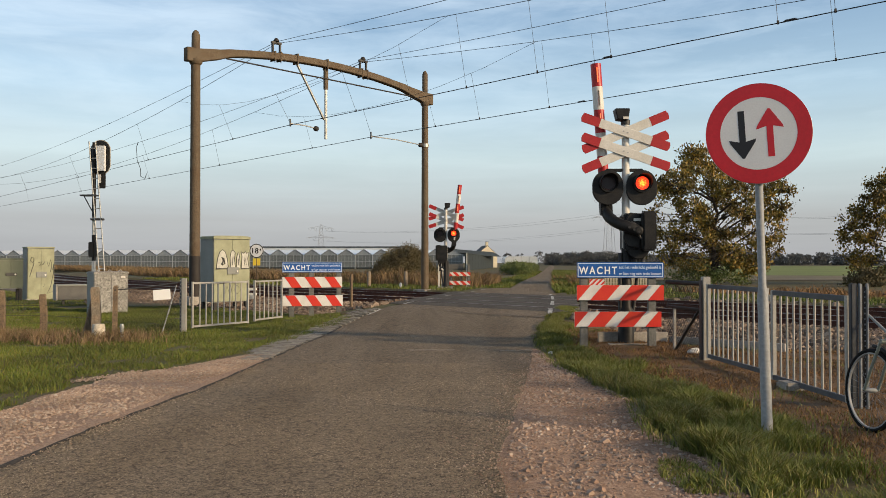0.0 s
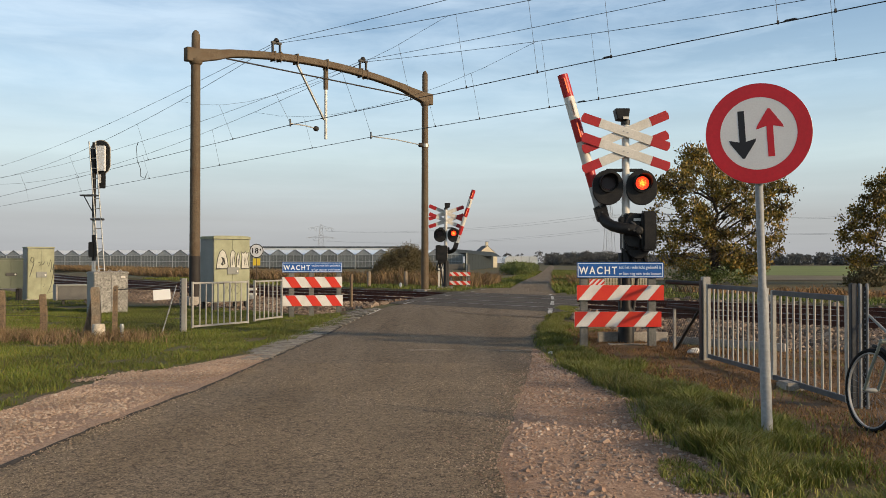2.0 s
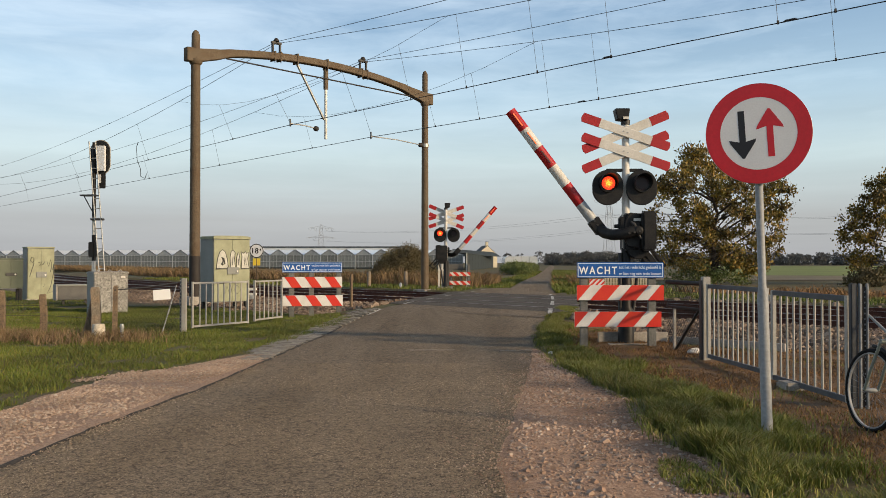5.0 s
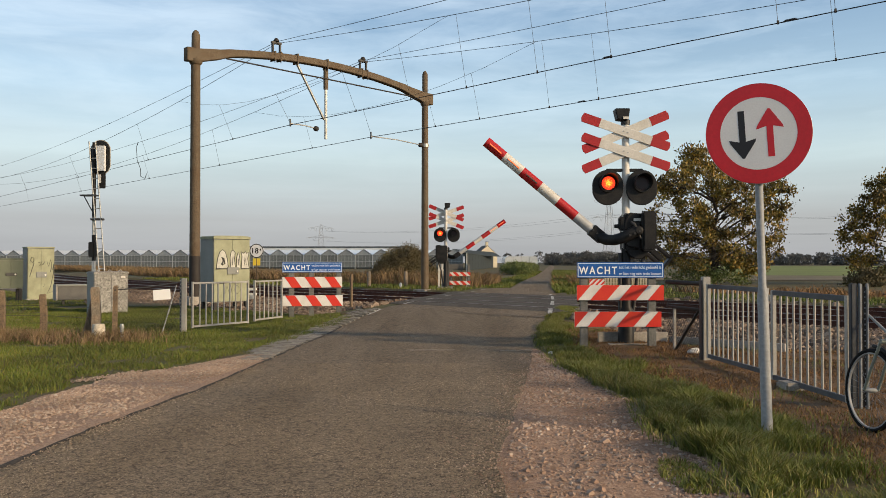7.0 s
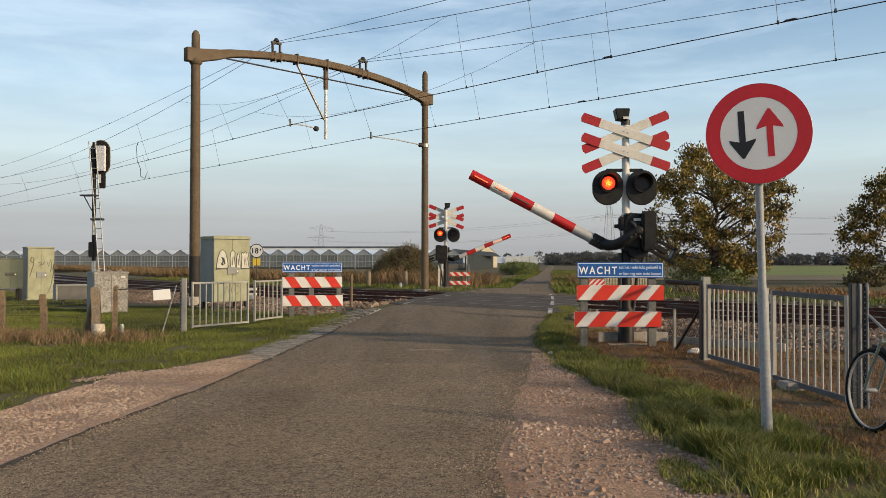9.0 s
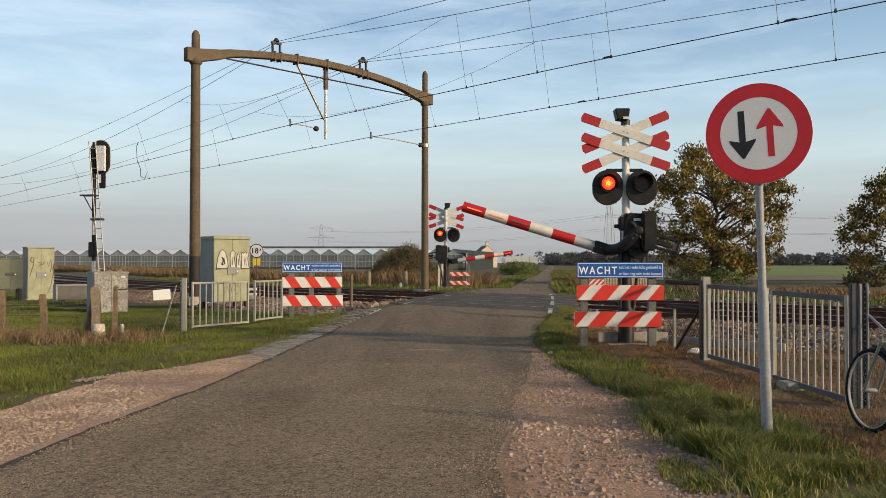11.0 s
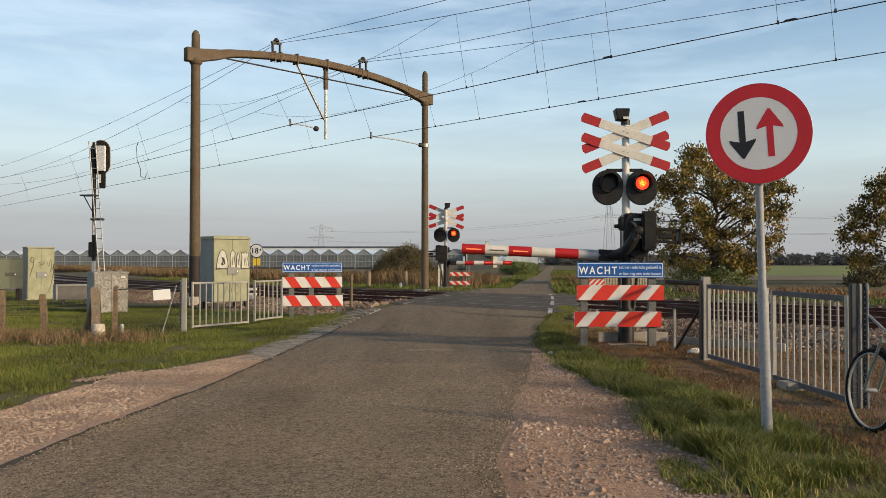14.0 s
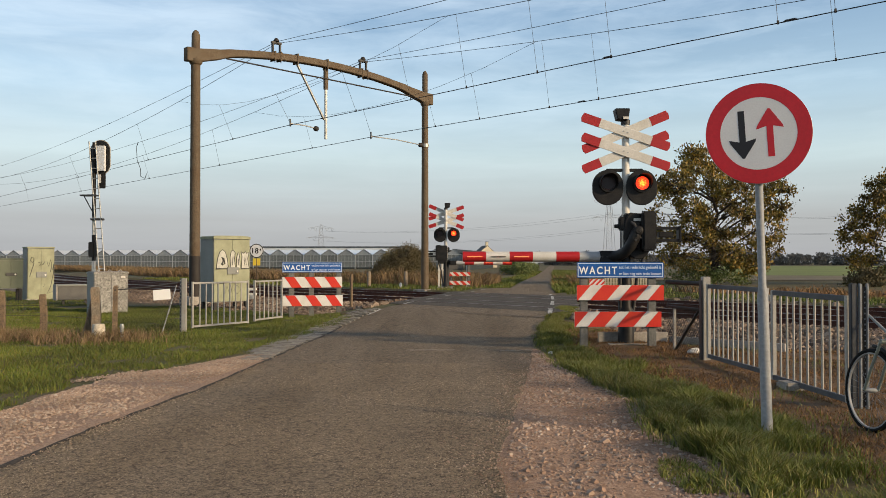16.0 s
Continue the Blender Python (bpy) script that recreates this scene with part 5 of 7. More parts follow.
cabinet(pose(-5.98, 24.0, 0.03, rz=46), 1.18, 0.70, 2.11, CABINET, CABINETGREY, "pale green sprayed-on steel relay cabinet on black legs", legs=0.26, cap=0.08, arch=0.02, fills=LETTERS, strokes=TAGS)
cabinet(pose(-14.8, 31.2, 0.03, rz=42), 0.95, 0.55, 1.95, CABINET, CABINETGREY, "pale green steel cabinet with scrawls beside the track", cap=0.05, strokes=LOOPS)
cabinet(pose(-15.4, 30.2, 0.05, rz=42), 0.84, 0.47, 1.5, GREENCAB, CABINETGREY, "dull green steel cabinet on dark legs", legs=0.42)
low_cabinet = cabinet(pose(-9.16, 23.4, -0.02, rz=38), 0.92, 0.65, 1.17, AGGREGATE, CABINETGREY, "low mottled grey concrete cabinet below the signal", cap=0.06, handle=False)


for x in (-0.3, 0.05, 0.34):
    part("lifting_eye", btube([(x + 0.05 * math.cos(a), 0.3, 1.16 + 0.055 * math.sin(a)) for a in [math.pi * k / 6 for k in range(7)]], 0.01, 5), GALV, low_cabinet)
part("label_plate", bbox(0.26, 0.38, -0.03, -0.0225, 1.0, 1.04, bevel=0), WHITE, low_cabinet)
BOXGREY = mat("dull box paint", (0.115, 0.112, 0.105), 0.7, var=0.2, fine=40, coarse=4, bump=0.1)


def make_small_trackside():
    g = thing("cable_box", pose(-11.95, 27.6, 0.03, rz=36), "low grey metal cable box on short legs", "box")
    part("body", bbox(-0.55, 0.52, 0, 0.45, 0.16, 0.60, bevel=0.02), BOXGREY, g)
    part("lid", bbox(-0.56, 0.53, -0.02, 0.47, 0.605, 0.66, bevel=0.015), CABINETGREY, g)
    part("end_plate", bbox(-0.60, -0.55, -0.01, 0.46, 0.15, 0.67, bevel=0.008), CONCRETE, g)
    for x in (-0.35, 0.35):
        part("leg", bbox(x - 0.04, x + 0.04, 0.1, 0.18, -0.1, 0.16, bevel=0), DARKSTEEL, g)
    # light signal seen from its back
    s = thing("railway_signal", pose(-10.12, 24.6, 0.0, rz=-8), "black and white railway signal post with oval plate and ladder", "railway signal")
    for z0, z1, mt in ((0, 1.45, WHITE), (1.45, 2.2, BLACK), (2.2, 2.7, WHITE), (2.7, 4.9, BLACK)):
        part("post_band", btube([(-0.02, 0, z0), (-0.02, 0, z1)], 0.055, 12), mt, s, "painted signal post section")
    o = [(0.30 * math.cos(a), 0.30 * math.sin(a) + (0.20 if math.sin(a) > 0 else -0.20)) for a in [2 * math.pi * i / 36 for i in range(36)]]
    pl = part("signal_plate", prism(o, -0.02, 0.02, 0.005), BLACK, s, "black oval signal plate", m=pose(0.17, 0, 4.45))
    o2 = [(x * 1.06, z * 1.035) for x, z in o]
    part("white_edge", prism(o2, 0.0, 0.012), WHITE, pl)
    part("white_cover", bbox(-0.04, 0.19, -0.12, -0.021, -0.40, 0.33, bevel=0.01), SIGNWHITE, pl, "white rear cover")
    part("small_plate", bbox(0.10, 0.34, -0.05, 0.02, 3.55, 4.08, bevel=0.02), BLACK, s)
    part("small_white", bbox(0.15, 0.22, -0.07, -0.05, 3.7, 3.95, bevel=0.0), SIGNWHITE, s)
    part("platform", bbox(-0.38, 0.06, -0.15, 0.15, 3.33, 3.37, bevel=0), DARKSTEEL, s)
    part("platform_stay", btube([(-0.33, 0, 3.33), (-0.05, 0, 2.85)], 0.015, 6), DARKSTEEL, s)
    part("relay_box", bbox(-0.14, 0.04, -0.1, 0.1, 1.55, 2.0, bevel=0.02), BLACK, s)
    for x0, x1 in ((0.30, -0.10), (0.465, 0.10)):
        part("ladder_rail", btube([(x0, -0.09, 0.0), (x1, -0.15, 4.9)], 0.021, 6), GALV, s)
    for i in range(16):
        z = 0.35 + i * 0.29
        k = z / 4.9
        part("rung", btube([(0.30 - 0.40 * k, -0.09 - 0.06 * k, z), (0.465 - 0.365 * k, -0.09 - 0.06 * k, z)], 0.015, 5), GALV, s)
    part("ladder_stay", bbox(-0.05, 0.30, -0.14, 0.02, 2.62, 2.68, bevel=0.004), DARKSTEEL, s)
    # kilometre plate
    k = thing("distance_marker", pose(-6.35, 28.9, -0.06), "round white distance marker with a yellow plate", "marker")
    part("post", btube([(0, 0, -0.3), (0, 0, 1.7)], 0.025, 8), PORTAL, k)
    p = part("disc", disc(0, 1.86, 0.24, -0.01, 0.01, 32), SIGNWHITE, k, "round white plate", m=pose(0, -0.03, 0))
    part("rim", disc(0, 1.86, 0.24, -0.013, -0.0105, 32, inner=0.21), DARKSTEEL, p)
    lettering("18", 0.26, 0.22, SIGNBLACK, p, pose(-0.15, -0.012, 1.77), bold=0.004)
    lettering("4", 0.13, 0.07, SIGNBLACK, p, pose(0.09, -0.012, 1.85), bold=0.002)
    part("yellow_plate", bbox(-0.13, 0.12, -0.02, 0.0, 1.36, 1.6, bevel=0), YELLOW, k, "yellow plate")
    b = thing("white_stub", pose(-6.4, 28.4, 0.25), "low white marker stubs beside the rail", "marker")
    part("stub", bbox(-0.25, 0.15, 0, 0.1, 0.05, 0.13, bevel=0.01), WHITE, b)
    part("stub", bbox(-0.25, 0.15, 0, 0.1, 0.22, 0.30, bevel=0.01), WHITE, b)
    c = thing("white_marker_post", pose(-1.8, 35.5, 0.2), "small white marker post by the track", "marker")
    part("post", btube([(0.03, 0, -0.2), (0.03, 0, 0.3), (0.03, 0, 0.36)], [0.06, 0.055, 0.03], 8), WHITE, c)


make_small_trackside()


# ---- growing things ----
GRASS = leafy("grass blades", [(0.105, 0.135, 0.018), (0.15, 0.17, 0.024), (0.078, 0.10, 0.015), (0.21, 0.195, 0.045), (0.125, 0.15, 0.022), (0.27, 0.205, 0.085)], 0.6)
LAWN = leafy("lawn blades", [(0.08, 0.112, 0.013), (0.11, 0.142, 0.017), (0.064, 0.09, 0.01), (0.14, 0.148, 0.022), (0.096, 0.12, 0.014), (0.18, 0.14, 0.04)], 0.65)
DEADGRASS = leafy("dead grass blades", [(0.23, 0.115, 0.045), (0.12, 0.062, 0.026), (0.36, 0.20, 0.08), (0.07, 0.04, 0.019), (0.20, 0.115, 0.046)], 0.8)
STRAW = leafy("pale straw", [(0.23, 0.15, 0.085), (0.17, 0.11, 0.06), (0.29, 0.20, 0.12), (0.12, 0.10, 0.036), (0.20, 0.115, 0.065), (0.10, 0.10, 0.026)], 0.8)
REED = leafy("dry reeds", [(0.22, 0.135, 0.065), (0.15, 0.092, 0.045), (0.27, 0.18, 0.09), (0.11, 0.078, 0.04), (0.18, 0.14, 0.05)], 0.8)
LEAVES = leafy("autumn leaves", [(0.095, 0.088, 0.016), (0.24, 0.155, 0.02), (0.065, 0.068, 0.014), (0.17, 0.125, 0.02), (0.32, 0.19, 0.024), (0.12, 0.072, 0.016), (0.135, 0.115, 0.018)], 0.55, 0.95)
BUSHLEAF = leafy("bush leaves", [(0.10, 0.085, 0.038), (0.135, 0.10, 0.045), (0.075, 0.07, 0.03), (0.15, 0.115, 0.055)], 0.7)
HEDGELEAF = leafy("hedge leaves", [(0.07, 0.10, 0.022), (0.11, 0.14, 0.032), (0.055, 0.08, 0.02), (0.14, 0.15, 0.04)], 0.6)
# the far wood's blue-grey is distance haze, put into the leaf colours
HAZYLEAF = leafy("hazed far wood leaves", [(0.095, 0.108, 0.112), (0.115, 0.115, 0.108), (0.09, 0.10, 0.11), (0.115, 0.112, 0.108)], 0.9)
BARK = mat("bark", (0.06, 0.047, 0.035), 0.9, var=0.4, fine=30, coarse=5, bump=0.6)


def blades(name, spots, material, label, category, seed, width=0.005, simple=False, lean_by=(0.15, 1.15)):
    """Bent blades of grass; spots yields (x, y, z, height)."""
    r = random.Random(seed)
    v, f = [], []
    for x, y, z, hh in spots:
        a, b = r.uniform(0, 6.28), r.uniform(0, 6.28)
        w = width * r.uniform(0.7, 1.6)
        cx, sx = math.cos(a) * w, math.sin(a) * w
        lean = hh * r.uniform(*lean_by)
        bx, by = math.cos(b) * lean, math.sin(b) * lean
        k = len(v)
        if simple:
            v += [(x - cx, y - sx, z - 0.01), (x + cx, y + sx, z - 0.01), (x + bx + cx * 0.4, y + by + sx * 0.4, z + hh * 0.95), (x + bx - cx * 0.4, y + by - sx * 0.4, z + hh * 0.95)]
            f.append((k, k + 1, k + 2, k + 3))
            continue
        v += [(x - cx, y - sx, z - 0.01), (x + cx, y + sx, z - 0.01), (x + bx * 0.35 + cx * 0.8, y + by * 0.35 + sx * 0.8, z + hh * 0.6), (x + bx * 0.35 - cx * 0.8, y + by * 0.35 - sx * 0.8, z + hh * 0.6), (x + bx, y + by, z + hh * 0.95)]
        f += [(k, k + 1, k + 2, k + 3), (k + 3, k + 2, k + 4)]
    ob = raw(name, v, f, material)
    return tagged(ob, label, category, kind="stuff")


def between(left, right, y0, y1, n, seed, hh, clump=0.0, ybias=1.0, thresh=-1.0, zf=None):
    r = random.Random(seed)
    out = []
    while len(out) < n:
        y = y0 + (y1 - y0) * r.random() ** ybias
        a, b = edge_x(left, y), edge_x(right, y)
        x = r.uniform(a, b)
        k = noise.noise((x * 1.3, y * 1.3, seed)) + 0.5 * noise.noise((x * 4.0, y * 4.0, seed + 5))
        # ragged edges
        e = min(x - a, b - x) / 0.25
        if k < thresh + (max(0, 1 - e) * 0.9 if e < 1 else 0):
            if r.random() < 0.93:
                continue
        out.append((x, y, (zf or ground_z)(x, y), r.uniform(*hh) * (1 + clump * k)))
    return out


VERGE_IN = [(1.65, 3), (1.65, 5.05), (1.81, 5.75), (1.82, 6.1), (1.62, 6.5), (1.60, 7.0), (1.82, 8.4), (1.70, 9.4), (1.58, 10.5), (1.45, 11.5), (1.42, 12.4), (1.5, 14), (1.58, 15), (1.95, 16.7), (2.42, 18.5), (2.75, 20.5)]
VERGE_OUT = [(3.0, 3), (3.0, 5.5), (3.05, 7), (2.95, 9), (2.75, 11), (2.45, 13), (2.3, 14.6), (2.6, 16.5), (3.0, 18), (3.3, 20.5)]
PATCH_IN, PATCH_OUT = [(1.50, 5.05), (1.40, 5.5), (1.52, 6.0)], [(1.75, 5.05), (1.78, 5.5), (1.68, 6.0)]
blades("verge_grass", between(VERGE_IN, VERGE_OUT, 3.9, 9.0, 50000, 11, (0.02, 0.14), 1.2, 1.0, -0.08) + between(VERGE_IN, VERGE_OUT, 9.0, 15.5, 30000, 12, (0.02, 0.105), 1.1, 1.0, -0.15) + between(VERGE_IN, VERGE_OUT, 15.5, 20.0, 9000, 17, (0.025, 0.08), 0.8, 1.0, -0.3) + between(PATCH_IN, PATCH_OUT, 5.1, 5.95, 1700, 18, (0.02, 0.07), 0.8, 1.0, -0.2),
       GRASS, "tufted green verge grass beside the gravel", "grass", 1, 0.0032)
DRY_IN = [(2.5, 3), (2.6, 5.5), (2.75, 7), (2.7, 9), (2.5, 11), (2.1, 13), (1.9, 15), (2.3, 17)]
DRY_OUT = [(8.4, 3), (8.4, 6), (8.2, 9.5), (7.2, 11), (5.2, 13), (3.6, 14.6), (3.1, 15.5), (2.9, 17)]
blades("dead_grass", between(DRY_IN, DRY_OUT, 5.0, 15.5, 85000, 13, (0.010, 0.048), 0.9, 1.0, -0.5), DEADGRASS, "brown flattened dead grass under the gate", "grass", 2, 0.0034, False, (0.4, 1.7))
blades("track_grass", between(DRY_IN, DRY_OUT, 5.0, 15.5, 2200, 19, (0.02, 0.08), 0.9, 1.0, 0.25), GRASS, "sparse green tufts in the dead grass", "grass", 20, 0.003)
LEFT_IN = [(-30, 7), (-28, 24)]
LEFT_OUT = [(-4.35, 7), (-4.15, 7.8), (-4.12, 9), (-4.05, 10.4), (-3.5, 11.4), (-3.0, 12.8), (-2.92, 13.2), (-2.55, 16.5), (-1.95, 19.4), (-2.5, 20.5), (-3.3, 21.2), (-6.1, 24), (-8.1, 26)]
LEFT_MID = [(-10.5, 7), (-11.5, 12), (-12, 26)]
blades("verge_grass", between(LEFT_MID, LEFT_OUT, 7.2, 25.6, 230000, 14, (0.012, 0.058), 0.9, 1.0, -0.40), LAWN, "short green verge grass on the far roadside", "grass", 3, 0.0042, True)
blades("verge_grass", between(LEFT_IN, LEFT_MID, 9.0, 27, 40000, 15, (0.03, 0.09), 0.8), LAWN, "rough green grass beside the railway strip", "grass", 4, 0.008, True)
dry_line = []
_r = random.Random(21)
for _ in range(17000):
    k = _r.random()
    x = -11.5 + 6.0 * k + _r.gauss(0, 0.35)
    y = 15.7 - 0.6 * k + _r.gauss(0, 0.42)
    if noise.noise((x * 1.6, y * 1.6, 2.0)) < -0.15:
        continue
    dry_line.append((x, y, ground_z(x, y), _r.uniform(0.05, 0.27)))
blades("dead_grass", dry_line, STRAW, "pale withered grass along the wooden fence", "grass", 5, 0.0034)


def beyond(t0, t1, q0, q1, n, hh, seed, clear=0.4):
    r = random.Random(seed)
    out = []
    for _ in range(n):
        p = line_at(r.uniform(t0, t1), r.uniform(q0, q1))
        if on_road(p.x, p.y, clear):
            continue
        k = noise.noise((p.x * 0.7, p.y * 0.7, 3.0))
        out.append((p.x, p.y, ground_z(p.x, p.y), r.uniform(*hh) * (1 + 0.5 * k)))
    return out


blades("reeds", beyond(-130, -1.5, 13.2, 17.0, 48000, (0.3, 0.85), 31, 1.2), REED, "tall dry brown reeds beyond the tracks", "reeds", 6, 0.016)
blades("reeds", beyond(-15.0, -4.0, 17.5, 29.0, 12000, (0.3, 0.85), 32, 1.2), REED, "brown dry weeds beside the far road edge", "reeds", 7, 0.016)
blades("track_grass", beyond(-30, -3, -7.5, -0.8, 45000, (0.02, 0.07), 35), LAWN, "short green grass between the cabinets and the ballast", "grass", 14, 0.007, True)
blades("track_grass", beyond(-30, 26, 9.9, 13.4, 22000, (0.04, 0.14), 33), LAWN, "green grass along the far side of the tracks", "grass", 8, 0.014)
blades("track_grass", beyond(9, 26, 13.0, 20.0, 7000, (0.08, 0.4), 34, 1.2), DEADGRASS, "brownish weeds beyond the tracks", "grass", 9, 0.014)


def roadside(rows, sgn, y0, y1, n, hh, seed, wide):
    r = random.Random(seed)
    out = []
    for _ in range(n):
        y = y0 + (y1 - y0) * r.random() ** 1.4
        x = edge_x(rows, y) + sgn * (0.06 + abs(r.gauss(0, wide)))
        out.append((x, y, ground_z(x, y), r.uniform(*hh)))
    return out


blades("roadside_grass", roadside(ROAD_R, 1, 36, 160, 9000, (0.12, 0.4), 41, 2.2), LAWN, "green roadside grass along the far road", "grass", 10, 0.03)
blades("roadside_grass", roadside(ROAD_L, -1, 42, 150, 7000, (0.06, 0.2), 42, 0.8), LAWN, "green grass strip along the far road", "grass", 11, 0.03)
blades("roadside_grass", roadside(ROAD_R, 1, 30.5, 60, 12000, (0.06, 0.2), 44, 1.6), LAWN, "green grass beside the road beyond the tracks", "grass", 13, 0.014)
blades("roadside_weeds", roadside(ROAD_R, 1, 40, 75, 300, (0.2, 0.5), 43, 1.6), DEADGRASS, "withered weeds along the far road", "weeds", 12, 0.03)


def leaf_cloud(centres, per, spread, size, seed):
    """Vertices and faces of many small leaves round given centres."""
    r = random.Random(seed)
    v, f = [], []
    for c in centres:
        for _ in range(per):
            p = Vector(c) + Vector((r.gauss(0, spread), r.gauss(0, spread), r.gauss(0, spread * 0.8)))
            m = Euler((r.uniform(0, 6.3), r.uniform(0, 6.3), r.uniform(0, 6.3))).to_matrix()
            s = r.uniform(0.6, 1.25) * size
            k = len(v)
            for a, b, c2 in ((-0.5, 0, 0), (0, 0.33, 0.08), (0.55, 0, 0), (0, -0.33, 0.08)):
                v.append(tuple(p + m @ Vector((a * s, b * s, c2 * s))))
            f.append((k, k + 1, k + 2, k + 3))
    return v, f


def make_tree(x, y, height, reach, seed, label, trunk_r, clumps, profile, leaf=0.18, gap=0.01):
    """A tapered trunk, bent limbs out to clumps of leaves, and gaps between; profile: width of the crown by height."""
    r = random.Random(seed)
    g = thing("tree", pose(x, y, ground_z(x, y)), label, "tree", "autumn trees")
    bm = bmesh.new()
    zs, ws = [k * height for k, _ in profile], [w * reach for _, w in profile]
    top = height * 0.86
    sway = [Vector((0.10 * noise.noise((k * 0.9, seed, 0)) * k, 0.10 * noise.noise((k * 0.9, seed, 5)) * k, top * k / 9)) for k in range(10)]
    tube(bm, [Vector((0, 0, -0.3))] + sway, [trunk_r * 1.35] + [trunk_r * (1 - 0.88 * (k / 9) ** 0.8) for k in range(10)], 10)

    def on_trunk(z):
        k = max(0.0, min(8.999, z / top * 9))
        return sway[int(k)].lerp(sway[int(k) + 1], k - int(k))
    centres = []
    while len(centres) < clumps:
        z = r.uniform(zs[0], zs[-1])
        wide = float(np.interp(z, zs, ws))
        if r.random() > (wide / reach) ** 1.3 + 0.08:
            continue
        a = r.uniform(0, 6.283)
        k = r.random() ** 0.42
        k *= 1 + 0.16 * noise.noise((math.cos(a) * 2.2, math.sin(a) * 2.2, z * 0.8 + seed))
        c = Vector((math.cos(a) * wide * k, math.sin(a) * wide * k, z))
        if noise.noise((c.x * 0.55, c.y * 0.55, c.z * 0.75 + seed * 3)) < gap:
            continue
        centres.append(c)
    limbs = []
    for c in centres[::16]:
        out = Vector((c.x, c.y, 0)).length
        foot = on_trunk(max(height * 0.12, c.z - out * r.uniform(0.35, 0.8)))
        mid = foot.lerp(c, 0.5) + Vector((r.gauss(0, 0.15), r.gauss(0, 0.15), r.uniform(-0.1, 0.2)))
        q = trunk_r * r.uniform(0.22, 0.34)
        line = [foot, foot.lerp(mid, 0.5) + Vector((0, 0, 0.06)), mid, mid.lerp(c, 0.5) + Vector((r.gauss(0, 0.1), 0, r.gauss(0, 0.1))), c]
        tube(bm, line, [q, q * 0.8, q * 0.55, q * 0.35, 0.008], 6)
        limbs += line[1:]
    for c in centres:
        # each clump hangs on a twig from the limb next to it
        p = min(limbs, key=lambda q: (q - c).length + (0.8 if q.z > c.z else 0.0))
        tube(bm, [p, p.lerp(c, 0.5) + Vector((r.gauss(0, 0.08), r.gauss(0, 0.08), r.gauss(0.05, 0.06))), c], [0.020, 0.014, 0.005], 4)
    part("trunk", bm, BARK, g, "dark trunk and limbs")
    v, f = [], []
    for i, c in enumerate(centres):
        edge = Vector((c.x, c.y, 0)).length / float(np.interp(c.z, zs, ws))
        a, b = leaf_cloud([c], int(r.uniform(50, 110) * (1.15 - 0.4 * edge)), r.uniform(0.15, 0.26), leaf, seed * 1000 + i)
        f += [tuple(len(v) + k for k in q) for q in b]
        v += a
    tagged(raw("crown", v, f, LEAVES, g), "thinning olive and ochre foliage", kind="stuff")
    return g


ROUND_CROWN = [(0.06, 0.46), (0.12, 0.76), (0.22, 0.90), (0.34, 0.98), (0.50, 1.0), (0.64, 0.93), (0.80, 0.70), (0.92, 0.40), (0.99, 0.12)]
make_tree(16.6, 52.0, 9.1, 4.55, 5, "autumn tree with thinning olive and ochre leaves beyond the tracks", 0.24, 370, ROUND_CROWN)
make_tree(28.6, 52.0, 7.5, 4.0, 8, "smaller autumn tree with darker green leaves", 0.18, 270, ROUND_CROWN)


def make_bush(x, y, w, d, hh, seed, material, label, n=160, per=26, size=0.16, name="bush", spread=0.16, drop=0.55, rough=0.35):
    r = random.Random(seed)
    g = thing(name, pose(x, y, ground_z(x, y)), label, name, kind="")
    bm = bmesh.new()
    cs = []
    for i in range(n):
        a, k = r.uniform(0, 6.28), r.random() ** 0.5
        px, py = math.cos(a) * k * w / 2, math.sin(a) * k * d / 2
        top = hh * (1 - drop * k ** 2.5) * (0.75 + rough * noise.noise((px * 1.2, py * 1.2, seed)))
        pz = top * r.uniform(0.12, 1.0) ** 0.7
        cs.append((px, py, pz))
        if i % 16 == 0:
            tube(bm, [(px * 0.2, py * 0.2, -0.1), (px * 0.6, py * 0.6, pz * 0.6), (px, py, pz)], [0.03, 0.02, 0.008], 4)
    part("stems", bm, BARK, g, "bare stems")
    v, f = leaf_cloud(cs, per, spread * max(1, hh / 2), size, seed)
    tagged(raw("foliage", v, f, material, g), "dense small foliage", kind="stuff")


make_bush(-2.1, 46.0, 3.4, 2.6, 2.75, 3, BUSHLEAF, "rounded olive-brown bush behind the portal column", n=1500, per=34, size=0.075, spread=0.11, drop=0.7, rough=0.12)
make_bush(27.0, 42.0, 3.0, 2.0, 1.1, 4, BUSHLEAF, "low brown bush beyond the tracks", n=80)
make_bush(23.6, 47.0, 2.4, 1.6, 1.2, 6, BUSHLEAF, "low reddish-green shrub beyond the tracks", n=70)
make_bush(15.8, 50.5, 5.0, 1.8, 1.5, 9, HEDGELEAF, "low undergrowth at the foot of the tree", n=220, per=20, size=0.10)
# clipped hedge along the far road
for i in range(6):
    y = 98 + i * 12
    x = edge_x(ROAD_L, y) - 2.6
    make_bush(x, y, 3.0, 14.0, 1.65, 50 + i, HEDGELEAF, "green roadside hedge in front of the greenhouse", n=420, per=20, size=0.17, name="hedge", spread=0.17, drop=0.25, rough=0.3)


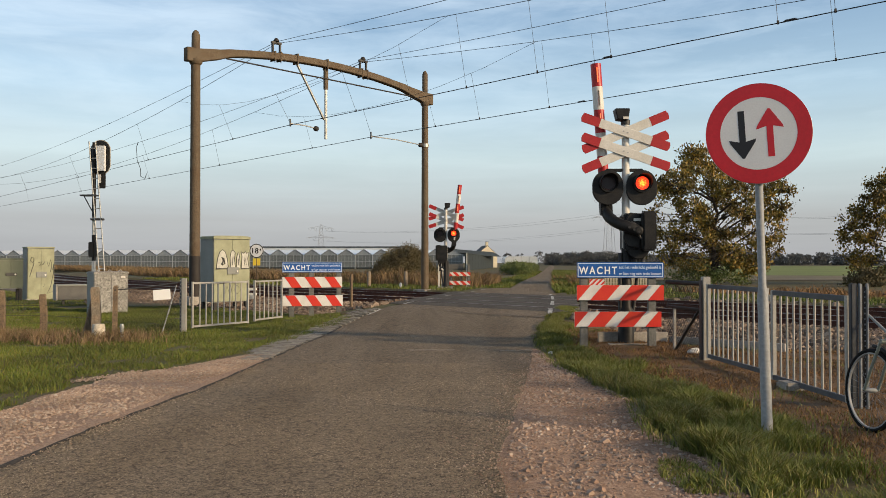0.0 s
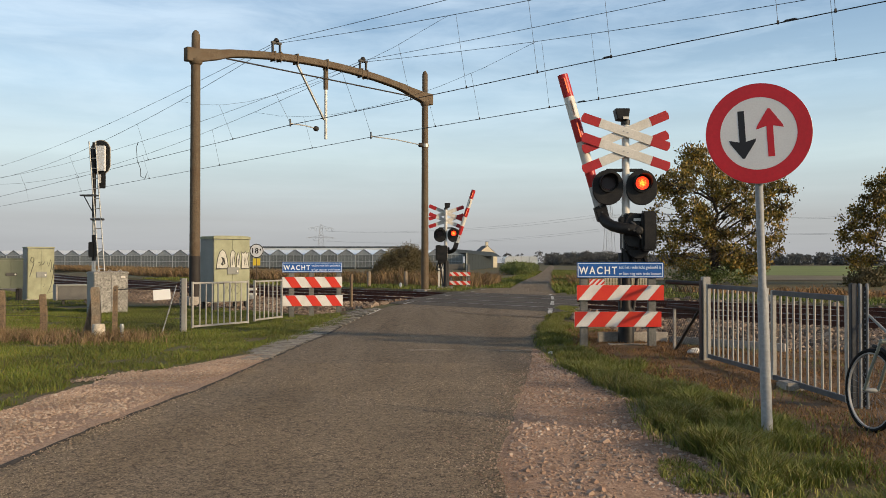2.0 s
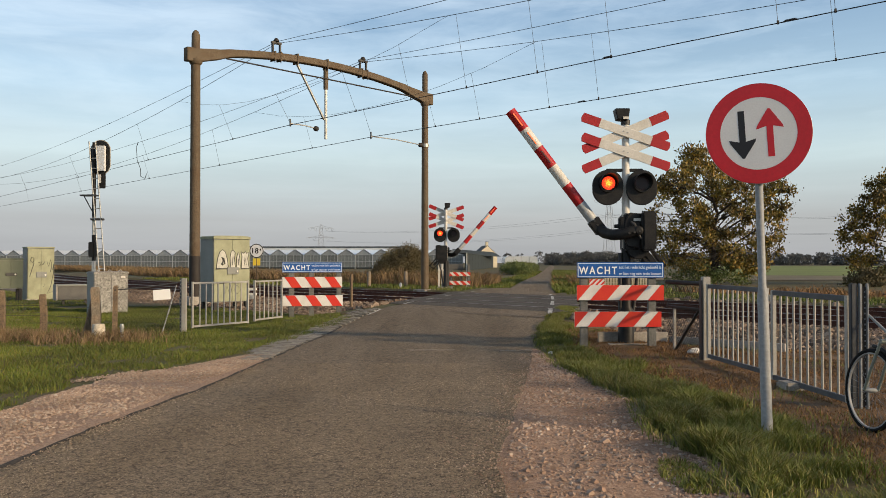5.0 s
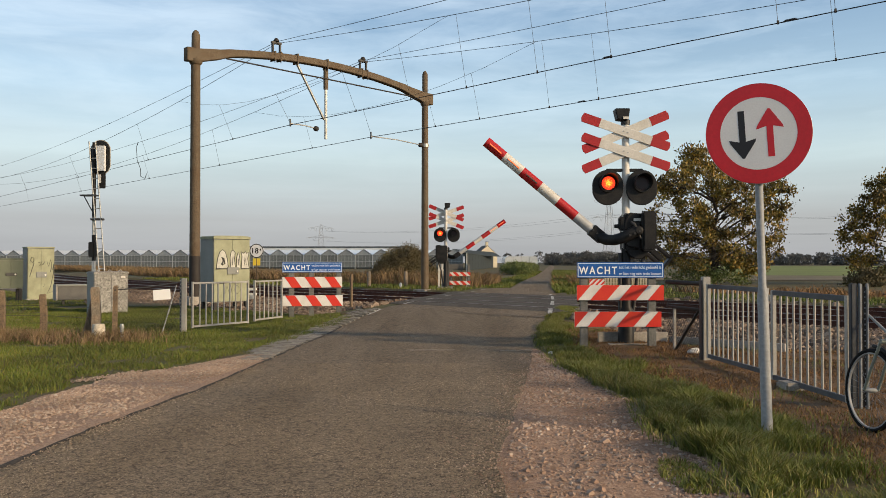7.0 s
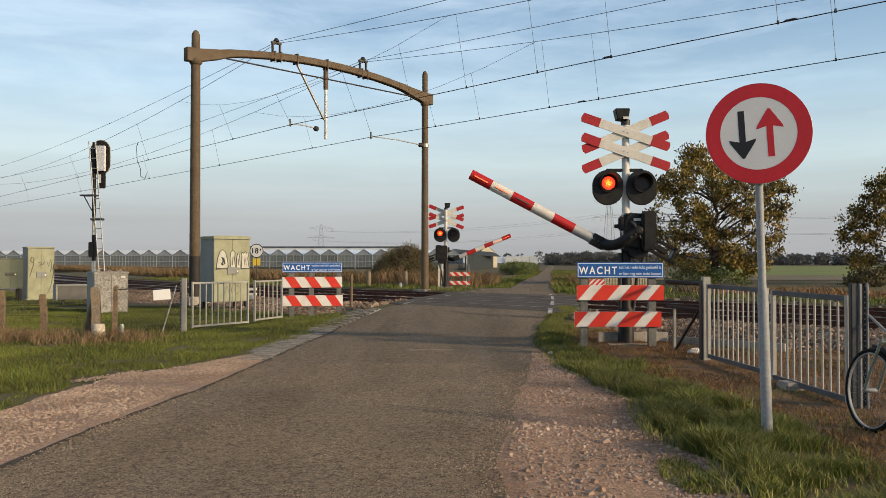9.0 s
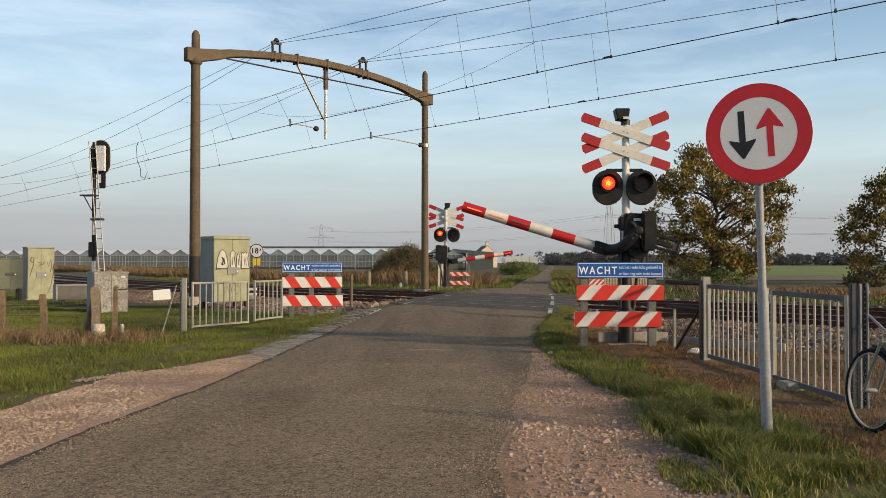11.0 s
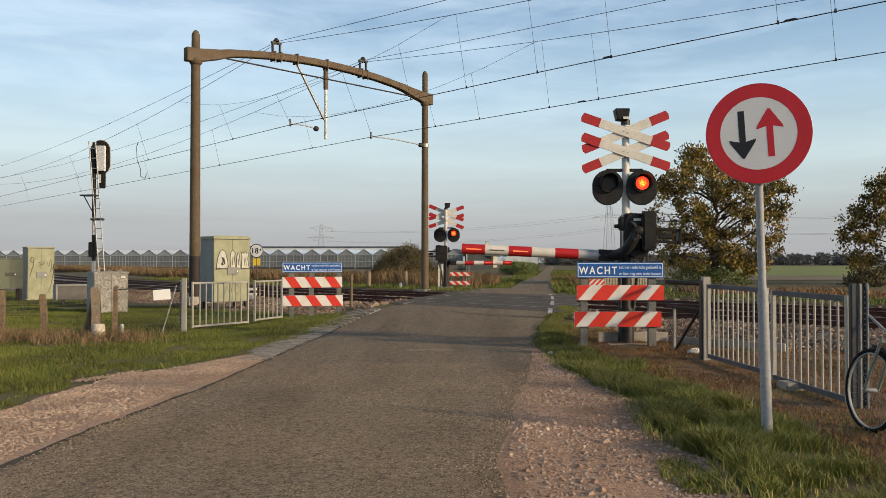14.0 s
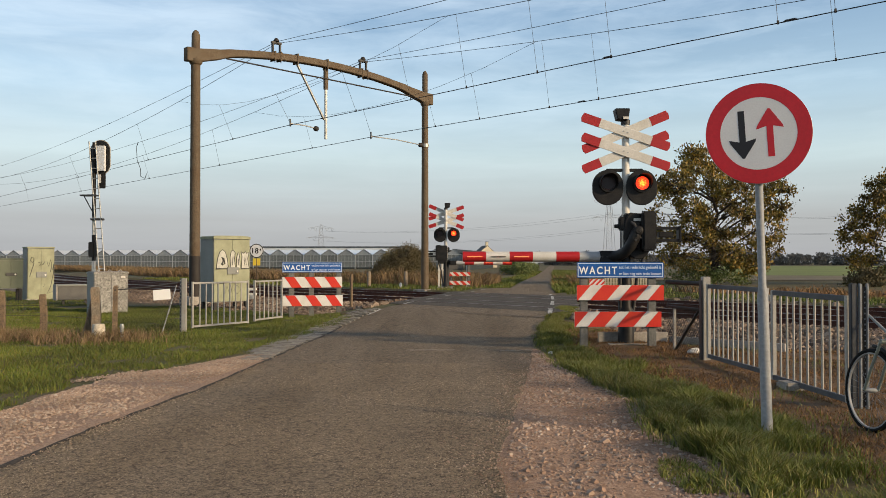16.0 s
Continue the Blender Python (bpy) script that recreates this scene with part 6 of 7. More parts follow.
def far_wood(x0, x1, y, h0, h1, step, seed, label):
    r = random.Random(seed)
    cs = []
    x = x0
    while x < x1:
        hh = (h0 + (h1 - h0) * r.random()) * (0.85 + 0.3 * noise.noise((x * 0.03, seed, 0)))
        yy = y + r.uniform(-12, 12)
        w = hh * 0.32
        for _ in range(40):
            a = r.uniform(0, 6.28)
            k = r.random() ** 0.5
            z = r.uniform(0.05, 0.98)
            ww = w * math.sqrt(max(0.0, 1 - ((z - 0.42) / 0.60) ** 2)) * k * 1.5
            cs.append((x + math.cos(a) * ww, yy + math.sin(a) * ww, ground_z(x, yy) + z * hh))
        x += step * r.uniform(0.6, 1.4)
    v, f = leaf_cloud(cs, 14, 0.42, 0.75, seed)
    tagged(raw("far_wood", v, f, HAZYLEAF), label, "trees", kind="stuff")


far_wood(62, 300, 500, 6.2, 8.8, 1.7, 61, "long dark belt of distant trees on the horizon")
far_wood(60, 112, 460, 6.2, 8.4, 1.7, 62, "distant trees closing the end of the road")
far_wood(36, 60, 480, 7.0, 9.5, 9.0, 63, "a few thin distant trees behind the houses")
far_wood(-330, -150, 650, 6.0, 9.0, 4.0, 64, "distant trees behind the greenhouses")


# loose stones on the shoulders
def shoulder_spot(left, right, y0, y1, bias):
    def spot(r):
        y = y0 + (y1 - y0) * r.random() ** bias
        a, b = edge_x(left, y), edge_x(right, y)
        k = r.random()
        x = a + (b - a) * (1 - 0.85 * k ** 1.5 if right[0][0] > 0 else 0.92 * k ** 1.35)
        if noise.noise((x * 2.2, y * 2.2, 7)) < -0.28 and r.random() < 0.8:
            return None
        return (x, y, land(x, y) + 0.008)
    return spot


SR_L = [(0.1, 3), (0.2, 5), (0.25, 6.3), (0.4, 7.1), (0.7, 9), (0.95, 10.5), (1.2, 12), (1.4, 13.6)]
SR_R = [(1.75, 3), (1.8, 5.1), (1.92, 5.9), (1.72, 6.4), (1.72, 7.0), (1.92, 8.4), (1.8, 9.4), (1.66, 10.5), (1.54, 11.5), (1.52, 13.6)]
SL_L = [(-4.3, 5), (-4.15, 7.8), (-4.1, 9), (-4.02, 10.4), (-3.5, 11.4), (-2.95, 12.8)]
SL_R = [(-3.05, 5), (-3.0, 7.1), (-2.86, 8.2), (-2.72, 9.4), (-2.62, 11.1), (-2.5, 12.8)]
tagged(stones(12000, shoulder_spot(SR_L, SR_R, 3.9, 13.4, 1.2), (0.004, 0.0155), 71, PEBBLES, "shoulder_pebbles", flat=0.42), "loose pinkish gravel on the road shoulder", "gravel", kind="stuff")
def streak_spot(r):
    k = r.random()
    x, y = -4.32 + 0.45 * k + r.gauss(0, 0.05), 9.95 + 0.85 * k + r.gauss(0, 0.07)
    return (x, y, ground_z(x, y) + 0.012)


tagged(stones(380, streak_spot, (0.006, 0.014), 77, PALEPEBBLES, "verge_pebbles", flat=0.45), "streak of pale pebbles washed into the verge", "gravel", kind="stuff")
# stray chippings thinning out over the asphalt
def stray_spot(rows, sgn, y0, y1):
    def spot(r):
        y = y0 + (y1 - y0) * r.random() ** 1.1
        x = edge_x(rows, y) - sgn * (abs(r.gauss(0, 0.38)) - 0.12)
        return (x, y, land(x, y) + 0.011)
    return spot


tagged(stones(2200, stray_spot(ROAD_R, 1, 3.9, 13.0), (0.003, 0.009), 75, PEBBLES, "stray_chippings", flat=0.4), "stray chippings scattered on the edge of the asphalt", "gravel", kind="stuff")
tagged(stones(350, stray_spot(ROAD_L, -1, 6.0, 14.0), (0.003, 0.009), 76, PEBBLES, "stray_chippings", flat=0.4), "stray chippings scattered on the edge of the asphalt", "gravel", kind="stuff")
tagged(stones(13000, shoulder_spot(SL_L, SL_R, 5.2, 12.8, 1.0), (0.005, 0.014), 72, PALEPEBBLES, "shoulder_pebbles", flat=0.45), "loose pale gravel on the road shoulder", "gravel", kind="stuff")

tagged(stones(340, shoulder_spot(SR_L, SR_R, 3.9, 11.0, 1.2), (0.012, 0.026), 73, PEBBLES, "shoulder_stones", flat=0.6), "larger loose stones on the road shoulder", "stones", kind="stuff")


def deck_edge_spot(r):
    q, side = r.uniform(0.2, 3.0), r.random() < 0.5
    ta, tb = crossing_span(q)
    p = line_at((tb if side else ta) + (1 if side else -1) * abs(r.gauss(0.1, 0.35)), q)
    return (p.x, p.y, max(ground_z(p.x, p.y), 0.12 if q > 1 else 0.0) + 0.02)


tagged(stones(500, deck_edge_spot, (0.03, 0.075), 74, STONES, "edge_stones"), "broken stones at the edge of the crossing deck", "stones", kind="stuff")


# the coarse chippings that stand out of the worn surface near the camera
CHIPS = leafy("asphalt chippings", [(0.17, 0.135, 0.092), (0.28, 0.22, 0.15), (0.11, 0.087, 0.062), (0.37, 0.30, 0.21), (0.23, 0.18, 0.12), (0.14, 0.115, 0.088)], 0.9)


def chip_spot(r):
    y = 4.2 + 7.5 * r.random() ** 1.5
    a, b = edge_x(ROAD_L, y) + 0.05, edge_x(ROAD_R, y)
    x = r.uniform(max(a, -0.56 * y), b)
    if noise.noise((x * 1.1, y * 0.5, 11)) < -0.1 and r.random() < 0.6:
        return None
    return (x, y, land(x, y) + 0.0115)


tagged(stones(50000, chip_spot, (0.0028, 0.0058), 81, CHIPS, "road_chippings", flat=0.6), "coarse pale chippings worn out of the asphalt", "chippings", kind="stuff")


# ---- distance: greenhouses, house, pylons ----
GLASS = mat("greenhouse glass", (0.185, 0.20, 0.195), 0.2, 0.0, var=0.35, fine=0.9, coarse=0.2, bump=0.02, spec=0.6, rnd=0.2)
GABLEGLASS = mat("gable glass", (0.33, 0.355, 0.36), 0.2, var=0.25, fine=0.9, coarse=0.2, bump=0.0, spec=0.6, rnd=0.15)
RAKE = mat("grey gable edge", (0.13, 0.14, 0.145), 0.6, 0.1, var=0.15, bump=0.0)
ROOFGLASS = mat("chalked roof glass", (0.50, 0.54, 0.56), 0.15, var=0.12, fine=0.8, coarse=0.2, bump=0.0, spec=0.8)
FRAME = mat("white aluminium frame", (0.40, 0.42, 0.42), 0.5, 0.2, var=0.1, bump=0.0)
SCREEN = mat("grey shade screen", (0.028, 0.037, 0.038), 0.8, var=0.2, fine=1.5, coarse=0.2, bump=0.05)
CREAM = mat("cream render", (0.66, 0.58, 0.42), 0.85, var=0.12, fine=3, coarse=0.4, bump=0.05)
TILES = mat("dark roof tiles", (0.06, 0.055, 0.055), 0.7, var=0.3, fine=4, coarse=0.6, bump=0.3)
LATTICE = mat("pylon steel", (0.34, 0.36, 0.38), 0.6, 0.3, var=0.15, bump=0.0)


def make_greenhouse():
    ang = math.degrees(math.atan2(-24, 112))
    g = thing("greenhouse", pose(4.4, 190.0, -0.4, rz=ang + 180), "long glass greenhouse with a row of white-framed gables", "greenhouse")
    # local x runs left along the front; local y points to the viewer
    w, eave, ridge, depth, n = 4.2, 3.55, 4.85, 60.0, 33
    wall = mesh_of("wall_glass", prism([(0.06, 0.7), (w - 0.06, 0.7), (w - 0.06, eave), (0.06, eave)], -0.04, 0.0), GLASS)
    low = mesh_of("plinth_wall", prism([(0, 0), (w, 0), (w, 0.7), (0, 0.7)], -0.12, 0.02), SCREEN)
    gab = mesh_of("gable_glass", prism([(0.05, eave), (w - 0.05, eave), (w / 2, ridge - 0.05)], -0.04, 0.0), GABLEGLASS)
    post = mesh_of("post", bbox(-0.09, 0.09, -0.06, 0.08, 0, eave, bevel=0), FRAME)
    bar = mesh_of("glazing_bar", bbox(-0.02, 0.02, -0.03, 0.03, 0.7, eave, bevel=0), FRAME)
    rail = mesh_of("rail", bbox(0, w, -0.03, 0.05, -0.05, 0.05, bevel=0), FRAME)
    rake = mesh_of("gable_rake", prism([(0, eave), (0.16, eave), (w / 2, ridge - 0.08), (w - 0.16, eave), (w, eave), (w / 2, ridge + 0.06)], -0.02, 0.1), RAKE)
    roofs = []
    for s in (0, 1):
        bm = bmesh.new()
        x0, x1 = (0, w / 2) if s == 0 else (w, w / 2)
        a = [bm.verts.new(c) for c in ((x0, 0, eave), (x1, 0, ridge), (x1, -depth, ridge), (x0, -depth, eave))]
        b = [bm.verts.new((v.co.x, v.co.y, v.co.z - 0.05)) for v in a]
        bm.faces.new(a), bm.faces.new(b[::-1])
        for i in range(4):
            bm.faces.new((a[i], b[i], b[(i + 1) % 4], a[(i + 1) % 4]))
        bmesh.ops.recalc_face_normals(bm, faces=bm.faces[:])
        roofs.append(mesh_of("roof_slope", bm, ROOFGLASS))
    for i in range(n):
        m = pose(i * w, 0, 0)
        part("wall_glass", wall, GLASS, g, m=m), part("gable_glass", gab, GABLEGLASS, g, m=m), part("plinth_wall", low, SCREEN, g, m=m)
        part("post", post, FRAME, g, m=m), part("gable_rake", rake, RAKE, g, m=m)
        part("rail", rail, FRAME, g, m=m @ pose(0, 0, eave)), part("rail", rail, FRAME, g, m=m @ pose(0, 0, 2.1))
        for k in (1, 2, 3, 4):
            part("glazing_bar", bar, FRAME, g, m=m @ pose(k * w / 5, 0, 0))
        for r in roofs:
            if i or r is roofs[1]:
                part("roof_slope", r, ROOFGLASS, g, m=m)
        if not i:
            end = roofs[0].copy()
            end.materials[0] = SCREEN
            part("roof_slope", end, SCREEN, g, "dark screened end roof", m=m)
    g2 = thing("greenhouse", pose(4.6, 172.0, -0.4), "dark screened side wall of a greenhouse along the road", "greenhouse")
    L = 88.0
    rz = math.degrees(math.atan2(10.8, 88.0 * 0.995))
    m = pose(0, 0, 0, rz=90 - rz)
    part("side_wall", bbox(0, L, 0, 0.15, 0, 3.6, bevel=0), SCREEN, g2, "dark grey screened wall", m=m)
    part("gutter", bbox(0, L, -0.1, 0.2, 3.6, 3.72, bevel=0), SCREEN, g2, m=m)
    part("roof_slope", prism([(0, 3.72), (L, 3.72), (L, 3.8), (0, 3.8)], 0, 2.0), SCREEN, g2, m=m)
    for i in range(12):
        part("post", bbox(i * 8 - 0.06, i * 8 + 0.06, -0.015, 0.0, 0, 3.6, bevel=0), SCREEN, g2, m=m)
    g3 = thing("greenhouse", pose(-34, 255, -0.5), "further greenhouse roof behind the front row", "greenhouse")
    part("roof", prism([(-30, 0), (24, 0), (24, 6.4), (-30, 6.4)], 0, 30), ROOFGLASS, g3)
    part("ridge", bbox(-30, 24, -0.3, 0.3, 6.4, 6.75, bevel=0), SCREEN, g3)


def make_house():
    g = thing("house", pose(14.9, 285, -0.4, rz=8), "cream farmhouse with a dark tiled roof behind the greenhouse", "house")
    w, d, e, r = 6.8, 10.0, 4.5, 7.4
    part("wall", prism([(-w / 2, 0), (w / 2, 0), (w / 2, e), (0, r), (-w / 2, e)], 0, d), CREAM, g, "cream rendered wall")
    for s in (-1, 1):
        bm = prism([(s * (w / 2 + 0.3), e - 0.35), (s * (w / 2 + 0.3), e - 0.15), (0, r + 0.2), (0, r)], 0.05, d + 0.3)
        part("roof_slope", bm, TILES, g, "dark tiled roof slope")
    ch = part("chimney", bbox(-0.45, 0.45, 0.6, 1.4, r - 0.6, r + 1.3, bevel=0.02), CREAM, g)
    part("chimney_cap", bbox(-0.55, 0.55, 0.5, 1.5, r + 1.3, r + 1.45, bevel=0), TILES, ch)
    for x in (-1.2, 1.2):
        win = part("window", bbox(x - 0.45, x + 0.45, -0.05, 0.02, 1.0, 2.3, bevel=0), GLASS, g)
        part("window_frame", bbox(x - 0.55, x + 0.55, -0.03, 0.03, 0.9, 1.0, bevel=0), FRAME, win)
    t = thing("plastic_tunnel", pose(22.0, 300, -0.4), "low whitish plastic tunnel greenhouse", "tunnel")
    part("cover", prism([(0, 0), (11.6, 0), (11.6, 3.3), (10.8, 4.0), (0.8, 4.0), (0, 3.3)], 0, 14), ROOFGLASS, t)
    for i in range(5):
        part("rib", bbox(i * 2.9 - 0.05, i * 2.9 + 0.05, -0.1, 0.0, 0, 3.9, bevel=0), FRAME, t)


def make_pylon(x, y, hh, label):
    g = thing("pylon", pose(x, y, -0.5, rz=8), label, "pylon", "power line pylons")
    r = 0.14

    def half(z):
        return 2.9 * (1 - z / hh) ** 0.8 + 0.65
    zs = [0, hh * 0.14, hh * 0.27, hh * 0.39, hh * 0.5, hh * 0.6, hh * 0.69, hh * 0.77, hh * 0.85, hh * 0.92, hh]
    for sx in (-1, 1):
        for sy in (-1, 1):
            part("leg", btube([(sx * half(z), sy * half(z), z) for z in zs], r, 4), LATTICE, g)
    for a, b in zip(zs, zs[1:]):
        bm = bmesh.new()
        for sy in (-1, 1):
            tube(bm, [(-half(a), sy * half(a), a), (half(b), sy * half(b), b)], 0.07, 3)
            tube(bm, [(half(a), sy * half(a), a), (-half(b), sy * half(b), b)], 0.07, 3)
        part("bracing", bm, LATTICE, g)
    for z, w in ((hh * 0.66, 11.0), (hh * 0.90, 9.5)):
        arm = part("crossarm", btube([(-w, 0, z), (0, 0, z + 0.2), (w, 0, z)], 0.14, 4), LATTICE, g)
        part("arm_stay", btube([(-w, 0, z), (0, 0, z + 2.0), (w, 0, z)], 0.09, 4), LATTICE, arm)
        for k in (-0.95, -0.5, 0.5, 0.95):
            part("insulator_string", btube([(k * w - 1.3, 0, z), (k * w, 0, z - 2.6), (k * w + 1.3, 0, z)], 0.09, 4), LATTICE, arm)


make_greenhouse()
make_house()
make_pylon(-100.0, 695, 33.5, "lattice power pylon far behind the greenhouses")
make_pylon(109.5, 558, 48.0, "lattice power pylon beyond the distant trees")


def make_power_lines():
    a, b, c = Vector((-100, 695, 0)), Vector((109.5, 558, 0)), Vector((330, 420, 0))
    for p, q, hp, hq in ((a, b, 33, 40), (b, c, 40, 38)):
        d = (q - p).normalized()
        side = Vector((-d.y, d.x, 0))
        for z in (0.60, 0.84):
            for o in (-9, 9):
                pts = []
                for i in range(13):
                    s = i / 12
                    v = p.lerp(q, s) + side * o
                    v.z = (hp * (1 - s) + hq * s) * z - 0.5 - 4 * 5.0 * s * (1 - s)
                    pts.append(v)
                tagged(new("power_line", mesh_of("power_line", btube(pts, 0.05, 3), LATTICE)), "thin distant high-voltage power line", "wire", "power lines")


make_power_lines()


# ---- bicycle leaning by the gate ----
def make_bicycle():
    g = thing("bicycle", pose(3.515, 7.02, 0.0, rz=97.0) @ pose(0, 0, 0, rx=4), "dark city bicycle leaning against the fence beside the gate", "bicycle")
    for x, word in ((0.0, "front_wheel"), (-1.10, "rear_wheel")):
        R = 0.345
        w = part(word, disc(0, 0, 0.312, -0.010, 0.010, 44, inner=0.301), POLEGREY, g, "wheel with silver rim", m=pose(x, 0, R))
        bm = bmesh.new()
        n, k = 44, 8
        rows = [[bm.verts.new(((0.327 + 0.019 * math.cos(b)) * math.cos(a), 0.019 * math.sin(b), (0.327 + 0.019 * math.cos(b)) * math.sin(a))) for b in [2 * math.pi * j / k for j in range(k)]] for a in [2 * math.pi * i / n for i in range(n)]]
        for i in range(n):
            for j in range(k):
                bm.faces.new((rows[i][j], rows[(i + 1) % n][j], rows[(i + 1) % n][(j + 1) % k], rows[i][(j + 1) % k])).smooth = True
        part("tyre", bm, RUBBER, w, "black rubber tyre")
        part("hub", btube([(0, -0.05, 0), (0, -0.035, 0), (0, 0.035, 0), (0, 0.05, 0)], [0.012, 0.02, 0.02, 0.012], 14), POLEGREY, w)
        sp = mesh_of("spoke", btube([(0.045, 0.02, 0), (0.296, 0, 0.0)], 0.0010, 4), POLEGREY)
        for i in range(28):
            part("spoke", sp, POLEGREY, w, m=pose(0, 0, 0, ry=i * 360 / 28) @ pose(0, 0, 0, rx=180 if i % 2 else 0))
    part("fork", btube([(0, -0.06, 0.345), (-0.06, -0.06, 0.5), (-0.17, -0.05, 0.78)], 0.013, 8), GREENPAINT, g, "grey-green fork blade")
    part("fork", btube([(0, 0.06, 0.345), (-0.06, 0.06, 0.5), (-0.17, 0.05, 0.78)], 0.013, 8), GREENPAINT, g, "grey-green fork blade")
    part("fork_crown", btube([(-0.17, -0.06, 0.76), (-0.17, 0.06, 0.76)], 0.02, 8), GREENPAINT, g)
    for a, b, r in (((-0.17, 0, 0.76), (-0.26, 0, 1.02), 0.02), ((-0.21, 0, 0.88), (-0.62, 0, 0.31), 0.018), ((-0.62, 0, 0.31), (-0.80, 0, 0.88), 0.016), ((-0.24, 0, 0.96), (-0.70, 0, 0.60), 0.015), ((-0.62, 0, 0.31), (-1.10, 0.05, 0.345), 0.011), ((-0.78, 0, 0.80), (-1.10, 0.05, 0.345), 0.010)):
        part("frame_tube", btube([a, b], r, 9), GREENPAINT, g)
    part("seat_post", btube([(-0.80, 0, 0.86), (-0.84, 0, 1.02)], 0.013, 8), GALV, g)
    part("saddle", btube([(-0.66, 0, 1.03), (-0.78, 0, 1.05), (-0.92, 0, 1.06), (-0.98, 0, 1.05)], [0.02, 0.05, 0.10, 0.07], 10), RUBBER, g, "black saddle")
    part("stem", btube([(-0.26, 0, 1.0), (-0.30, 0, 1.14)], 0.013, 8), GALV, g)
    part("handlebar", btube([(-0.62, -0.20, 1.02), (-0.50, -0.20, 1.08), (-0.34, -0.09, 1.13), (-0.34, 0.09, 1.13), (-0.50, 0.20, 1.08), (-0.62, 0.20, 1.02)], 0.012, 8), GALV, g)
    part("chain_case", prism([(-0.95, 0.32), (-0.95, 0.37), (-0.62, 0.40), (-0.54, 0.31), (-0.62, 0.23)], -0.06, -0.035, 0.004), BLACK, g, "black chain case")
    part("kickstand", btube([(-1.06, 0.07, 0.33), (-1.02, 0.12, 0.02)], 0.009, 6), GALV, g)
    part("crank", btube([(-0.62, -0.08, 0.31), (-0.50, -0.09, 0.19)], 0.012, 6), GALV, g)
    part("pedal", bbox(-0.55, -0.45, -0.19, -0.10, 0.175, 0.2, bevel=0.004), RUBBER, g)
    for x, a0, a1 in ((0.0, 90, 160), (-1.10, 25, 75)):
        pts = [(x + 0.365 * math.cos(radians(a)), 0, 0.345 + 0.365 * math.sin(radians(a))) for a in range(a0, a1 + 1, 10)]
        part("mudguard", btube(pts, 0.017, 6), BLACK, g)


GREENPAINT = mat("grey-green enamel", (0.22, 0.25, 0.22), 0.4, 0.2, var=0.2, fine=60, coarse=8, bump=0.03)
make_bicycle()


# ---- litter and small remains ----
def make_litter():
    r = random.Random(9)
    for x, y, s, label in ((3.72, 12.6, 0.10, "crumpled white plastic litter by the fence"), (3.05, 14.6, 0.07, "scrap of white litter near the signal foot"), (1.66, 13.0, 0.05, "small pale stone at the road edge")):
        bm = bmesh.new()
        bmesh.ops.create_icosphere(bm, subdivisions=2, radius=s)
        for v in bm.verts:
            v.co *= 1 + 0.5 * noise.noise(v.co * 14 + Vector((x, y, 0)))
            v.co.z *= 0.6
        ob = new("litter", mesh_of("litter", bm, WHITE))
        ob.location = (x, y, ground_z(x, y) + s * 0.35)
        tagged(ob, label, "litter", "scraps of litter")


make_litter()
FARSLAT = mat("pale slats", (0.42, 0.37, 0.27), 0.8, var=0.25, fine=20, coarse=3, bump=0.2)


def make_far_slats():
    g = thing("slat_fence", pose(6.9, 36.0, 0.25), "pale slatted fence beyond the tracks", "fence")
    me = mesh_of("slat", bbox(-0.035, 0.035, -0.015, 0.015, 0, 1.0, bevel=0), FARSLAT)
    for i in range(16):
        part("slat", me, FARSLAT, g, m=pose(i * 0.115, 0, 0))
    for z in (0.3, 0.8):
        part("rail", bbox(-0.05, 1.8, 0.02, 0.05, z - 0.03, z + 0.03, bevel=0), FARSLAT, g)
    make_notice(pose(6.35, 35.0, 0.1), 0.62, 1.0, "small striped board beyond the tracks on the other roadside", 1.0, [(0.35, 0.0), (0.0, 0.0)], [(-0.25, 0.08), (0.25, 0.08)], words=False)


make_far_slats()


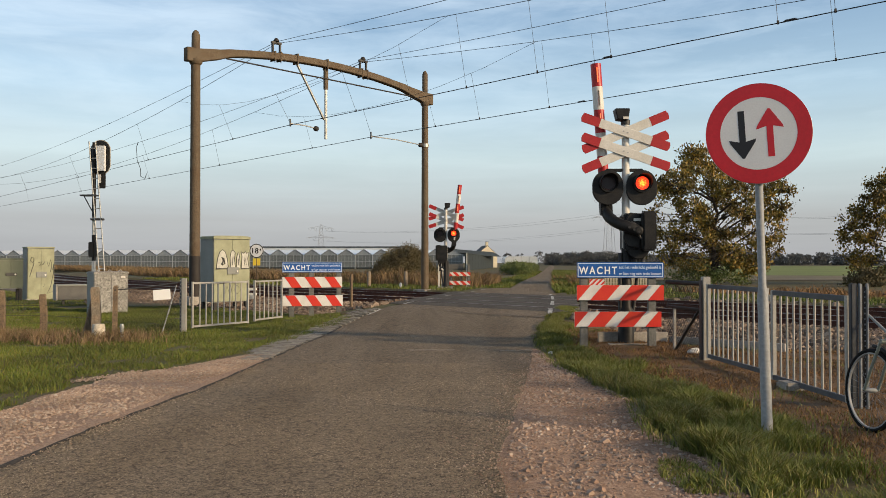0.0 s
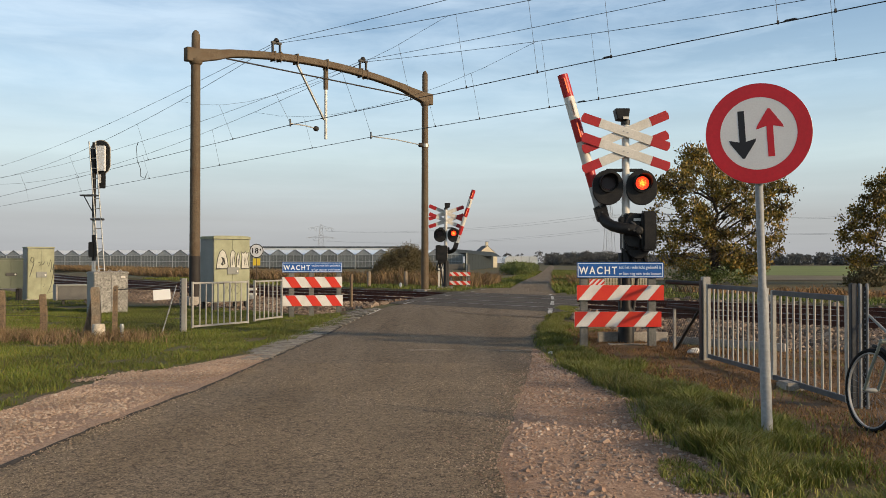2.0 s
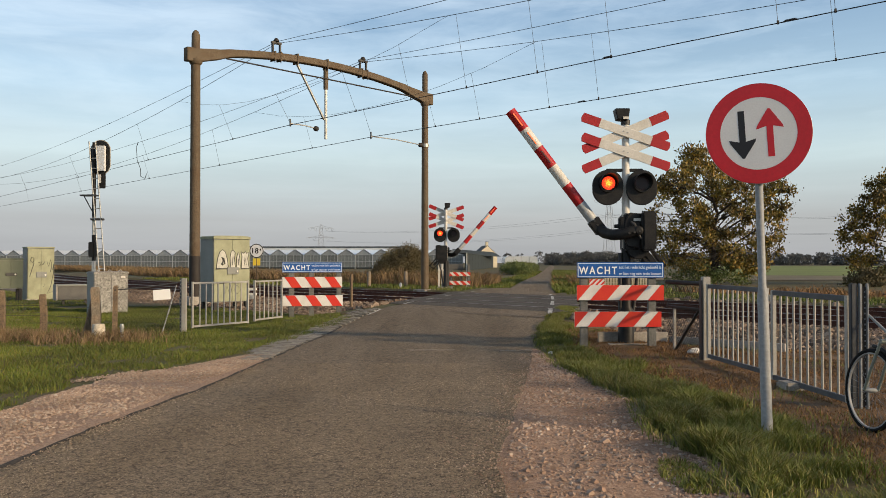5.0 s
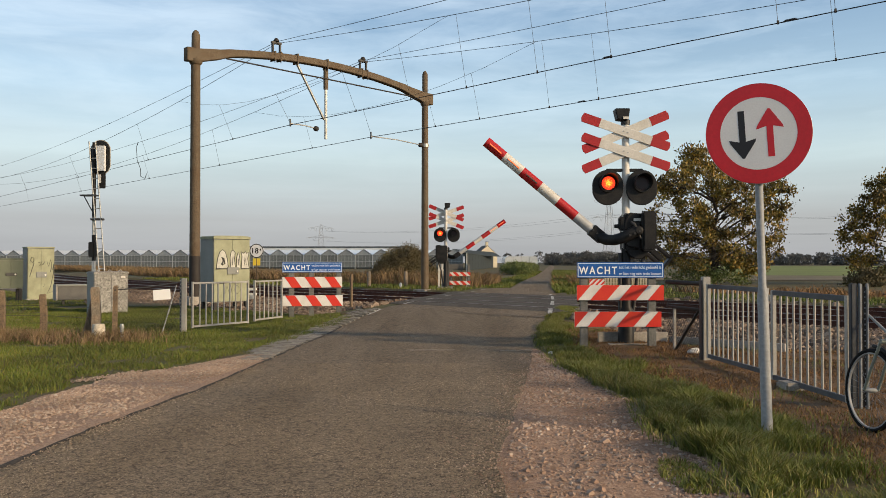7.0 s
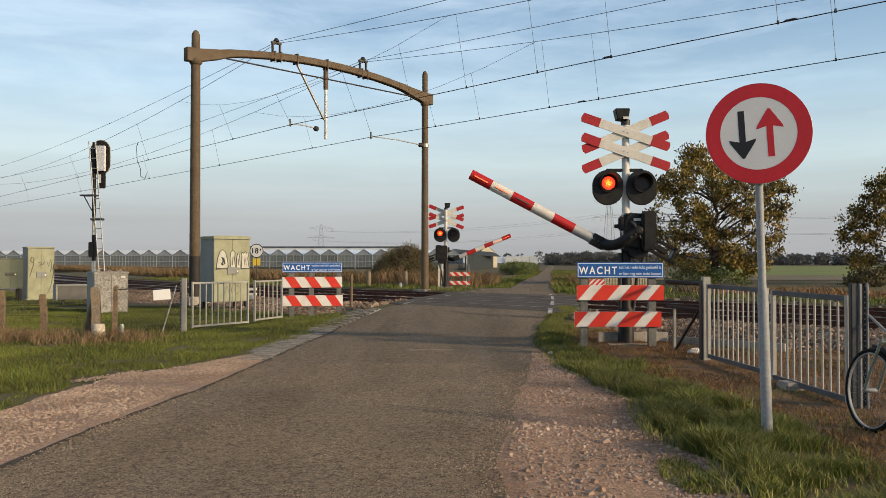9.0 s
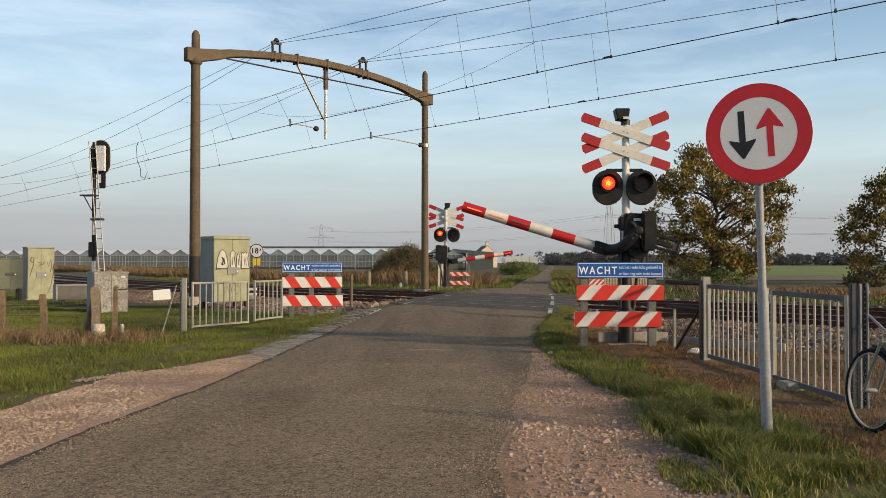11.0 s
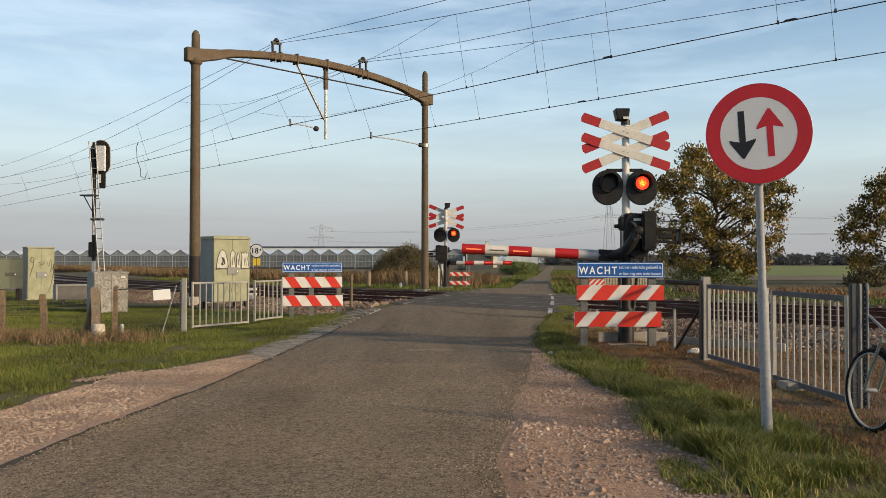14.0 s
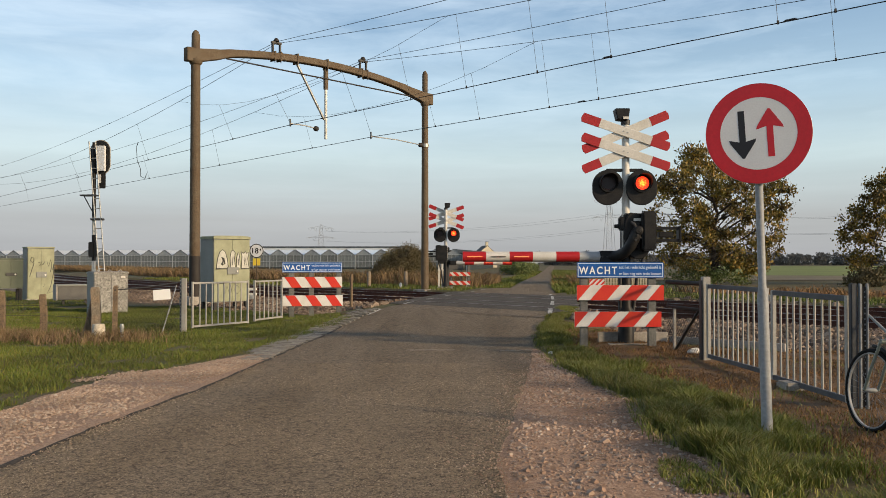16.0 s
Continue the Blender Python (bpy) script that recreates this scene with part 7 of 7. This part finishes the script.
def make_far_side():
    g = thing("slat_screen", pose(-0.2, 36.2, 0.3), "two upright white slats beside the far signal", "fence")
    for x in (0.03, 0.17):
        part("slat", bbox(x - 0.04, x + 0.04, -0.015, 0.015, -0.2, 1.05, bevel=0.004), WHITE, g)
    part("rail", bbox(-0.02, 0.22, 0.017, 0.04, 0.75, 0.82, bevel=0), WHITE, g)
    g = thing("grey_panel", pose(0.56, 36.3, 0.3), "blank grey board back above the small striped board", "board")
    part("panel", bbox(-0.31, 0.31, -0.012, 0.012, 0.80, 1.04, bevel=0.004), BOXGREY, g)
    for x in (-0.22, 0.22):
        part("post", bbox(x - 0.03, x + 0.03, 0.014, 0.06, -0.5, 1.0, bevel=0.004), DARKWOOD, g)
    g = thing("corner_post", pose(1.10, 36.1, 0.3), "dark wooden corner post with a slim white pole", "post")
    part("post", bbox(-0.05, 0.05, -0.05, 0.05, -0.5, 1.04, bevel=0.01), DARKWOOD, g, "dark post")
    part("pole", btube([(-0.09, 0.03, -0.3), (-0.09, 0.03, 1.52)], 0.022, 8), WHITE, g, "slim white pole")


make_far_side()


# ---- stone setts along the road's edge ----
def make_setts():
    g = thing("sett_strip", Matrix(), "strip of grey stone setts along the asphalt edge", "paving", kind="structure")
    me = [mesh_of("sett", bbox(-0.094, 0.094, -0.063, 0.063, -0.06, 0.008, bevel=0.006), SETT) for _ in range(1)]
    r = random.Random(4)
    y, row = 12.2, 0
    while y < 20.6:
        x = edge_x(ROAD_L, y)
        dx = edge_x(ROAD_L, y + 0.1) - edge_x(ROAD_L, y - 0.1)
        a = -math.degrees(math.atan2(dx, 0.2))
        wide = 3 if y > 13.2 else 2
        for k in range(wide):
            px = x - 0.06 - k * 0.195 - (0.06 if row % 2 else 0) + r.uniform(-0.012, 0.012)
            part("sett", me[0], SETT, g, m=pose(px, y + r.uniform(-0.01, 0.01), land(px, y) + 0.008 + r.uniform(-0.006, 0.004), r.uniform(-2, 2), r.uniform(-2, 2), a + r.uniform(-4, 4)))
        y, row = y + 0.133, row + 1


make_setts()


# ---- what moves: the two booms, and the lamps that flash ----
def motions():
    for ob, rows in MOVES:
        walk(ob, rows)


motions()
